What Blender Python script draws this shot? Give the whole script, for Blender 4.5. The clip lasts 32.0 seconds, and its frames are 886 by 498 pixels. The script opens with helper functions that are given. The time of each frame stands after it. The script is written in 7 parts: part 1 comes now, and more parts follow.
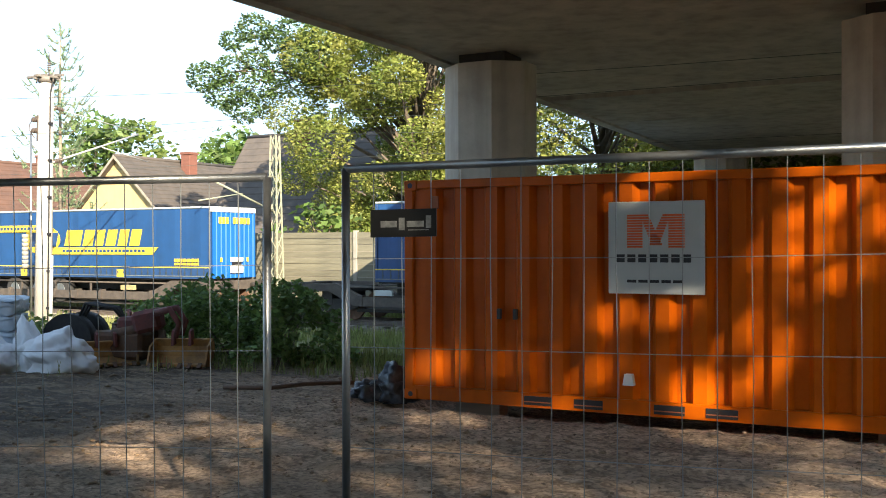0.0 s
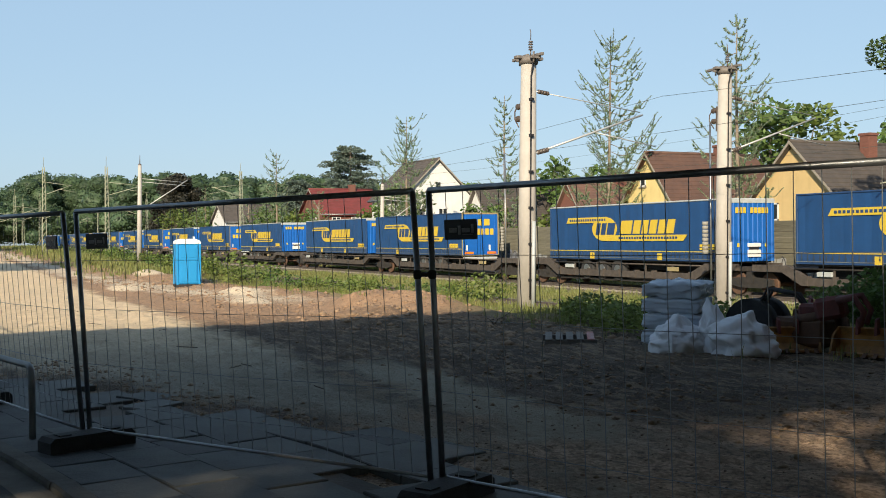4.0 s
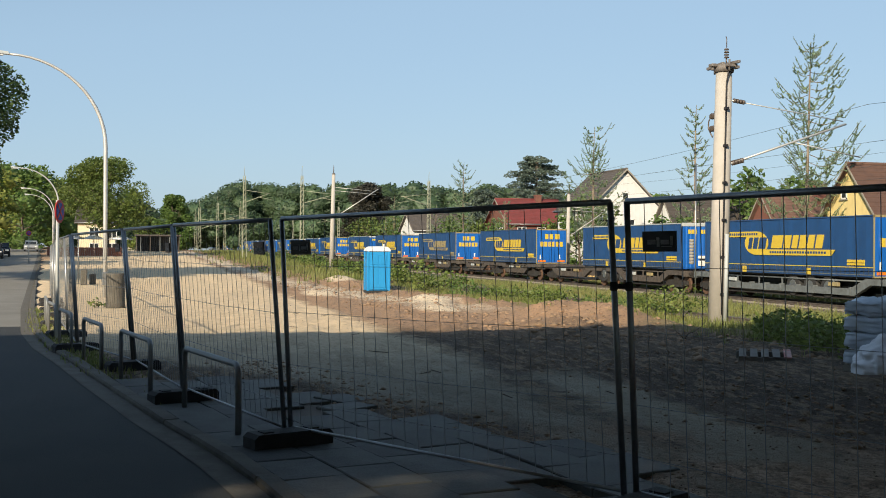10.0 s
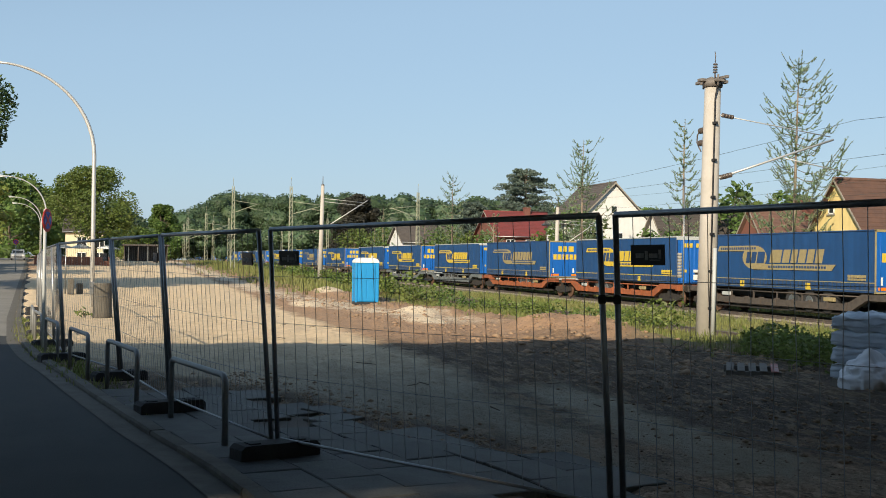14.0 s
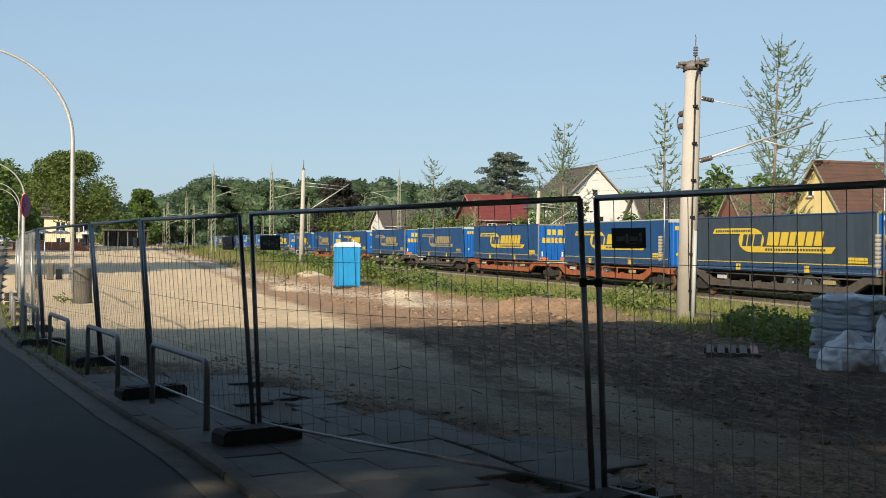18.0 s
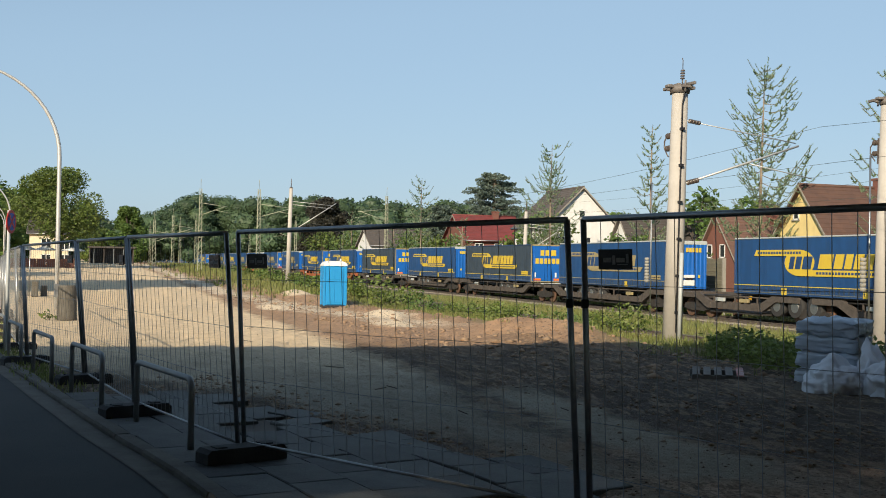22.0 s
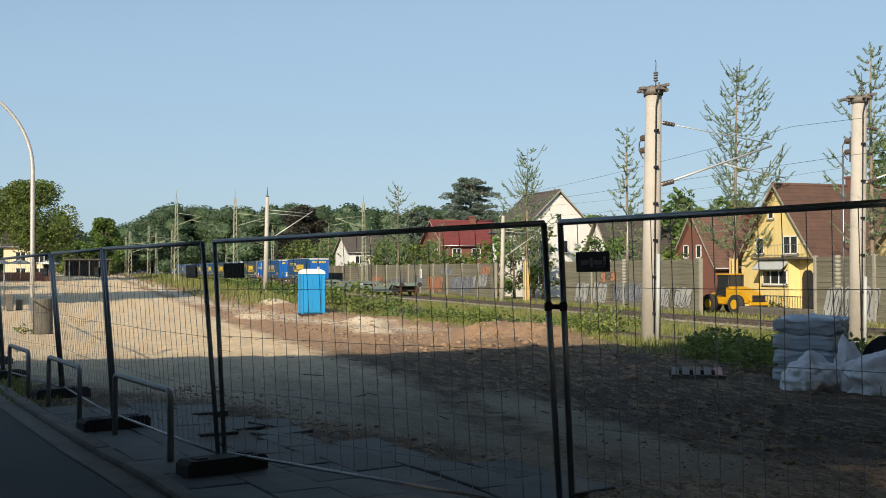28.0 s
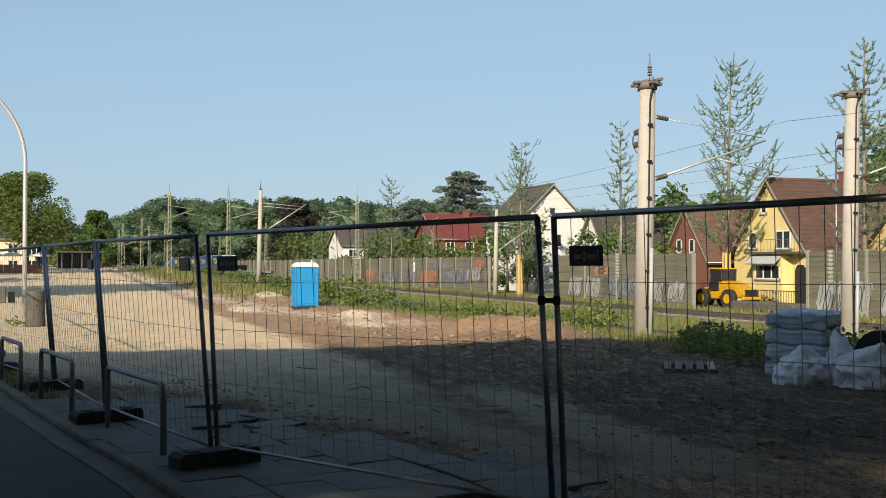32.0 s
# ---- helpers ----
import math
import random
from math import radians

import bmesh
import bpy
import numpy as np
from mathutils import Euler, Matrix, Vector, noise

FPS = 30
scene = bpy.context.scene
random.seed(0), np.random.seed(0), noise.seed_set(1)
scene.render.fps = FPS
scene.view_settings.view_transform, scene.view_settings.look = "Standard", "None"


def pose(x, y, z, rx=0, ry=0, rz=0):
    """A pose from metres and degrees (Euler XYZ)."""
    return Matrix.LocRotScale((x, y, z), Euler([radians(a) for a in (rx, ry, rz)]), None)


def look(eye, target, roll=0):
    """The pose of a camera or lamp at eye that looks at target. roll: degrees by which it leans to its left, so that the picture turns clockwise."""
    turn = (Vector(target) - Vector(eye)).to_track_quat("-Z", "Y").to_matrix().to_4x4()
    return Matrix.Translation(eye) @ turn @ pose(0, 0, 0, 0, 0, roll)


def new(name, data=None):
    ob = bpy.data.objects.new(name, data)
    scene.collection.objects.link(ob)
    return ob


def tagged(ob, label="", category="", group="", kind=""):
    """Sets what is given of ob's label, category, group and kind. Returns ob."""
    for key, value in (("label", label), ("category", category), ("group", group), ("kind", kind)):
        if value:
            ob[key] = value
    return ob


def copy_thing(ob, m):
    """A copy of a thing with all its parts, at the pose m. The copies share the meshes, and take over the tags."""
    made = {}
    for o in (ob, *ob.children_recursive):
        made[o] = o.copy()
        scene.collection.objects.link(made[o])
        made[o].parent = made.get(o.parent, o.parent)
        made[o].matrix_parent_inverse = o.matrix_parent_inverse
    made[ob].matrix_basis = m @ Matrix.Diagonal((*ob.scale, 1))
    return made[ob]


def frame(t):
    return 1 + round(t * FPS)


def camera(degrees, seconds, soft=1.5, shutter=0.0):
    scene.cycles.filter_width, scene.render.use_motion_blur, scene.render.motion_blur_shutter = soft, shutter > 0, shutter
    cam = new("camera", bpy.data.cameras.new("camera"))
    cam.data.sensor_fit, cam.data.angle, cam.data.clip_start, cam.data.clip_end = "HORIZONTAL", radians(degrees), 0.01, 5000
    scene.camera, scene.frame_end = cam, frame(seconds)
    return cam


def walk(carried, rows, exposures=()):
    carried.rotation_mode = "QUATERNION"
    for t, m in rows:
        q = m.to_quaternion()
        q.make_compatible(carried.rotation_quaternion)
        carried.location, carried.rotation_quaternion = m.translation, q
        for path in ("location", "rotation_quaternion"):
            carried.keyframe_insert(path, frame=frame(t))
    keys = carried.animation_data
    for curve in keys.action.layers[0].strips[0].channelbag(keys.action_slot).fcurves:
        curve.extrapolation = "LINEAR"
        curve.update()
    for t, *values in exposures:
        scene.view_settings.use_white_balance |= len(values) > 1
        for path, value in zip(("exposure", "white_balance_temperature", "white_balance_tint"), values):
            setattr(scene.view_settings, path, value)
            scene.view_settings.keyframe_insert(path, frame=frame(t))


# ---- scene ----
cam = camera(45.26, 32.0, soft=0.95)
PATH = [
    (0, pose(0.065, 0.186, 1.649, 89.86, 0.13, 28.56)),
    (0.5, pose(0.063, 0.178, 1.649, 89.22, 0.35, 36.51)),
    (1, pose(0.061, 0.169, 1.649, 89.01, 0.51, 42.04)),
    (1.5, pose(0.040, 0.154, 1.649, 89.08, 0.53, 46.57)),
    (2, pose(0.022, 0.137, 1.649, 89.19, 0.41, 50.62)),
    (2.5, pose(0.014, 0.120, 1.649, 89.27, 0.43, 54.14)),
    (3, pose(0.010, 0.103, 1.649, 89.38, 0.48, 57.41)),
    (3.5, pose(0.008, 0.092, 1.649, 89.47, 0.71, 60.63)),
    (4, pose(0.007, 0.083, 1.649, 89.35, 0.62, 63.73)),
    (4.5, pose(0.006, 0.075, 1.649, 89.17, 0.72, 66.53)),
    (6.5, pose(0.000, 0.000, 1.650, 89.62, 0.33, 74.20)),
    (7, pose(0.000, 0.000, 1.650, 89.69, 0.22, 74.85)),
    (7.5, pose(0.000, 0.000, 1.650, 89.89, 0.13, 74.91)),
    (8, pose(0.000, 0.000, 1.650, 89.87, 0.11, 74.74)),
    (8.5, pose(0.000, 0.000, 1.650, 89.78, -0.05, 74.47)),
    (9, pose(0.000, 0.000, 1.650, 89.85, -0.22, 74.16)),
    (9.5, pose(0.000, 0.000, 1.650, 90.01, -0.28, 73.90)),
    (10, pose(0.000, 0.000, 1.650, 89.92, -0.30, 73.65)),
    (10.5, pose(0.000, 0.000, 1.650, 89.87, -0.32, 73.42)),
    (11, pose(0.000, 0.000, 1.650, 89.75, -0.42, 73.14)),
    (11.5, pose(0.000, 0.000, 1.650, 89.75, -0.52, 72.88)),
    (12, pose(0.000, 0.000, 1.650, 89.71, -0.53, 72.74)),
    (12.5, pose(0.000, 0.000, 1.650, 89.69, -0.49, 72.88)),
    (13, pose(0.000, 0.000, 1.650, 89.86, -0.57, 73.02)),
    (13.5, pose(0.000, 0.000, 1.650, 90.21, -0.65, 73.03)),
    (14, pose(0.000, 0.000, 1.650, 90.57, -0.73, 73.04)),
    (14.5, pose(0.000, 0.000, 1.650, 90.73, -0.66, 72.98)),
    (16.5, pose(0.000, 0.000, 1.650, 90.02, -0.55, 72.21)),
    (17, pose(0.000, 0.000, 1.650, 89.83, -0.59, 72.16)),
    (17.5, pose(0.000, 0.000, 1.650, 89.80, -0.53, 72.14)),
    (18, pose(0.000, 0.000, 1.650, 89.71, -0.51, 72.04)),
    (18.5, pose(0.000, 0.000, 1.650, 89.74, -0.45, 71.93)),
    (19, pose(0.000, 0.000, 1.650, 89.80, -0.43, 71.88)),
    (19.5, pose(0.000, 0.000, 1.650, 89.97, -0.49, 71.81)),
    (20, pose(0.000, 0.000, 1.650, 90.25, -0.72, 71.61)),
    (20.5, pose(0.000, 0.000, 1.650, 90.43, -0.97, 71.45)),
    (21, pose(0.000, 0.000, 1.650, 90.64, -1.03, 71.32)),
    (21.5, pose(0.000, 0.000, 1.650, 90.78, -1.04, 71.30)),
    (22, pose(0.000, 0.000, 1.650, 90.79, -0.97, 71.34)),
    (22.5, pose(0.000, 0.000, 1.650, 90.76, -0.95, 71.39)),
    (23, pose(0.000, 0.000, 1.650, 90.63, -0.91, 71.37)),
    (23.5, pose(0.000, 0.000, 1.650, 90.58, -0.90, 71.32)),
    (24, pose(0.000, 0.000, 1.650, 90.63, -0.89, 71.28)),
    (24.5, pose(0.000, 0.000, 1.650, 90.80, -0.81, 71.21)),
    (25, pose(0.000, 0.000, 1.650, 90.96, -0.64, 71.10)),
    (25.5, pose(0.000, 0.000, 1.650, 91.06, -0.56, 70.93)),
    (26, pose(0.000, 0.000, 1.650, 91.13, -0.36, 70.78)),
    (26.5, pose(0.000, 0.000, 1.650, 91.16, -0.20, 70.64)),
    (28.5, pose(0.000, 0.000, 1.650, 91.04, 0.19, 70.06)),
    (29, pose(0.000, 0.000, 1.650, 90.88, 0.16, 70.10)),
    (29.5, pose(0.000, 0.000, 1.650, 90.68, 0.07, 70.17)),
    (30, pose(0.000, 0.000, 1.650, 90.65, 0.02, 70.20)),
    (30.5, pose(0.000, 0.000, 1.650, 90.62, 0.03, 70.17)),
    (31, pose(0.000, 0.000, 1.650, 90.64, 0.06, 70.06)),
    (31.5, pose(0.000, 0.000, 1.650, 90.70, 0.02, 69.92)),
    (32, pose(0.000, 0.000, 1.650, 90.75, -0.02, 69.80)),
]
walk(cam, PATH, [(t, e, 6600, 10) for t, e in ((0, 1.70), (0.3, 1.42), (0.6, 1.10), (1.0, 0.84), (1.6, 0.66), (2.2, 0.54), (3, 0.46), (4, 0.36), (6.5, 0.27), (16, 0.25), (22, 0.21), (32, 0.20))])

# ---- light ----
SUN = Vector((0.70, -0.58, 0.415)).normalized()
world = bpy.data.worlds.new("world")
scene.world = world
world.use_nodes = True
wn = world.node_tree.nodes
sky = wn.new("ShaderNodeTexSky")
sky.sky_type, sky.sun_disc = "NISHITA", False
sky.sun_elevation, sky.sun_rotation = math.asin(SUN.z), math.atan2(SUN.x, SUN.y)
sky.air_density, sky.dust_density, sky.ozone_density, sky.altitude = 1.0, 1.0, 1.2, 20
hazy = wn.new("ShaderNodeMix")
hazy.data_type = "RGBA"
hazy.inputs[7].default_value = (3.43, 5.10, 6.9, 1)
bright = wn.new("ShaderNodeRGBToBW")
veil = wn.new("ShaderNodeMapRange")
veil.inputs[1].default_value, veil.inputs[2].default_value, veil.inputs[4].default_value = 2.2, 4.2, 0.70
veil.inputs[3].default_value = 0.25
world.node_tree.links.new(sky.outputs[0], bright.inputs[0])
world.node_tree.links.new(bright.outputs[0], veil.inputs[0])
world.node_tree.links.new(veil.outputs[0], hazy.inputs[0])
world.node_tree.links.new(sky.outputs[0], hazy.inputs[6])
world.node_tree.links.new(hazy.outputs[2], wn["Background"].inputs[0])
wn["Background"].inputs[1].default_value = 0.098
sun = new("sun", bpy.data.lights.new("sun", "SUN"))
sun.data.energy, sun.data.angle, sun.data.color = 5.0, radians(0.6), (1.0, 0.86, 0.65)
sun.matrix_world = look(SUN * 100, (0, 0, 0))

# ---- materials ----
def mat(name, base, rough=0.7, metal=0.0, second=None, scale=6.0, mix=0.5, bump=0.0, bscale=40.0, random_v=0.0, stretch=(1, 1, 1), streak=0.0):
    m = bpy.data.materials.new(name)
    m.use_nodes = True
    nt = m.node_tree
    n, ln = nt.nodes, nt.links
    b = n["Principled BSDF"]
    b.inputs["Roughness"].default_value, b.inputs["Metallic"].default_value = rough, metal
    tc = n.new("ShaderNodeTexCoord")
    mp = n.new("ShaderNodeMapping")
    mp.inputs["Scale"].default_value = stretch
    ln.new(tc.outputs["Object"], mp.inputs[0])
    base = (*base, 1)
    second = (*second, 1) if second else (base[0] * 0.7, base[1] * 0.7, base[2] * 0.7, 1)
    t1 = n.new("ShaderNodeTexNoise")
    t1.inputs["Scale"].default_value, t1.inputs["Detail"].default_value, t1.inputs["Roughness"].default_value = scale, 6, 0.65
    ln.new(mp.outputs[0], t1.inputs["Vector"])
    r = n.new("ShaderNodeMapRange")
    r.inputs[1].default_value, r.inputs[2].default_value, r.inputs[4].default_value = 0.35, 0.7, mix
    ln.new(t1.outputs[0], r.inputs[0])
    mx = n.new("ShaderNodeMix")
    mx.data_type = "RGBA"
    mx.inputs[6].default_value, mx.inputs[7].default_value = base, second
    ln.new(r.outputs[0], mx.inputs[0])
    out = mx.outputs[2]
    if streak:
        t3 = n.new("ShaderNodeTexNoise")
        t3.inputs["Scale"].default_value, t3.inputs["Detail"].default_value = 3.0, 4
        m3 = n.new("ShaderNodeMapping")
        m3.inputs["Scale"].default_value = (1, 1, 0.08)
        ln.new(tc.outputs["Object"], m3.inputs[0])
        ln.new(m3.outputs[0], t3.inputs["Vector"])
        r3 = n.new("ShaderNodeMapRange")
        r3.inputs[1].default_value, r3.inputs[2].default_value, r3.inputs[3].default_value, r3.inputs[4].default_value = 0.45, 0.75, 1.0, 1.0 - streak
        ln.new(t3.outputs[0], r3.inputs[0])
        hs = n.new("ShaderNodeHueSaturation")
        ln.new(out, hs.inputs["Color"])
        ln.new(r3.outputs[0], hs.inputs["Value"])
        out = hs.outputs[0]
    if random_v:
        oi = n.new("ShaderNodeObjectInfo")
        rr = n.new("ShaderNodeMapRange")
        rr.inputs[3].default_value, rr.inputs[4].default_value = 1 - random_v, 1 + random_v
        ln.new(oi.outputs["Random"], rr.inputs[0])
        hs = n.new("ShaderNodeHueSaturation")
        ln.new(out, hs.inputs["Color"])
        ln.new(rr.outputs[0], hs.inputs["Value"])
        out = hs.outputs[0]
    ln.new(out, b.inputs["Base Color"])
    if bump:
        t2 = n.new("ShaderNodeTexNoise")
        t2.inputs["Scale"].default_value, t2.inputs["Detail"].default_value = bscale, 5
        ln.new(mp.outputs[0], t2.inputs["Vector"])
        bp = n.new("ShaderNodeBump")
        bp.inputs["Strength"].default_value, bp.inputs["Distance"].default_value = bump, 0.02
        ln.new(t2.outputs[0], bp.inputs["Height"])
        ln.new(bp.outputs[0], b.inputs["Normal"])
    return m


def leaf_mat(name, base, second, trans=0.25, scale=0.6):
    m = mat(name, base, 0.55, 0, second, scale, 1.0)
    nt = m.node_tree
    n, ln = nt.nodes, nt.links
    b = n["Principled BSDF"]
    col = b.inputs["Base Color"].links[0].from_socket
    g = n.new("ShaderNodeNewGeometry")
    rr = n.new("ShaderNodeMapRange")
    rr.inputs[3].default_value, rr.inputs[4].default_value = 0.6, 1.4
    ln.new(g.outputs["Random Per Island"], rr.inputs[0])
    hs = n.new("ShaderNodeHueSaturation")
    ln.new(col, hs.inputs["Color"])
    ln.new(rr.outputs[0], hs.inputs["Value"])
    ln.new(hs.outputs[0], b.inputs["Base Color"])
    tr = n.new("ShaderNodeBsdfTranslucent")
    ln.new(hs.outputs[0], tr.inputs[0])
    ms = n.new("ShaderNodeMixShader")
    ms.inputs[0].default_value = trans
    ln.new(b.outputs[0], ms.inputs[1])
    ln.new(tr.outputs[0], ms.inputs[2])
    ln.new(ms.outputs[0], n["Material Output"].inputs[0])
    return m


GALV = mat("galvanised_steel", (0.34, 0.355, 0.365), 0.4, 0.8, (0.22, 0.23, 0.24), 9, 0.7, 0.1, 60)
SILVER = mat("pale_galvanised_steel", (0.58, 0.58, 0.56), 0.45, 0.4, (0.46, 0.46, 0.45), 6, 0.7)
WIRE = mat("fence_wire", (0.32, 0.33, 0.33), 0.5, 0.4)
BLACKPL = mat("black_rubber", (0.025, 0.025, 0.027), 0.85, 0, (0.05, 0.05, 0.048), 12, 0.6, 0.3, 50)
SIGNBLK = mat("black_sign_plastic", (0.018, 0.018, 0.018), 0.4)
WHITE = mat("white_paint", (0.78, 0.79, 0.78), 0.5, 0, (0.62, 0.62, 0.60), 4, 0.5)
CONC = mat("bridge_concrete", (0.50, 0.445, 0.37), 0.9, 0, (0.33, 0.29, 0.24), 0.9, 0.9, 0.25, 18, streak=0.3)
MASTC = mat("mast_concrete", (0.50, 0.47, 0.425), 0.85, 0, (0.39, 0.365, 0.325), 3, 0.7, 0.2, 30, streak=0.15)
ORANGE = mat("container_orange", (0.56, 0.108, 0.001), 0.38, 0, (0.40, 0.070, 0.001), 2.2, 0.8, 0.08, 25, streak=0.25)
ORANGE.node_tree.nodes["Principled BSDF"].inputs["Specular IOR Level"].default_value = 0.22
ORANGED = mat("wagon_orange", (0.40, 0.115, 0.04), 0.65, 0, (0.20, 0.075, 0.04), 3, 0.9, streak=0.3)
BLUE = mat("curtain_blue", (0.013, 0.068, 0.205), 0.5, 0, (0.012, 0.054, 0.16), 1.5, 0.8, 0.12, 3.0, streak=0.12)
BLUED = mat("skirt_blue", (0.022, 0.068, 0.185), 0.45, 0, (0.018, 0.048, 0.13), 3, 0.8, streak=0.2)
BLUEE = mat("door_blue", (0.010, 0.125, 0.47), 0.4, 0, (0.01, 0.10, 0.38), 2, 0.7)
GREYC = mat("curtain_slate", (0.042, 0.062, 0.088), 0.5, 0, (0.032, 0.048, 0.07), 1.5, 0.8, 0.12, 3.0, streak=0.15)
YEL = mat("lettering_yellow", (0.66, 0.48, 0.05), 0.5, 0, (0.55, 0.38, 0.05), 3, 0.6)
YELDIM = mat("faded_yellow", (0.36, 0.29, 0.14), 0.6, 0, (0.24, 0.20, 0.12), 5, 0.8)
STEELD = mat("wagon_brown_steel", (0.105, 0.088, 0.075), 0.75, 0.1, (0.05, 0.042, 0.038), 4, 0.9, 0.3, 25)
STEELG = mat("wagon_grey_steel", (0.17, 0.19, 0.20), 0.65, 0.1, (0.09, 0.10, 0.10), 4, 0.9, 0.2, 25)
STEELN = mat("wagon_green_steel", (0.20, 0.25, 0.24), 0.65, 0.1, (0.11, 0.14, 0.13), 4, 0.9, 0.2, 25)
DARK = mat("undercarriage_black", (0.022, 0.021, 0.020), 0.8, 0, (0.05, 0.042, 0.036), 6, 0.8)
RUST = mat("rusty_steel", (0.16, 0.085, 0.05), 0.8, 0.2, (0.09, 0.06, 0.045), 8, 0.9, 0.3, 30)
RAILM = mat("rail_steel", (0.13, 0.10, 0.085), 0.55, 0.5, (0.22, 0.20, 0.19), 4, 0.7)
LAMPO = mat("orange_reflector", (0.85, 0.22, 0.02), 0.35)
TIMBER = mat("grey_timber", (0.34, 0.31, 0.26), 0.85, 0, (0.22, 0.20, 0.17), 3, 0.9, 0.2, 20, stretch=(0.3, 1, 4))
NWALL = mat("noise_wall_plank", (0.198, 0.187, 0.136), 0.85, 0, (0.110, 0.106, 0.077), 1.3, 0.9, 0.2, 14, random_v=0.14, stretch=(0.5, 1, 3))
GRAF1 = mat("graffiti_grey", (0.13, 0.15, 0.19), 0.7, 0, (0.30, 0.31, 0.33), 1.2, 0.9)
GRAF2 = mat("graffiti_white", (0.40, 0.41, 0.40), 0.7, 0, (0.24, 0.25, 0.25), 1.5, 0.9)
GRAF3 = mat("graffiti_rust", (0.40, 0.14, 0.07), 0.7, 0, (0.45, 0.28, 0.16), 1.3, 0.9)
YWALL = mat("yellow_render", (0.74, 0.60, 0.27), 0.9, 0, (0.66, 0.52, 0.23), 1.5, 0.8, 0.15, 30, streak=0.1)
YWALL2 = mat("ochre_render", (0.62, 0.46, 0.22), 0.9, 0, (0.54, 0.40, 0.19), 1.5, 0.8, 0.15, 30, streak=0.1)
WWALL = mat("white_render", (0.74, 0.74, 0.73), 0.9, 0, (0.63, 0.63, 0.61), 1.2, 0.8, streak=0.08)
BRICK = mat("red_brick", (0.20, 0.085, 0.062), 0.9, 0, (0.14, 0.06, 0.046), 5, 0.9, 0.3, 20, stretch=(1, 1, 3))
ROOFB = mat("brown_roof_tile", (0.155, 0.085, 0.062), 0.85, 0, (0.10, 0.06, 0.05), 1.6, 0.9, 0.3, 10, random_v=0.2)
ROOFD = mat("dark_roof_tile", (0.10, 0.085, 0.075), 0.85, 0, (0.065, 0.058, 0.055), 1.6, 0.9, 0.3, 10, random_v=0.2)
ROOFR = mat("red_roof_tile", (0.20, 0.042, 0.042), 0.85, 0, (0.13, 0.034, 0.032), 1.6, 0.9, 0.3, 10)
GLASS = mat("window_glass", (0.03, 0.035, 0.04), 0.08)
BARK = mat("bark", (0.14, 0.11, 0.085), 0.95, 0, (0.08, 0.065, 0.05), 6, 0.9, 0.6, 20, stretch=(1, 1, 0.25))
BARKL = mat("larch_bark", (0.30, 0.25, 0.19), 0.95, 0, (0.15, 0.11, 0.08), 6, 0.9, 0.4, 20, stretch=(1, 1, 0.25))
LEAFO = leaf_mat("oak_leaves", (0.150, 0.215, 0.042), (0.31, 0.30, 0.075), 0.42)
LEAFD = leaf_mat("dark_leaves", (0.100, 0.175, 0.044), (0.150, 0.225, 0.058), 0.4)
LEAFM = leaf_mat("mid_leaves", (0.105, 0.165, 0.036), (0.175, 0.215, 0.055), 0.38)
LEAFL = leaf_mat("larch_needles", (0.28, 0.39, 0.23), (0.37, 0.47, 0.29), 0.5)
LEAFC = leaf_mat("cedar_needles", (0.115, 0.160, 0.130), (0.165, 0.215, 0.170), 0.35)
LEAFW = leaf_mat("weed_leaves", (0.125, 0.19, 0.042), (0.215, 0.245, 0.065), 0.38, 0.4)
LEAFF = leaf_mat("far_leaves", (0.056, 0.100, 0.052), (0.086, 0.135, 0.064), 0.25, 0.08)
LEAFK = leaf_mat("dense_dark_leaves", (0.060, 0.108, 0.032), (0.090, 0.145, 0.042), 0.25, 0.5)
LEAFP = leaf_mat("copper_leaves", (0.030, 0.030, 0.022), (0.042, 0.040, 0.028), 0.2, 0.5)
GRASSM = leaf_mat("grass", (0.165, 0.215, 0.052), (0.29, 0.27, 0.11), 0.35, 0.3)
TOILETB = mat("toilet_blue", (0.015, 0.27, 0.60), 0.45, 0, (0.012, 0.23, 0.53), 2, 0.6, 0.05, 10)
SACK = mat("white_sack", (0.72, 0.74, 0.77), 0.6, 0, (0.58, 0.60, 0.64), 2.5, 0.8, 0.4, 9)
SACKW = mat("film_wrapped_bags", (0.52, 0.59, 0.66), 0.3, 0, (0.40, 0.46, 0.53), 3, 0.8, 0.4, 8)
MACHR = mat("machine_red", (0.17, 0.045, 0.04), 0.75, 0, (0.075, 0.035, 0.028), 6, 0.95)
MACHO = mat("bucket_ochre", (0.44, 0.23, 0.065), 0.8, 0, (0.15, 0.085, 0.045), 3.5, 1.0, 0.4, 20)
LOADY = mat("loader_yellow", (0.66, 0.36, 0.015), 0.5, 0, (0.52, 0.27, 0.015), 3, 0.6)
TARP = mat("tarp_dark_blue", (0.014, 0.016, 0.024), 0.28, 0, (0.20, 0.23, 0.29), 5, 0.45, 0.5, 8)
ASPH = mat("asphalt", (0.045, 0.048, 0.050), 0.8, 0, (0.058, 0.059, 0.058), 0.8, 0.9, 0.35, 90)
ASPH.node_tree.nodes["Principled BSDF"].inputs["Specular IOR Level"].default_value = 0.25
# paler copy of the asphalt that paints sunlight on the far road
ASPH_SUN = mat("sunlit_asphalt", (0.25, 0.235, 0.205), 0.95, 0, (0.18, 0.17, 0.15), 0.5, 0.9, 0.3, 60)
KERBM = mat("kerb_stone", (0.135, 0.125, 0.105), 0.9, 0, (0.08, 0.072, 0.058), 4, 0.9, 0.3, 40, random_v=0.12)
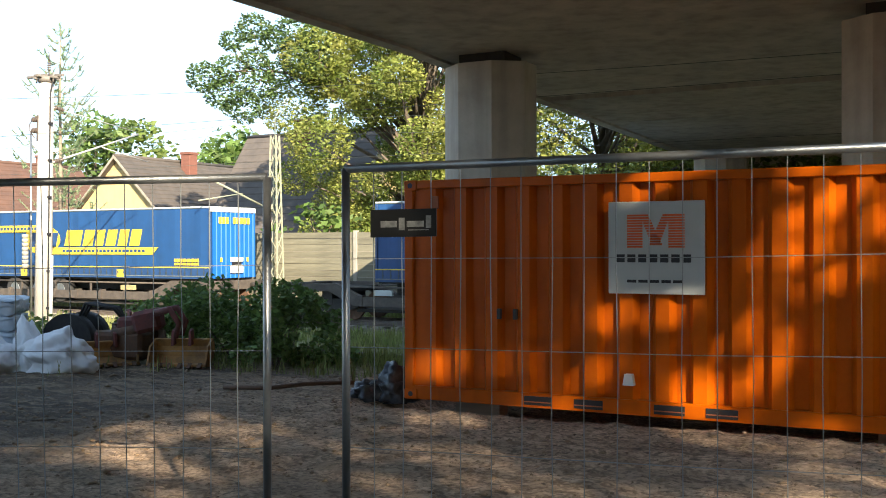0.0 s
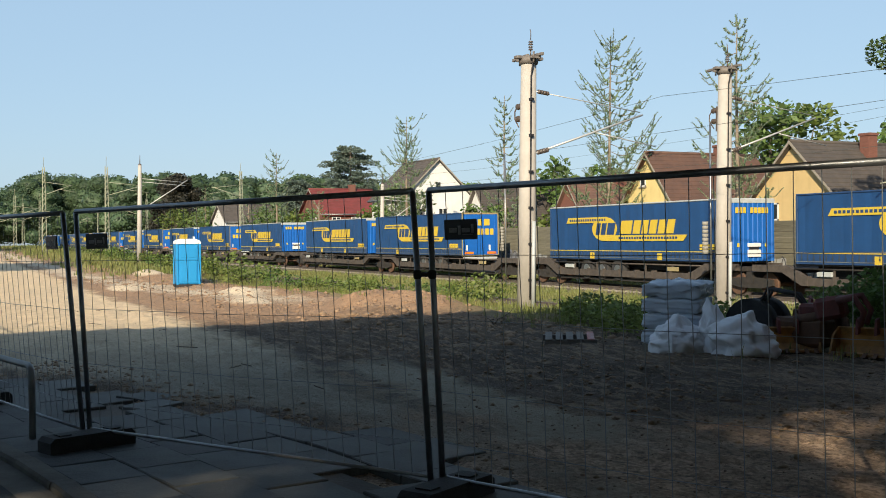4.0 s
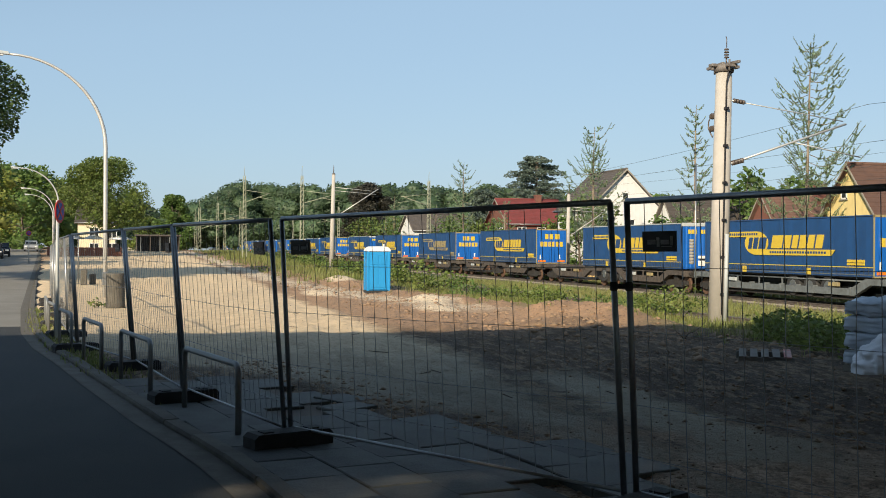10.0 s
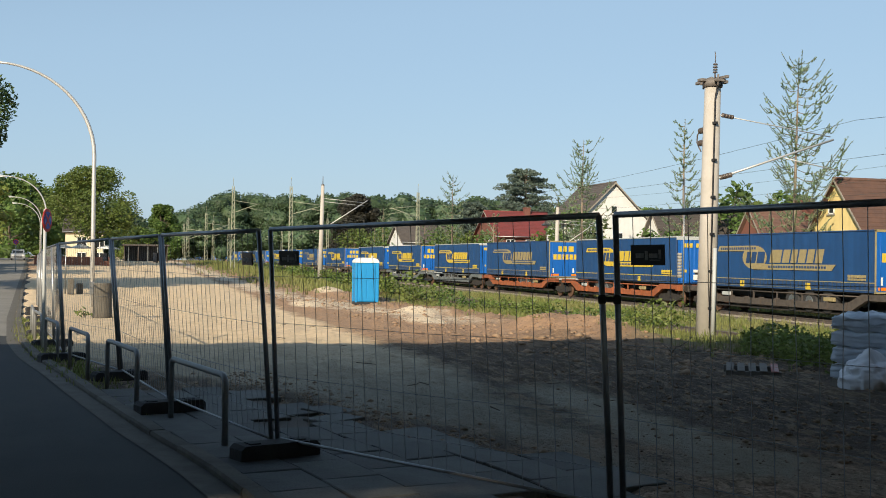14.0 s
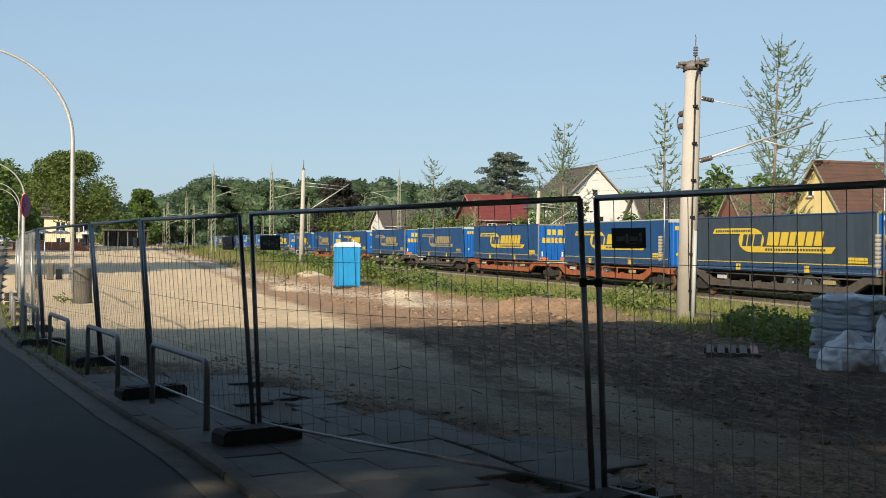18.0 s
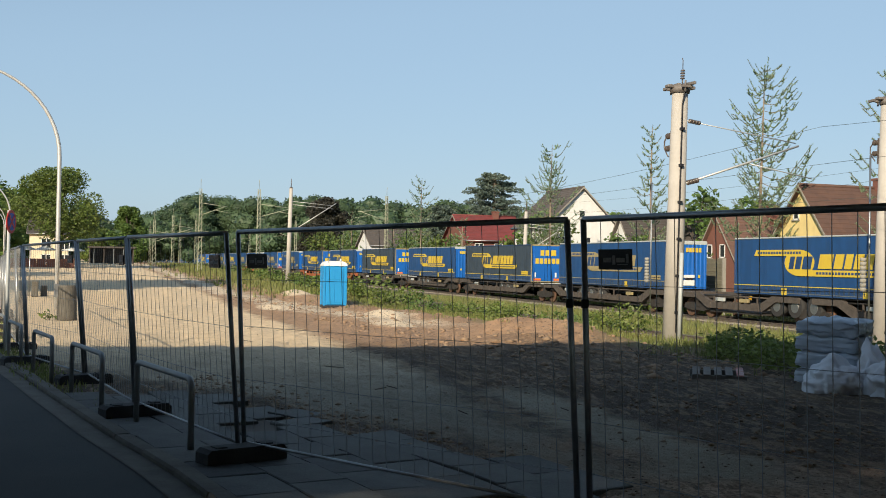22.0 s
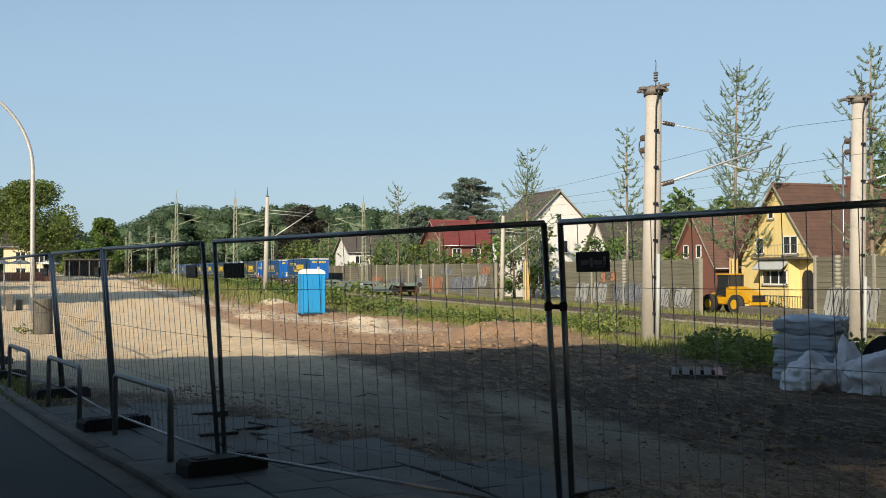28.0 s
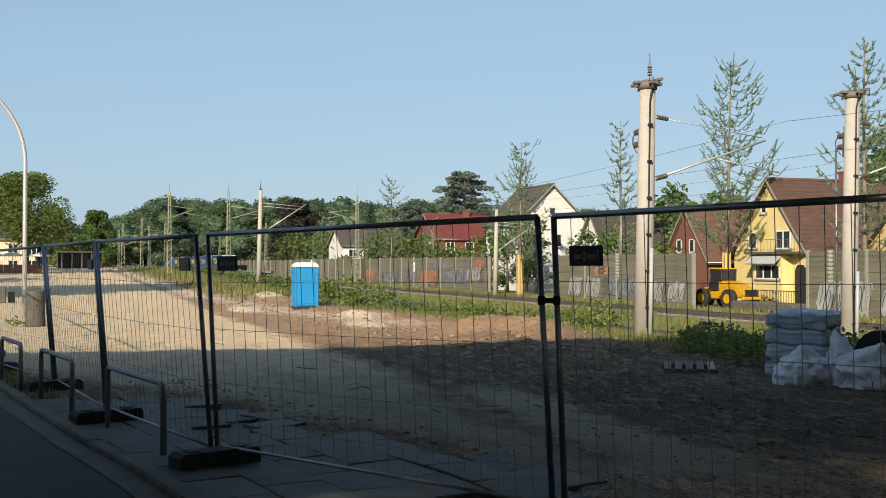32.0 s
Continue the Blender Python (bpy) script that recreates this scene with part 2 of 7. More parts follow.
SLAB = mat("paving_slab", (0.098, 0.100, 0.092), 0.75, 0, (0.056, 0.056, 0.050), 2.2, 0.9, 0.35, 40, random_v=0.3)
SIGNR = mat("sign_red", (0.60, 0.03, 0.035), 0.45)
SIGNB = mat("sign_blue", (0.02, 0.07, 0.40), 0.45)
SIGNG = mat("board_grey_white", (0.46, 0.49, 0.49), 0.5, 0, (0.38, 0.41, 0.41), 3, 0.5)
LOGOO = mat("logo_orange", (0.72, 0.13, 0.03), 0.5)
INK = mat("dark_print", (0.02, 0.02, 0.025), 0.5)
CARB = mat("car_dark_paint", (0.03, 0.035, 0.045), 0.25, 0.3)
CARG = mat("car_silver_paint", (0.42, 0.44, 0.46), 0.3, 0.4)
VANT = mat("van_teal_paint", (0.03, 0.22, 0.26), 0.4)
COPPER = mat("catenary_wire", (0.10, 0.11, 0.10), 0.6, 0.4)
PORC = mat("brown_insulator", (0.12, 0.095, 0.08), 0.35)
BRICKW = mat("low_brick_wall", (0.30, 0.13, 0.085), 0.9, 0, (0.22, 0.10, 0.07), 3, 0.8, 0.2, 20)

# ---- geometry helpers ----
def box(bm, x0, x1, y0, y1, z0, z1, bev=0.0, m=None):
    v = [bm.verts.new(p) for p in ((x0, y0, z0), (x1, y0, z0), (x1, y1, z0), (x0, y1, z0), (x0, y0, z1), (x1, y0, z1), (x1, y1, z1), (x0, y1, z1))]
    fs = [bm.faces.new([v[i] for i in q]) for q in ((3, 2, 1, 0), (4, 5, 6, 7), (0, 1, 5, 4), (1, 2, 6, 5), (2, 3, 7, 6), (3, 0, 4, 7))]
    if bev:
        es = list({e for f in fs for e in f.edges})
        r = bmesh.ops.bevel(bm, geom=es, offset=bev, segments=1, affect="EDGES")
        v = list({w for f in r["faces"] for w in f.verts})
    if m:
        bmesh.ops.transform(bm, matrix=m, verts=v)
    return v


def cyl(bm, p0, p1, r0, r1=None, n=10, cap=True):
    p0, p1 = Vector(p0), Vector(p1)
    r1 = r0 if r1 is None else r1
    d = (p1 - p0).normalized()
    a = d.orthogonal().normalized()
    b = d.cross(a)
    ra, rb = [], []
    for i in range(n):
        w = 2 * math.pi * i / n
        o = a * math.cos(w) + b * math.sin(w)
        ra.append(bm.verts.new(p0 + o * r0))
        rb.append(bm.verts.new(p1 + o * r1))
    for i in range(n):
        f = bm.faces.new((ra[i], ra[(i + 1) % n], rb[(i + 1) % n], rb[i]))
        f.smooth = n > 5
    if cap:
        bm.faces.new(ra[::-1])
        bm.faces.new(rb)


def tube(bm, pts, r, n=8, r1=None):
    pts = [Vector(p) for p in pts]
    k = len(pts)
    rings = []
    a = None
    for i, p in enumerate(pts):
        d = (pts[min(i + 1, k - 1)] - pts[max(i - 1, 0)]).normalized()
        a = (a - d * a.dot(d)).normalized() if a is not None and (a - d * a.dot(d)).length > 1e-4 else d.orthogonal().normalized()
        b = d.cross(a)
        rad = r + ((r1 if r1 is not None else r) - r) * i / max(1, k - 1)
        rings.append([bm.verts.new(p + (a * math.cos(2 * math.pi * j / n) + b * math.sin(2 * math.pi * j / n)) * rad) for j in range(n)])
    for q, s in zip(rings, rings[1:]):
        for j in range(n):
            f = bm.faces.new((q[j], q[(j + 1) % n], s[(j + 1) % n], s[j]))
            f.smooth = n > 4
    bm.faces.new(rings[0][::-1])
    bm.faces.new(rings[-1])


def prism(bm, poly, y0, y1, axis="y"):
    """poly of (a, b) in the plane across the axis, pushed from y0 to y1."""
    def at(a, b, t):
        return (a, t, b) if axis == "y" else ((t, a, b) if axis == "x" else (a, b, t))
    v0 = [bm.verts.new(at(a, b, y0)) for a, b in poly]
    v1 = [bm.verts.new(at(a, b, y1)) for a, b in poly]
    bm.faces.new(v0)
    bm.faces.new(v1[::-1])
    k = len(poly)
    for i in range(k):
        bm.faces.new((v0[i], v1[i], v1[(i + 1) % k], v0[(i + 1) % k]))


def part(name, bm, material, parent=None, label="", kind=""):
    bmesh.ops.recalc_face_normals(bm, faces=bm.faces[:])
    me = bpy.data.meshes.new(name)
    bm.to_mesh(me)
    bm.free()
    me.materials.append(material)
    ob = new(name, me)
    if parent is not None:
        ob.parent = parent
    if label:
        ob["label"] = label
    if kind:
        ob["kind"] = kind
    return ob


def raw(name, verts, faces, material, parent=None, label="", kind="", smooth=False):
    me = bpy.data.meshes.new(name)
    me.from_pydata(verts, [], faces)
    me.materials.append(material)
    if smooth:
        me.polygons.foreach_set("use_smooth", [True] * len(me.polygons))
    ob = new(name, me)
    if parent is not None:
        ob.parent = parent
    if label:
        ob["label"] = label
    if kind:
        ob["kind"] = kind
    return ob


def thing(name, m, label, category, group=""):
    ob = new(name)
    ob.empty_display_size = 0.2
    ob.matrix_basis = m
    return tagged(ob, label, category, group)


def B():
    return bmesh.new()


def smooth(a, b, x):
    t = min(1.0, max(0.0, (x - a) / (b - a)))
    return t * t * (3 - 2 * t)


# ---- the lie of the land ----
RAIL_Z, TRACK_Y, NEAR_Y = -0.83, 31.1, 20.4
KERB = [(40, 4.4), (20, 3.3), (8, 2.5), (0, 1.85), (-4, 1.36), (-6, 1.13), (-7.4, 0.95), (-8.3, 0.83), (-9.2, 0.67), (-10.1, 0.48), (-11.1, 0.26), (-12.6, -0.01), (-14.3, -0.33), (-17.3, -0.86), (-20.2, -1.43), (-24.2, -2.0), (-34.7, -2.98), (-50.8, -4.25), (-90, -7.1), (-133, -10.3), (-220, -16.5), (-420, -31)]


def kerb_y(x):
    for (xa, ya), (xb, yb) in zip(KERB, KERB[1:]):
        if xb <= x <= xa:
            t = (x - xb) / (xa - xb)
            return yb + (ya - yb) * t
    return KERB[-1][1] if x < KERB[-1][0] else KERB[0][1]


def gz(x, y):
    xx = min(60, max(-50, x))
    yy = min(60, max(-25, y))
    rise = 0.012 * min(110, max(0, -50 - x))
    return 0.00914 * xx - 0.01044 * yy + rise


def pave_edge(x):
    return kerb_y(x) + 2.15 + 0.75 * smooth(-12, -8, x) + 0.28 * math.sin(x * 1.3)


HEAPS = ((-39.5, 11.0, 1.7, 0.7, 0.30), (-61.5, 11.8, 2.2, 0.8, 0.38), (-33.5, 9.6, 1.5, 0.6, 0.16), (-47.0, 8.2, 3.0, 0.7, 0.22), (-28.5, 11.6, 1.3, 0.7, 0.34), (-24.8, 10.6, 1.6, 0.6, 0.26), (-21.5, 9.4, 1.3, 0.5, 0.18))


def land(x, y):
    z = gz(x, y)
    s = smooth(15.0, 18.0, y)
    z = z * (1 - s) + (RAIL_Z - 0.22) * s
    rough = (0.03 + 0.045 * smooth(-9, -13, x)) * noise.noise(Vector((x * 0.45, y * 1.1, 0))) + (0.018 + 0.027 * smooth(-9, -13, x)) * noise.noise(Vector((x * 2.1, y * 2.1, 4))) + 0.035 * noise.noise(Vector((x * 5.3, y * 5.3, 7))) + 0.02 * noise.noise(Vector((x * 11, y * 11, 3)))
    if y > kerb_y(x) + 2.2 and y < 15:
        z += rough * smooth(2.2, 4.0, y - kerb_y(x))
        # low spoil heaps along the edge of the site
        hx = smooth(-20, -30, x) * smooth(-75, -60, x)
        z += hx * 0.28 * math.exp(-((y - 12.6) / 1.2) ** 2) * (0.5 + noise.noise(Vector((x * 0.5, y * 0.5, 9))))
        z += 0.30 * math.exp(-((x + 27.5) / 2.2) ** 2 - ((y - 12.8) / 0.9) ** 2)
    for hx, hy, rx, ry, hh in HEAPS:
        z += hh * math.exp(-((x - hx) / rx) ** 2 - ((y - hy) / ry) ** 2)
    z -= 0.27 * smooth(-7.2, -6.2, x) * smooth(1.5, 0.4, x) * smooth(10.3, 11.1, y) * smooth(14.6, 13.8, y)
    if -15.2 < x < -1:
        # bed of the paved strip
        e = pave_edge(x)
        z -= 0.07 * smooth(e + 0.05, e - 0.15, y) * smooth(-15.2, -14.6, x)
    if y < kerb_y(x):
        z -= 0.25
    return z


# ---- ground ----
def ground_material():
    m = mat("site_soil", (0.27, 0.185, 0.12), 0.97, 0, (0.15, 0.10, 0.066), 1.6, 0.9, 1.0, 9)
    for q in m.node_tree.nodes:
        if q.bl_idname == "ShaderNodeBump":
            q.inputs["Distance"].default_value = 0.07
        if q.bl_idname == "ShaderNodeTexNoise" and q.inputs["Scale"].default_value == 9:
            q.inputs["Detail"].default_value, q.inputs["Roughness"].default_value = 9, 0.68
    n, ln = m.node_tree.nodes, m.node_tree.links
    b = n["Principled BSDF"]
    soil = b.inputs["Base Color"].links[0].from_socket
    geo = n.new("ShaderNodeNewGeometry")
    sep = n.new("ShaderNodeSeparateXYZ")
    ln.new(geo.outputs["Position"], sep.inputs[0])

    def noise_at(scale, detail=5):
        t = n.new("ShaderNodeTexNoise")
        t.inputs["Scale"].default_value, t.inputs["Detail"].default_value = scale, detail
        ln.new(geo.outputs["Position"], t.inputs["Vector"])
        return t.outputs[0]

    def calc(op, a, bb):
        q = n.new("ShaderNodeMath")
        q.operation = op
        for i, s in enumerate((a, bb)):
            if isinstance(s, (int, float)):
                q.inputs[i].default_value = s
            else:
                ln.new(s, q.inputs[i])
        return q.outputs[0]

    def ramp(s, lo, hi, a=0.0, c=1.0):
        r = n.new("ShaderNodeMapRange")
        r.inputs[1].default_value, r.inputs[2].default_value, r.inputs[3].default_value, r.inputs[4].default_value = lo, hi, a, c
        ln.new(s, r.inputs[0])
        return r.outputs[0]

    def blend(f, a, c):
        x = n.new("ShaderNodeMix")
        x.data_type = "RGBA"
        ln.new(f, x.inputs[0])
        for i, s in ((6, a), (7, c)):
            if isinstance(s, tuple):
                x.inputs[i].default_value = (*s, 1)
            else:
                ln.new(s, x.inputs[i])
        return x.outputs[2]

    X, Y = sep.outputs[0], sep.outputs[1]
    big, fine, mid_n = noise_at(0.35), noise_at(2.6, 8), noise_at(0.9, 6)
    wob = calc("MULTIPLY", calc("SUBTRACT", big, 0.5), 5.0)
    jit = calc("MULTIPLY", calc("SUBTRACT", fine, 0.5), 2.0)
    lump_c = calc("MULTIPLY", calc("SUBTRACT", mid_n, 0.5), 3.0)
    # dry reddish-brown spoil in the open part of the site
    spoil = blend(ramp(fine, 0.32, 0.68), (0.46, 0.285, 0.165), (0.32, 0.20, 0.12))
    # bridge shade painted into the soil: darker in the open, lifted under the deck
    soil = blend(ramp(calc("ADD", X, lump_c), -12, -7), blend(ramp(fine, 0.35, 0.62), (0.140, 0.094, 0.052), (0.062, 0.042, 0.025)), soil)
    grit = calc("ADD", calc("MULTIPLY", noise_at(24, 8), 0.6), calc("MULTIPLY", noise_at(7, 6), 0.4))
    # speckled litter tone, brightened to make up for the dim light under the deck
    brightened_soil = blend(ramp(grit, 0.44, 0.57), (0.72, 0.52, 0.36), (0.29, 0.20, 0.135))
    soil = blend(calc("MULTIPLY", ramp(calc("ADD", X, lump_c), -11, -7), 0.75), soil, brightened_soil)
    # the change of tone near X -24 follows the bridge's shadow edge
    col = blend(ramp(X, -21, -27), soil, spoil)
    # compacted sand track along the site
    jag = calc("ADD", calc("MULTIPLY", jit, 0.45), calc("MULTIPLY", lump_c, 0.35))
    side = calc("SUBTRACT", Y, ramp(X, -17, -9, 3.25, 4.25))
    off = calc("MAXIMUM", side, calc("MULTIPLY", side, ramp(X, -22, -15, -0.35, -1.0)))
    half = calc("ADD", ramp(X, -60, -17, 3.6, 2.25), calc("SUBTRACT", ramp(X, -17, -11, 0, -1.65), ramp(X, -11, -8, 0, 0.5)))
    sand = ramp(calc("ADD", calc("SUBTRACT", off, half), jag), 0.35, -0.35)
    # a second, narrower wheel track on the inner side
    off2 = calc("ADD", calc("ABSOLUTE", calc("SUBTRACT", Y, ramp(X, -13, -8, 5.85, 5.4)), 0), calc("MULTIPLY", jag, 0.8))
    rut = calc("MULTIPLY", ramp(off2, 0.72, 0.36), calc("MULTIPLY", ramp(calc("ADD", X, lump_c), -15.5, -13.5), ramp(calc("ADD", X, lump_c), -6.9, -8.0)))
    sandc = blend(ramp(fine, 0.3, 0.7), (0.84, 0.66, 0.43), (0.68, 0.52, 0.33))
    # bridge shade put into the sand colour: darker from X -26 to -14
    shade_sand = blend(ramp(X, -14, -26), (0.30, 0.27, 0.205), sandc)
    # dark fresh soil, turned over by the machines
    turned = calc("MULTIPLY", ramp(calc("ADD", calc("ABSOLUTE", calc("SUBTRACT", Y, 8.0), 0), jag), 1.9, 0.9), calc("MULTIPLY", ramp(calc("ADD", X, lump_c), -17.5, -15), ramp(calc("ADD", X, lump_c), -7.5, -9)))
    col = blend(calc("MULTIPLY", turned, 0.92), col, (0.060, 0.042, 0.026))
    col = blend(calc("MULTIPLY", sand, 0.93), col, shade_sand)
    col = blend(calc("MULTIPLY", rut, 0.85), col, (0.35, 0.315, 0.235))
    # a bank of pale sand along the spoil
    bank = calc("ABSOLUTE", calc("SUBTRACT", calc("ADD", Y, calc("MULTIPLY", wob, 0.5)), ramp(X, -70, -28, 8.2, 11.2)), 0)
    bk = calc("MULTIPLY", ramp(calc("ADD", bank, calc("ADD", jit, lump_c)), 1.35, 0.3), ramp(X, -31, -35))
    col = blend(calc("MULTIPLY", bk, 0.9), col, (0.70, 0.58, 0.42))
    for hx, hy, rx, ry, hh in HEAPS[:4]:
        ax, ay = calc("MULTIPLY", calc("SUBTRACT", X, hx), 1 / rx), calc("MULTIPLY", calc("SUBTRACT", Y, hy), 1 / ry)
        dd = calc("ADD", calc("MULTIPLY", ax, ax), calc("MULTIPLY", ay, ay))
        heap = ramp(calc("ADD", dd, calc("ADD", jit, calc("MULTIPLY", lump_c, 0.6))), 1.5, 0.7)
        col = blend(calc("MULTIPLY", heap, 0.9), col, (0.80, 0.66, 0.47))
    # damp dark patches and pale crumbs in worked soil; darks also paint relief shade
    str_map = n.new("ShaderNodeMapping")
    str_map.inputs["Scale"].default_value = (0.35, 1.6, 1)
    str_map.inputs["Rotation"].default_value = (0, 0, 0.12)
    ln.new(geo.outputs["Position"], str_map.inputs[0])
    stn = n.new("ShaderNodeTexNoise")
    stn.inputs["Scale"].default_value, stn.inputs["Detail"].default_value = 1.3, 7
    ln.new(str_map.outputs[0], stn.inputs["Vector"])
    bare = calc("SUBTRACT", 1.0, calc("MAXIMUM", calc("MULTIPLY", sand, 0.75), calc("MULTIPLY", rut, 0.85)))
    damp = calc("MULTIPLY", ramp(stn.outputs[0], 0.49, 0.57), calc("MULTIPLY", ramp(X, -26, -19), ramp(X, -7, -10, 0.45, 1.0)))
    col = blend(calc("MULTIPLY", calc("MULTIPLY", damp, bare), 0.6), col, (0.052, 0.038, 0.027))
    stn2 = n.new("ShaderNodeTexNoise")
    stn2.inputs["Scale"].default_value, stn2.inputs["Detail"].default_value = 4.2, 8
    ln.new(str_map.outputs[0], stn2.inputs["Vector"])
    for lo, hi, tone, k in ((0.53, 0.60, (0.30, 0.215, 0.135), 0.6), (0.46, 0.39, (0.058, 0.041, 0.026), 0.6)):
        streak = calc("MULTIPLY", calc("MULTIPLY", ramp(stn2.outputs[0], lo, hi), bare), calc("MULTIPLY", calc("MULTIPLY", ramp(X, -26, -19), ramp(X, -7, -10, 0.45, 1.0)), k))
        col = blend(streak, col, tone)
    crumb = ramp(noise_at(15, 6), 0.56, 0.68)
    col = blend(calc("MULTIPLY", calc("MULTIPLY", crumb, bare), 0.55), col, (0.34, 0.25, 0.175))
    # dark specks put the shade of small relief into the colour
    dark = ramp(noise_at(11, 7), 0.56, 0.66)
    col = blend(calc("MULTIPLY", calc("MULTIPLY", dark, bare), 0.65), col, (0.055, 0.040, 0.028))
    # grass beyond the site
    gr = ramp(calc("ADD", Y, calc("MULTIPLY", wob, 0.6)), 12.8, 14.6)
    grassc = blend(ramp(fine, 0.35, 0.65), (0.13, 0.14, 0.05), (0.24, 0.22, 0.10))
    col = blend(gr, col, grassc)
    # ballast of the two tracks
    for yc in (NEAR_Y, TRACK_Y):
        bl = ramp(calc("ADD", calc("ABSOLUTE", calc("SUBTRACT", Y, yc), 0), calc("MULTIPLY", calc("SUBTRACT", fine, 0.5), 1.0)), 2.3, 1.7)
        col = blend(bl, col, blend(ramp(noise_at(9), 0.35, 0.65), (0.19, 0.155, 0.125), (0.10, 0.085, 0.07)))
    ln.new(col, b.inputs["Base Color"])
    return m


def steps(a, b, fine0, fine1, df, dc):
    out, x = [], a
    while x < b:
        out.append(x)
        dist = 0 if fine0 <= x <= fine1 else min(abs(x - fine0), abs(x - fine1))
        x += df + dist * dc
    return out + [b]


gx = sorted(set(steps(-700, 260, -24, 1, 0.11, 0.05)))
gy = sorted(set(steps(-120, 520, 2, 12, 0.11, 0.06)))
gv = [(x, y, land(x, y)) for y in gy for x in gx]
nx = len(gx)
gf = [(j * nx + i, j * nx + i + 1, (j + 1) * nx + i + 1, (j + 1) * nx + i) for j in range(len(gy) - 1) for i in range(nx - 1)]
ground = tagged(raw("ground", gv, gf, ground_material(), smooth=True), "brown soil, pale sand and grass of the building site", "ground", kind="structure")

# road, kerb and footway follow the kerb line
def along(step0=0.8):
    pts = []
    x = 40.0
    while x > -420:
        pts.append(x)
        x -= step0 if x > -40 else step0 * 6
    return pts


rv, rf = [], []
xs = along()
for x in xs:
    k = kerb_y(x)
    for o in (0.0, -0.35, -3.0, -6.2):
        rv.append((x, k + o, gz(x, k + o) - 0.02 - (0.012 if o < -0.4 else 0)))
for i in range(len(xs) - 1):
    for j in range(3):
        a = i * 4 + j
        rf.append((a, a + 1, a + 5, a + 4))
road = tagged(raw("road", rv, rf, ASPH), "dark asphalt road with a stretch coloured pale as sunlit beside the site fence", "road", kind="structure")
road.data.materials.append(ASPH_SUN)
# road faces beyond the bridge's shadow edge take the sunlit tone
for f in road.data.polygons:
    f.material_index = 1 if f.center.x < -26.5 else 0
gut_v, gut_f = [], []
for x in xs:
    k = kerb_y(x)
    for o in (-0.01, -0.25):
        gut_v.append((x, k + o, gz(x, k + o) - 0.012))
for i in range(len(xs) - 1):
    gut_f.append((2 * i, 2 * i + 1, 2 * i + 3, 2 * i + 2))
tagged(raw("gutter", gut_v, gut_f, KERBM), "pale concrete gutter strip along the kerb", "gutter", kind="structure")
pv, pf = [], []
for x in xs:
    k = kerb_y(x)
    for o in (0.15, 1.2, 2.0):
        pv.append((x, k + o, gz(x, k + o) - 0.03))
for i in range(len(xs) - 1):
    for j in range(2):
        a = i * 3 + j
        pf.append((a, a + 3, a + 4, a + 1))
PAVEB = mat("footway_bed", (0.115, 0.095, 0.075), 0.95, 0, (0.065, 0.055, 0.045), 2.5, 0.9, 0.4, 30)
pavement = tagged(raw("pavement", pv, pf, PAVEB), "grey footway with loose and lifted paving slabs", "pavement", kind="structure")
far_v, far_f = [], []
for x in xs:
    k = kerb_y(x) - 6.2
    far_v += [(x, k, gz(x, k) - 0.02), (x, k, gz(x, k) + 0.09), (x, k - 3.0, gz(x, k) + 0.1)]
for i in range(len(xs) - 1):
    for j in range(2):
        a = i * 3 + j
        far_f.append((a, a + 1, a + 4, a + 3))
tagged(raw("far_pavement", far_v, far_f, PAVEB), "grey pavement on the other side of the road", "pavement", kind="structure")

# ---- railway ----
def track(yc, x0, x1, label):
    t = thing("railway_track", pose(0, yc, RAIL_Z), label, "railway track", "railway tracks")
    for s in (-0.75, 0.75):
        bm = B()
        prism(bm, [(s - 0.075, -0.17), (s + 0.075, -0.17), (s + 0.075, -0.14), (s + 0.012, -0.12), (s + 0.012, -0.05), (s + 0.036, -0.04), (s + 0.036, 0), (s - 0.036, 0), (s - 0.036, -0.04), (s - 0.012, -0.05), (s - 0.012, -0.12), (s - 0.075, -0.14)], x0, x1, "x")
        part("rail", bm, RAILM, t, "rusty steel rail")
    vs, fs = [], []
    x = x0
    while x < x1:
        i = len(vs)
        vs += [(x, -1.3, -0.16), (x + 0.26, -1.3, -0.16), (x + 0.26, 1.3, -0.16), (x, 1.3, -0.16), (x, -1.3, -0.3), (x + 0.26, -1.3, -0.3), (x + 0.26, 1.3, -0.3), (x, 1.3, -0.3)]
        fs += [(i, i + 1, i + 2, i + 3), (i, i + 4, i + 5, i + 1), (i + 1, i + 5, i + 6, i + 2), (i + 2, i + 6, i + 7, i + 3), (i + 3, i + 7, i + 4, i)]
        x += 0.6
    raw("sleeper_bed", vs, fs, TIMBER, t, kind="stuff")
    return t


track(TRACK_Y, -420, 120, "rusty running track of the railway on brown ballast")
track(NEAR_Y, -420, 120, "overgrown near track of the railway")

# ---- bridge ----
def bz(y):
    return 5.5 if y < 18 else 5.5 - (y - 18) * 0.0285


bridge = thing("road_bridge", pose(0, 0, 0), "grey concrete road bridge crossing over the tracks", "bridge")
EDGE, FAR = -10.6, 1.5
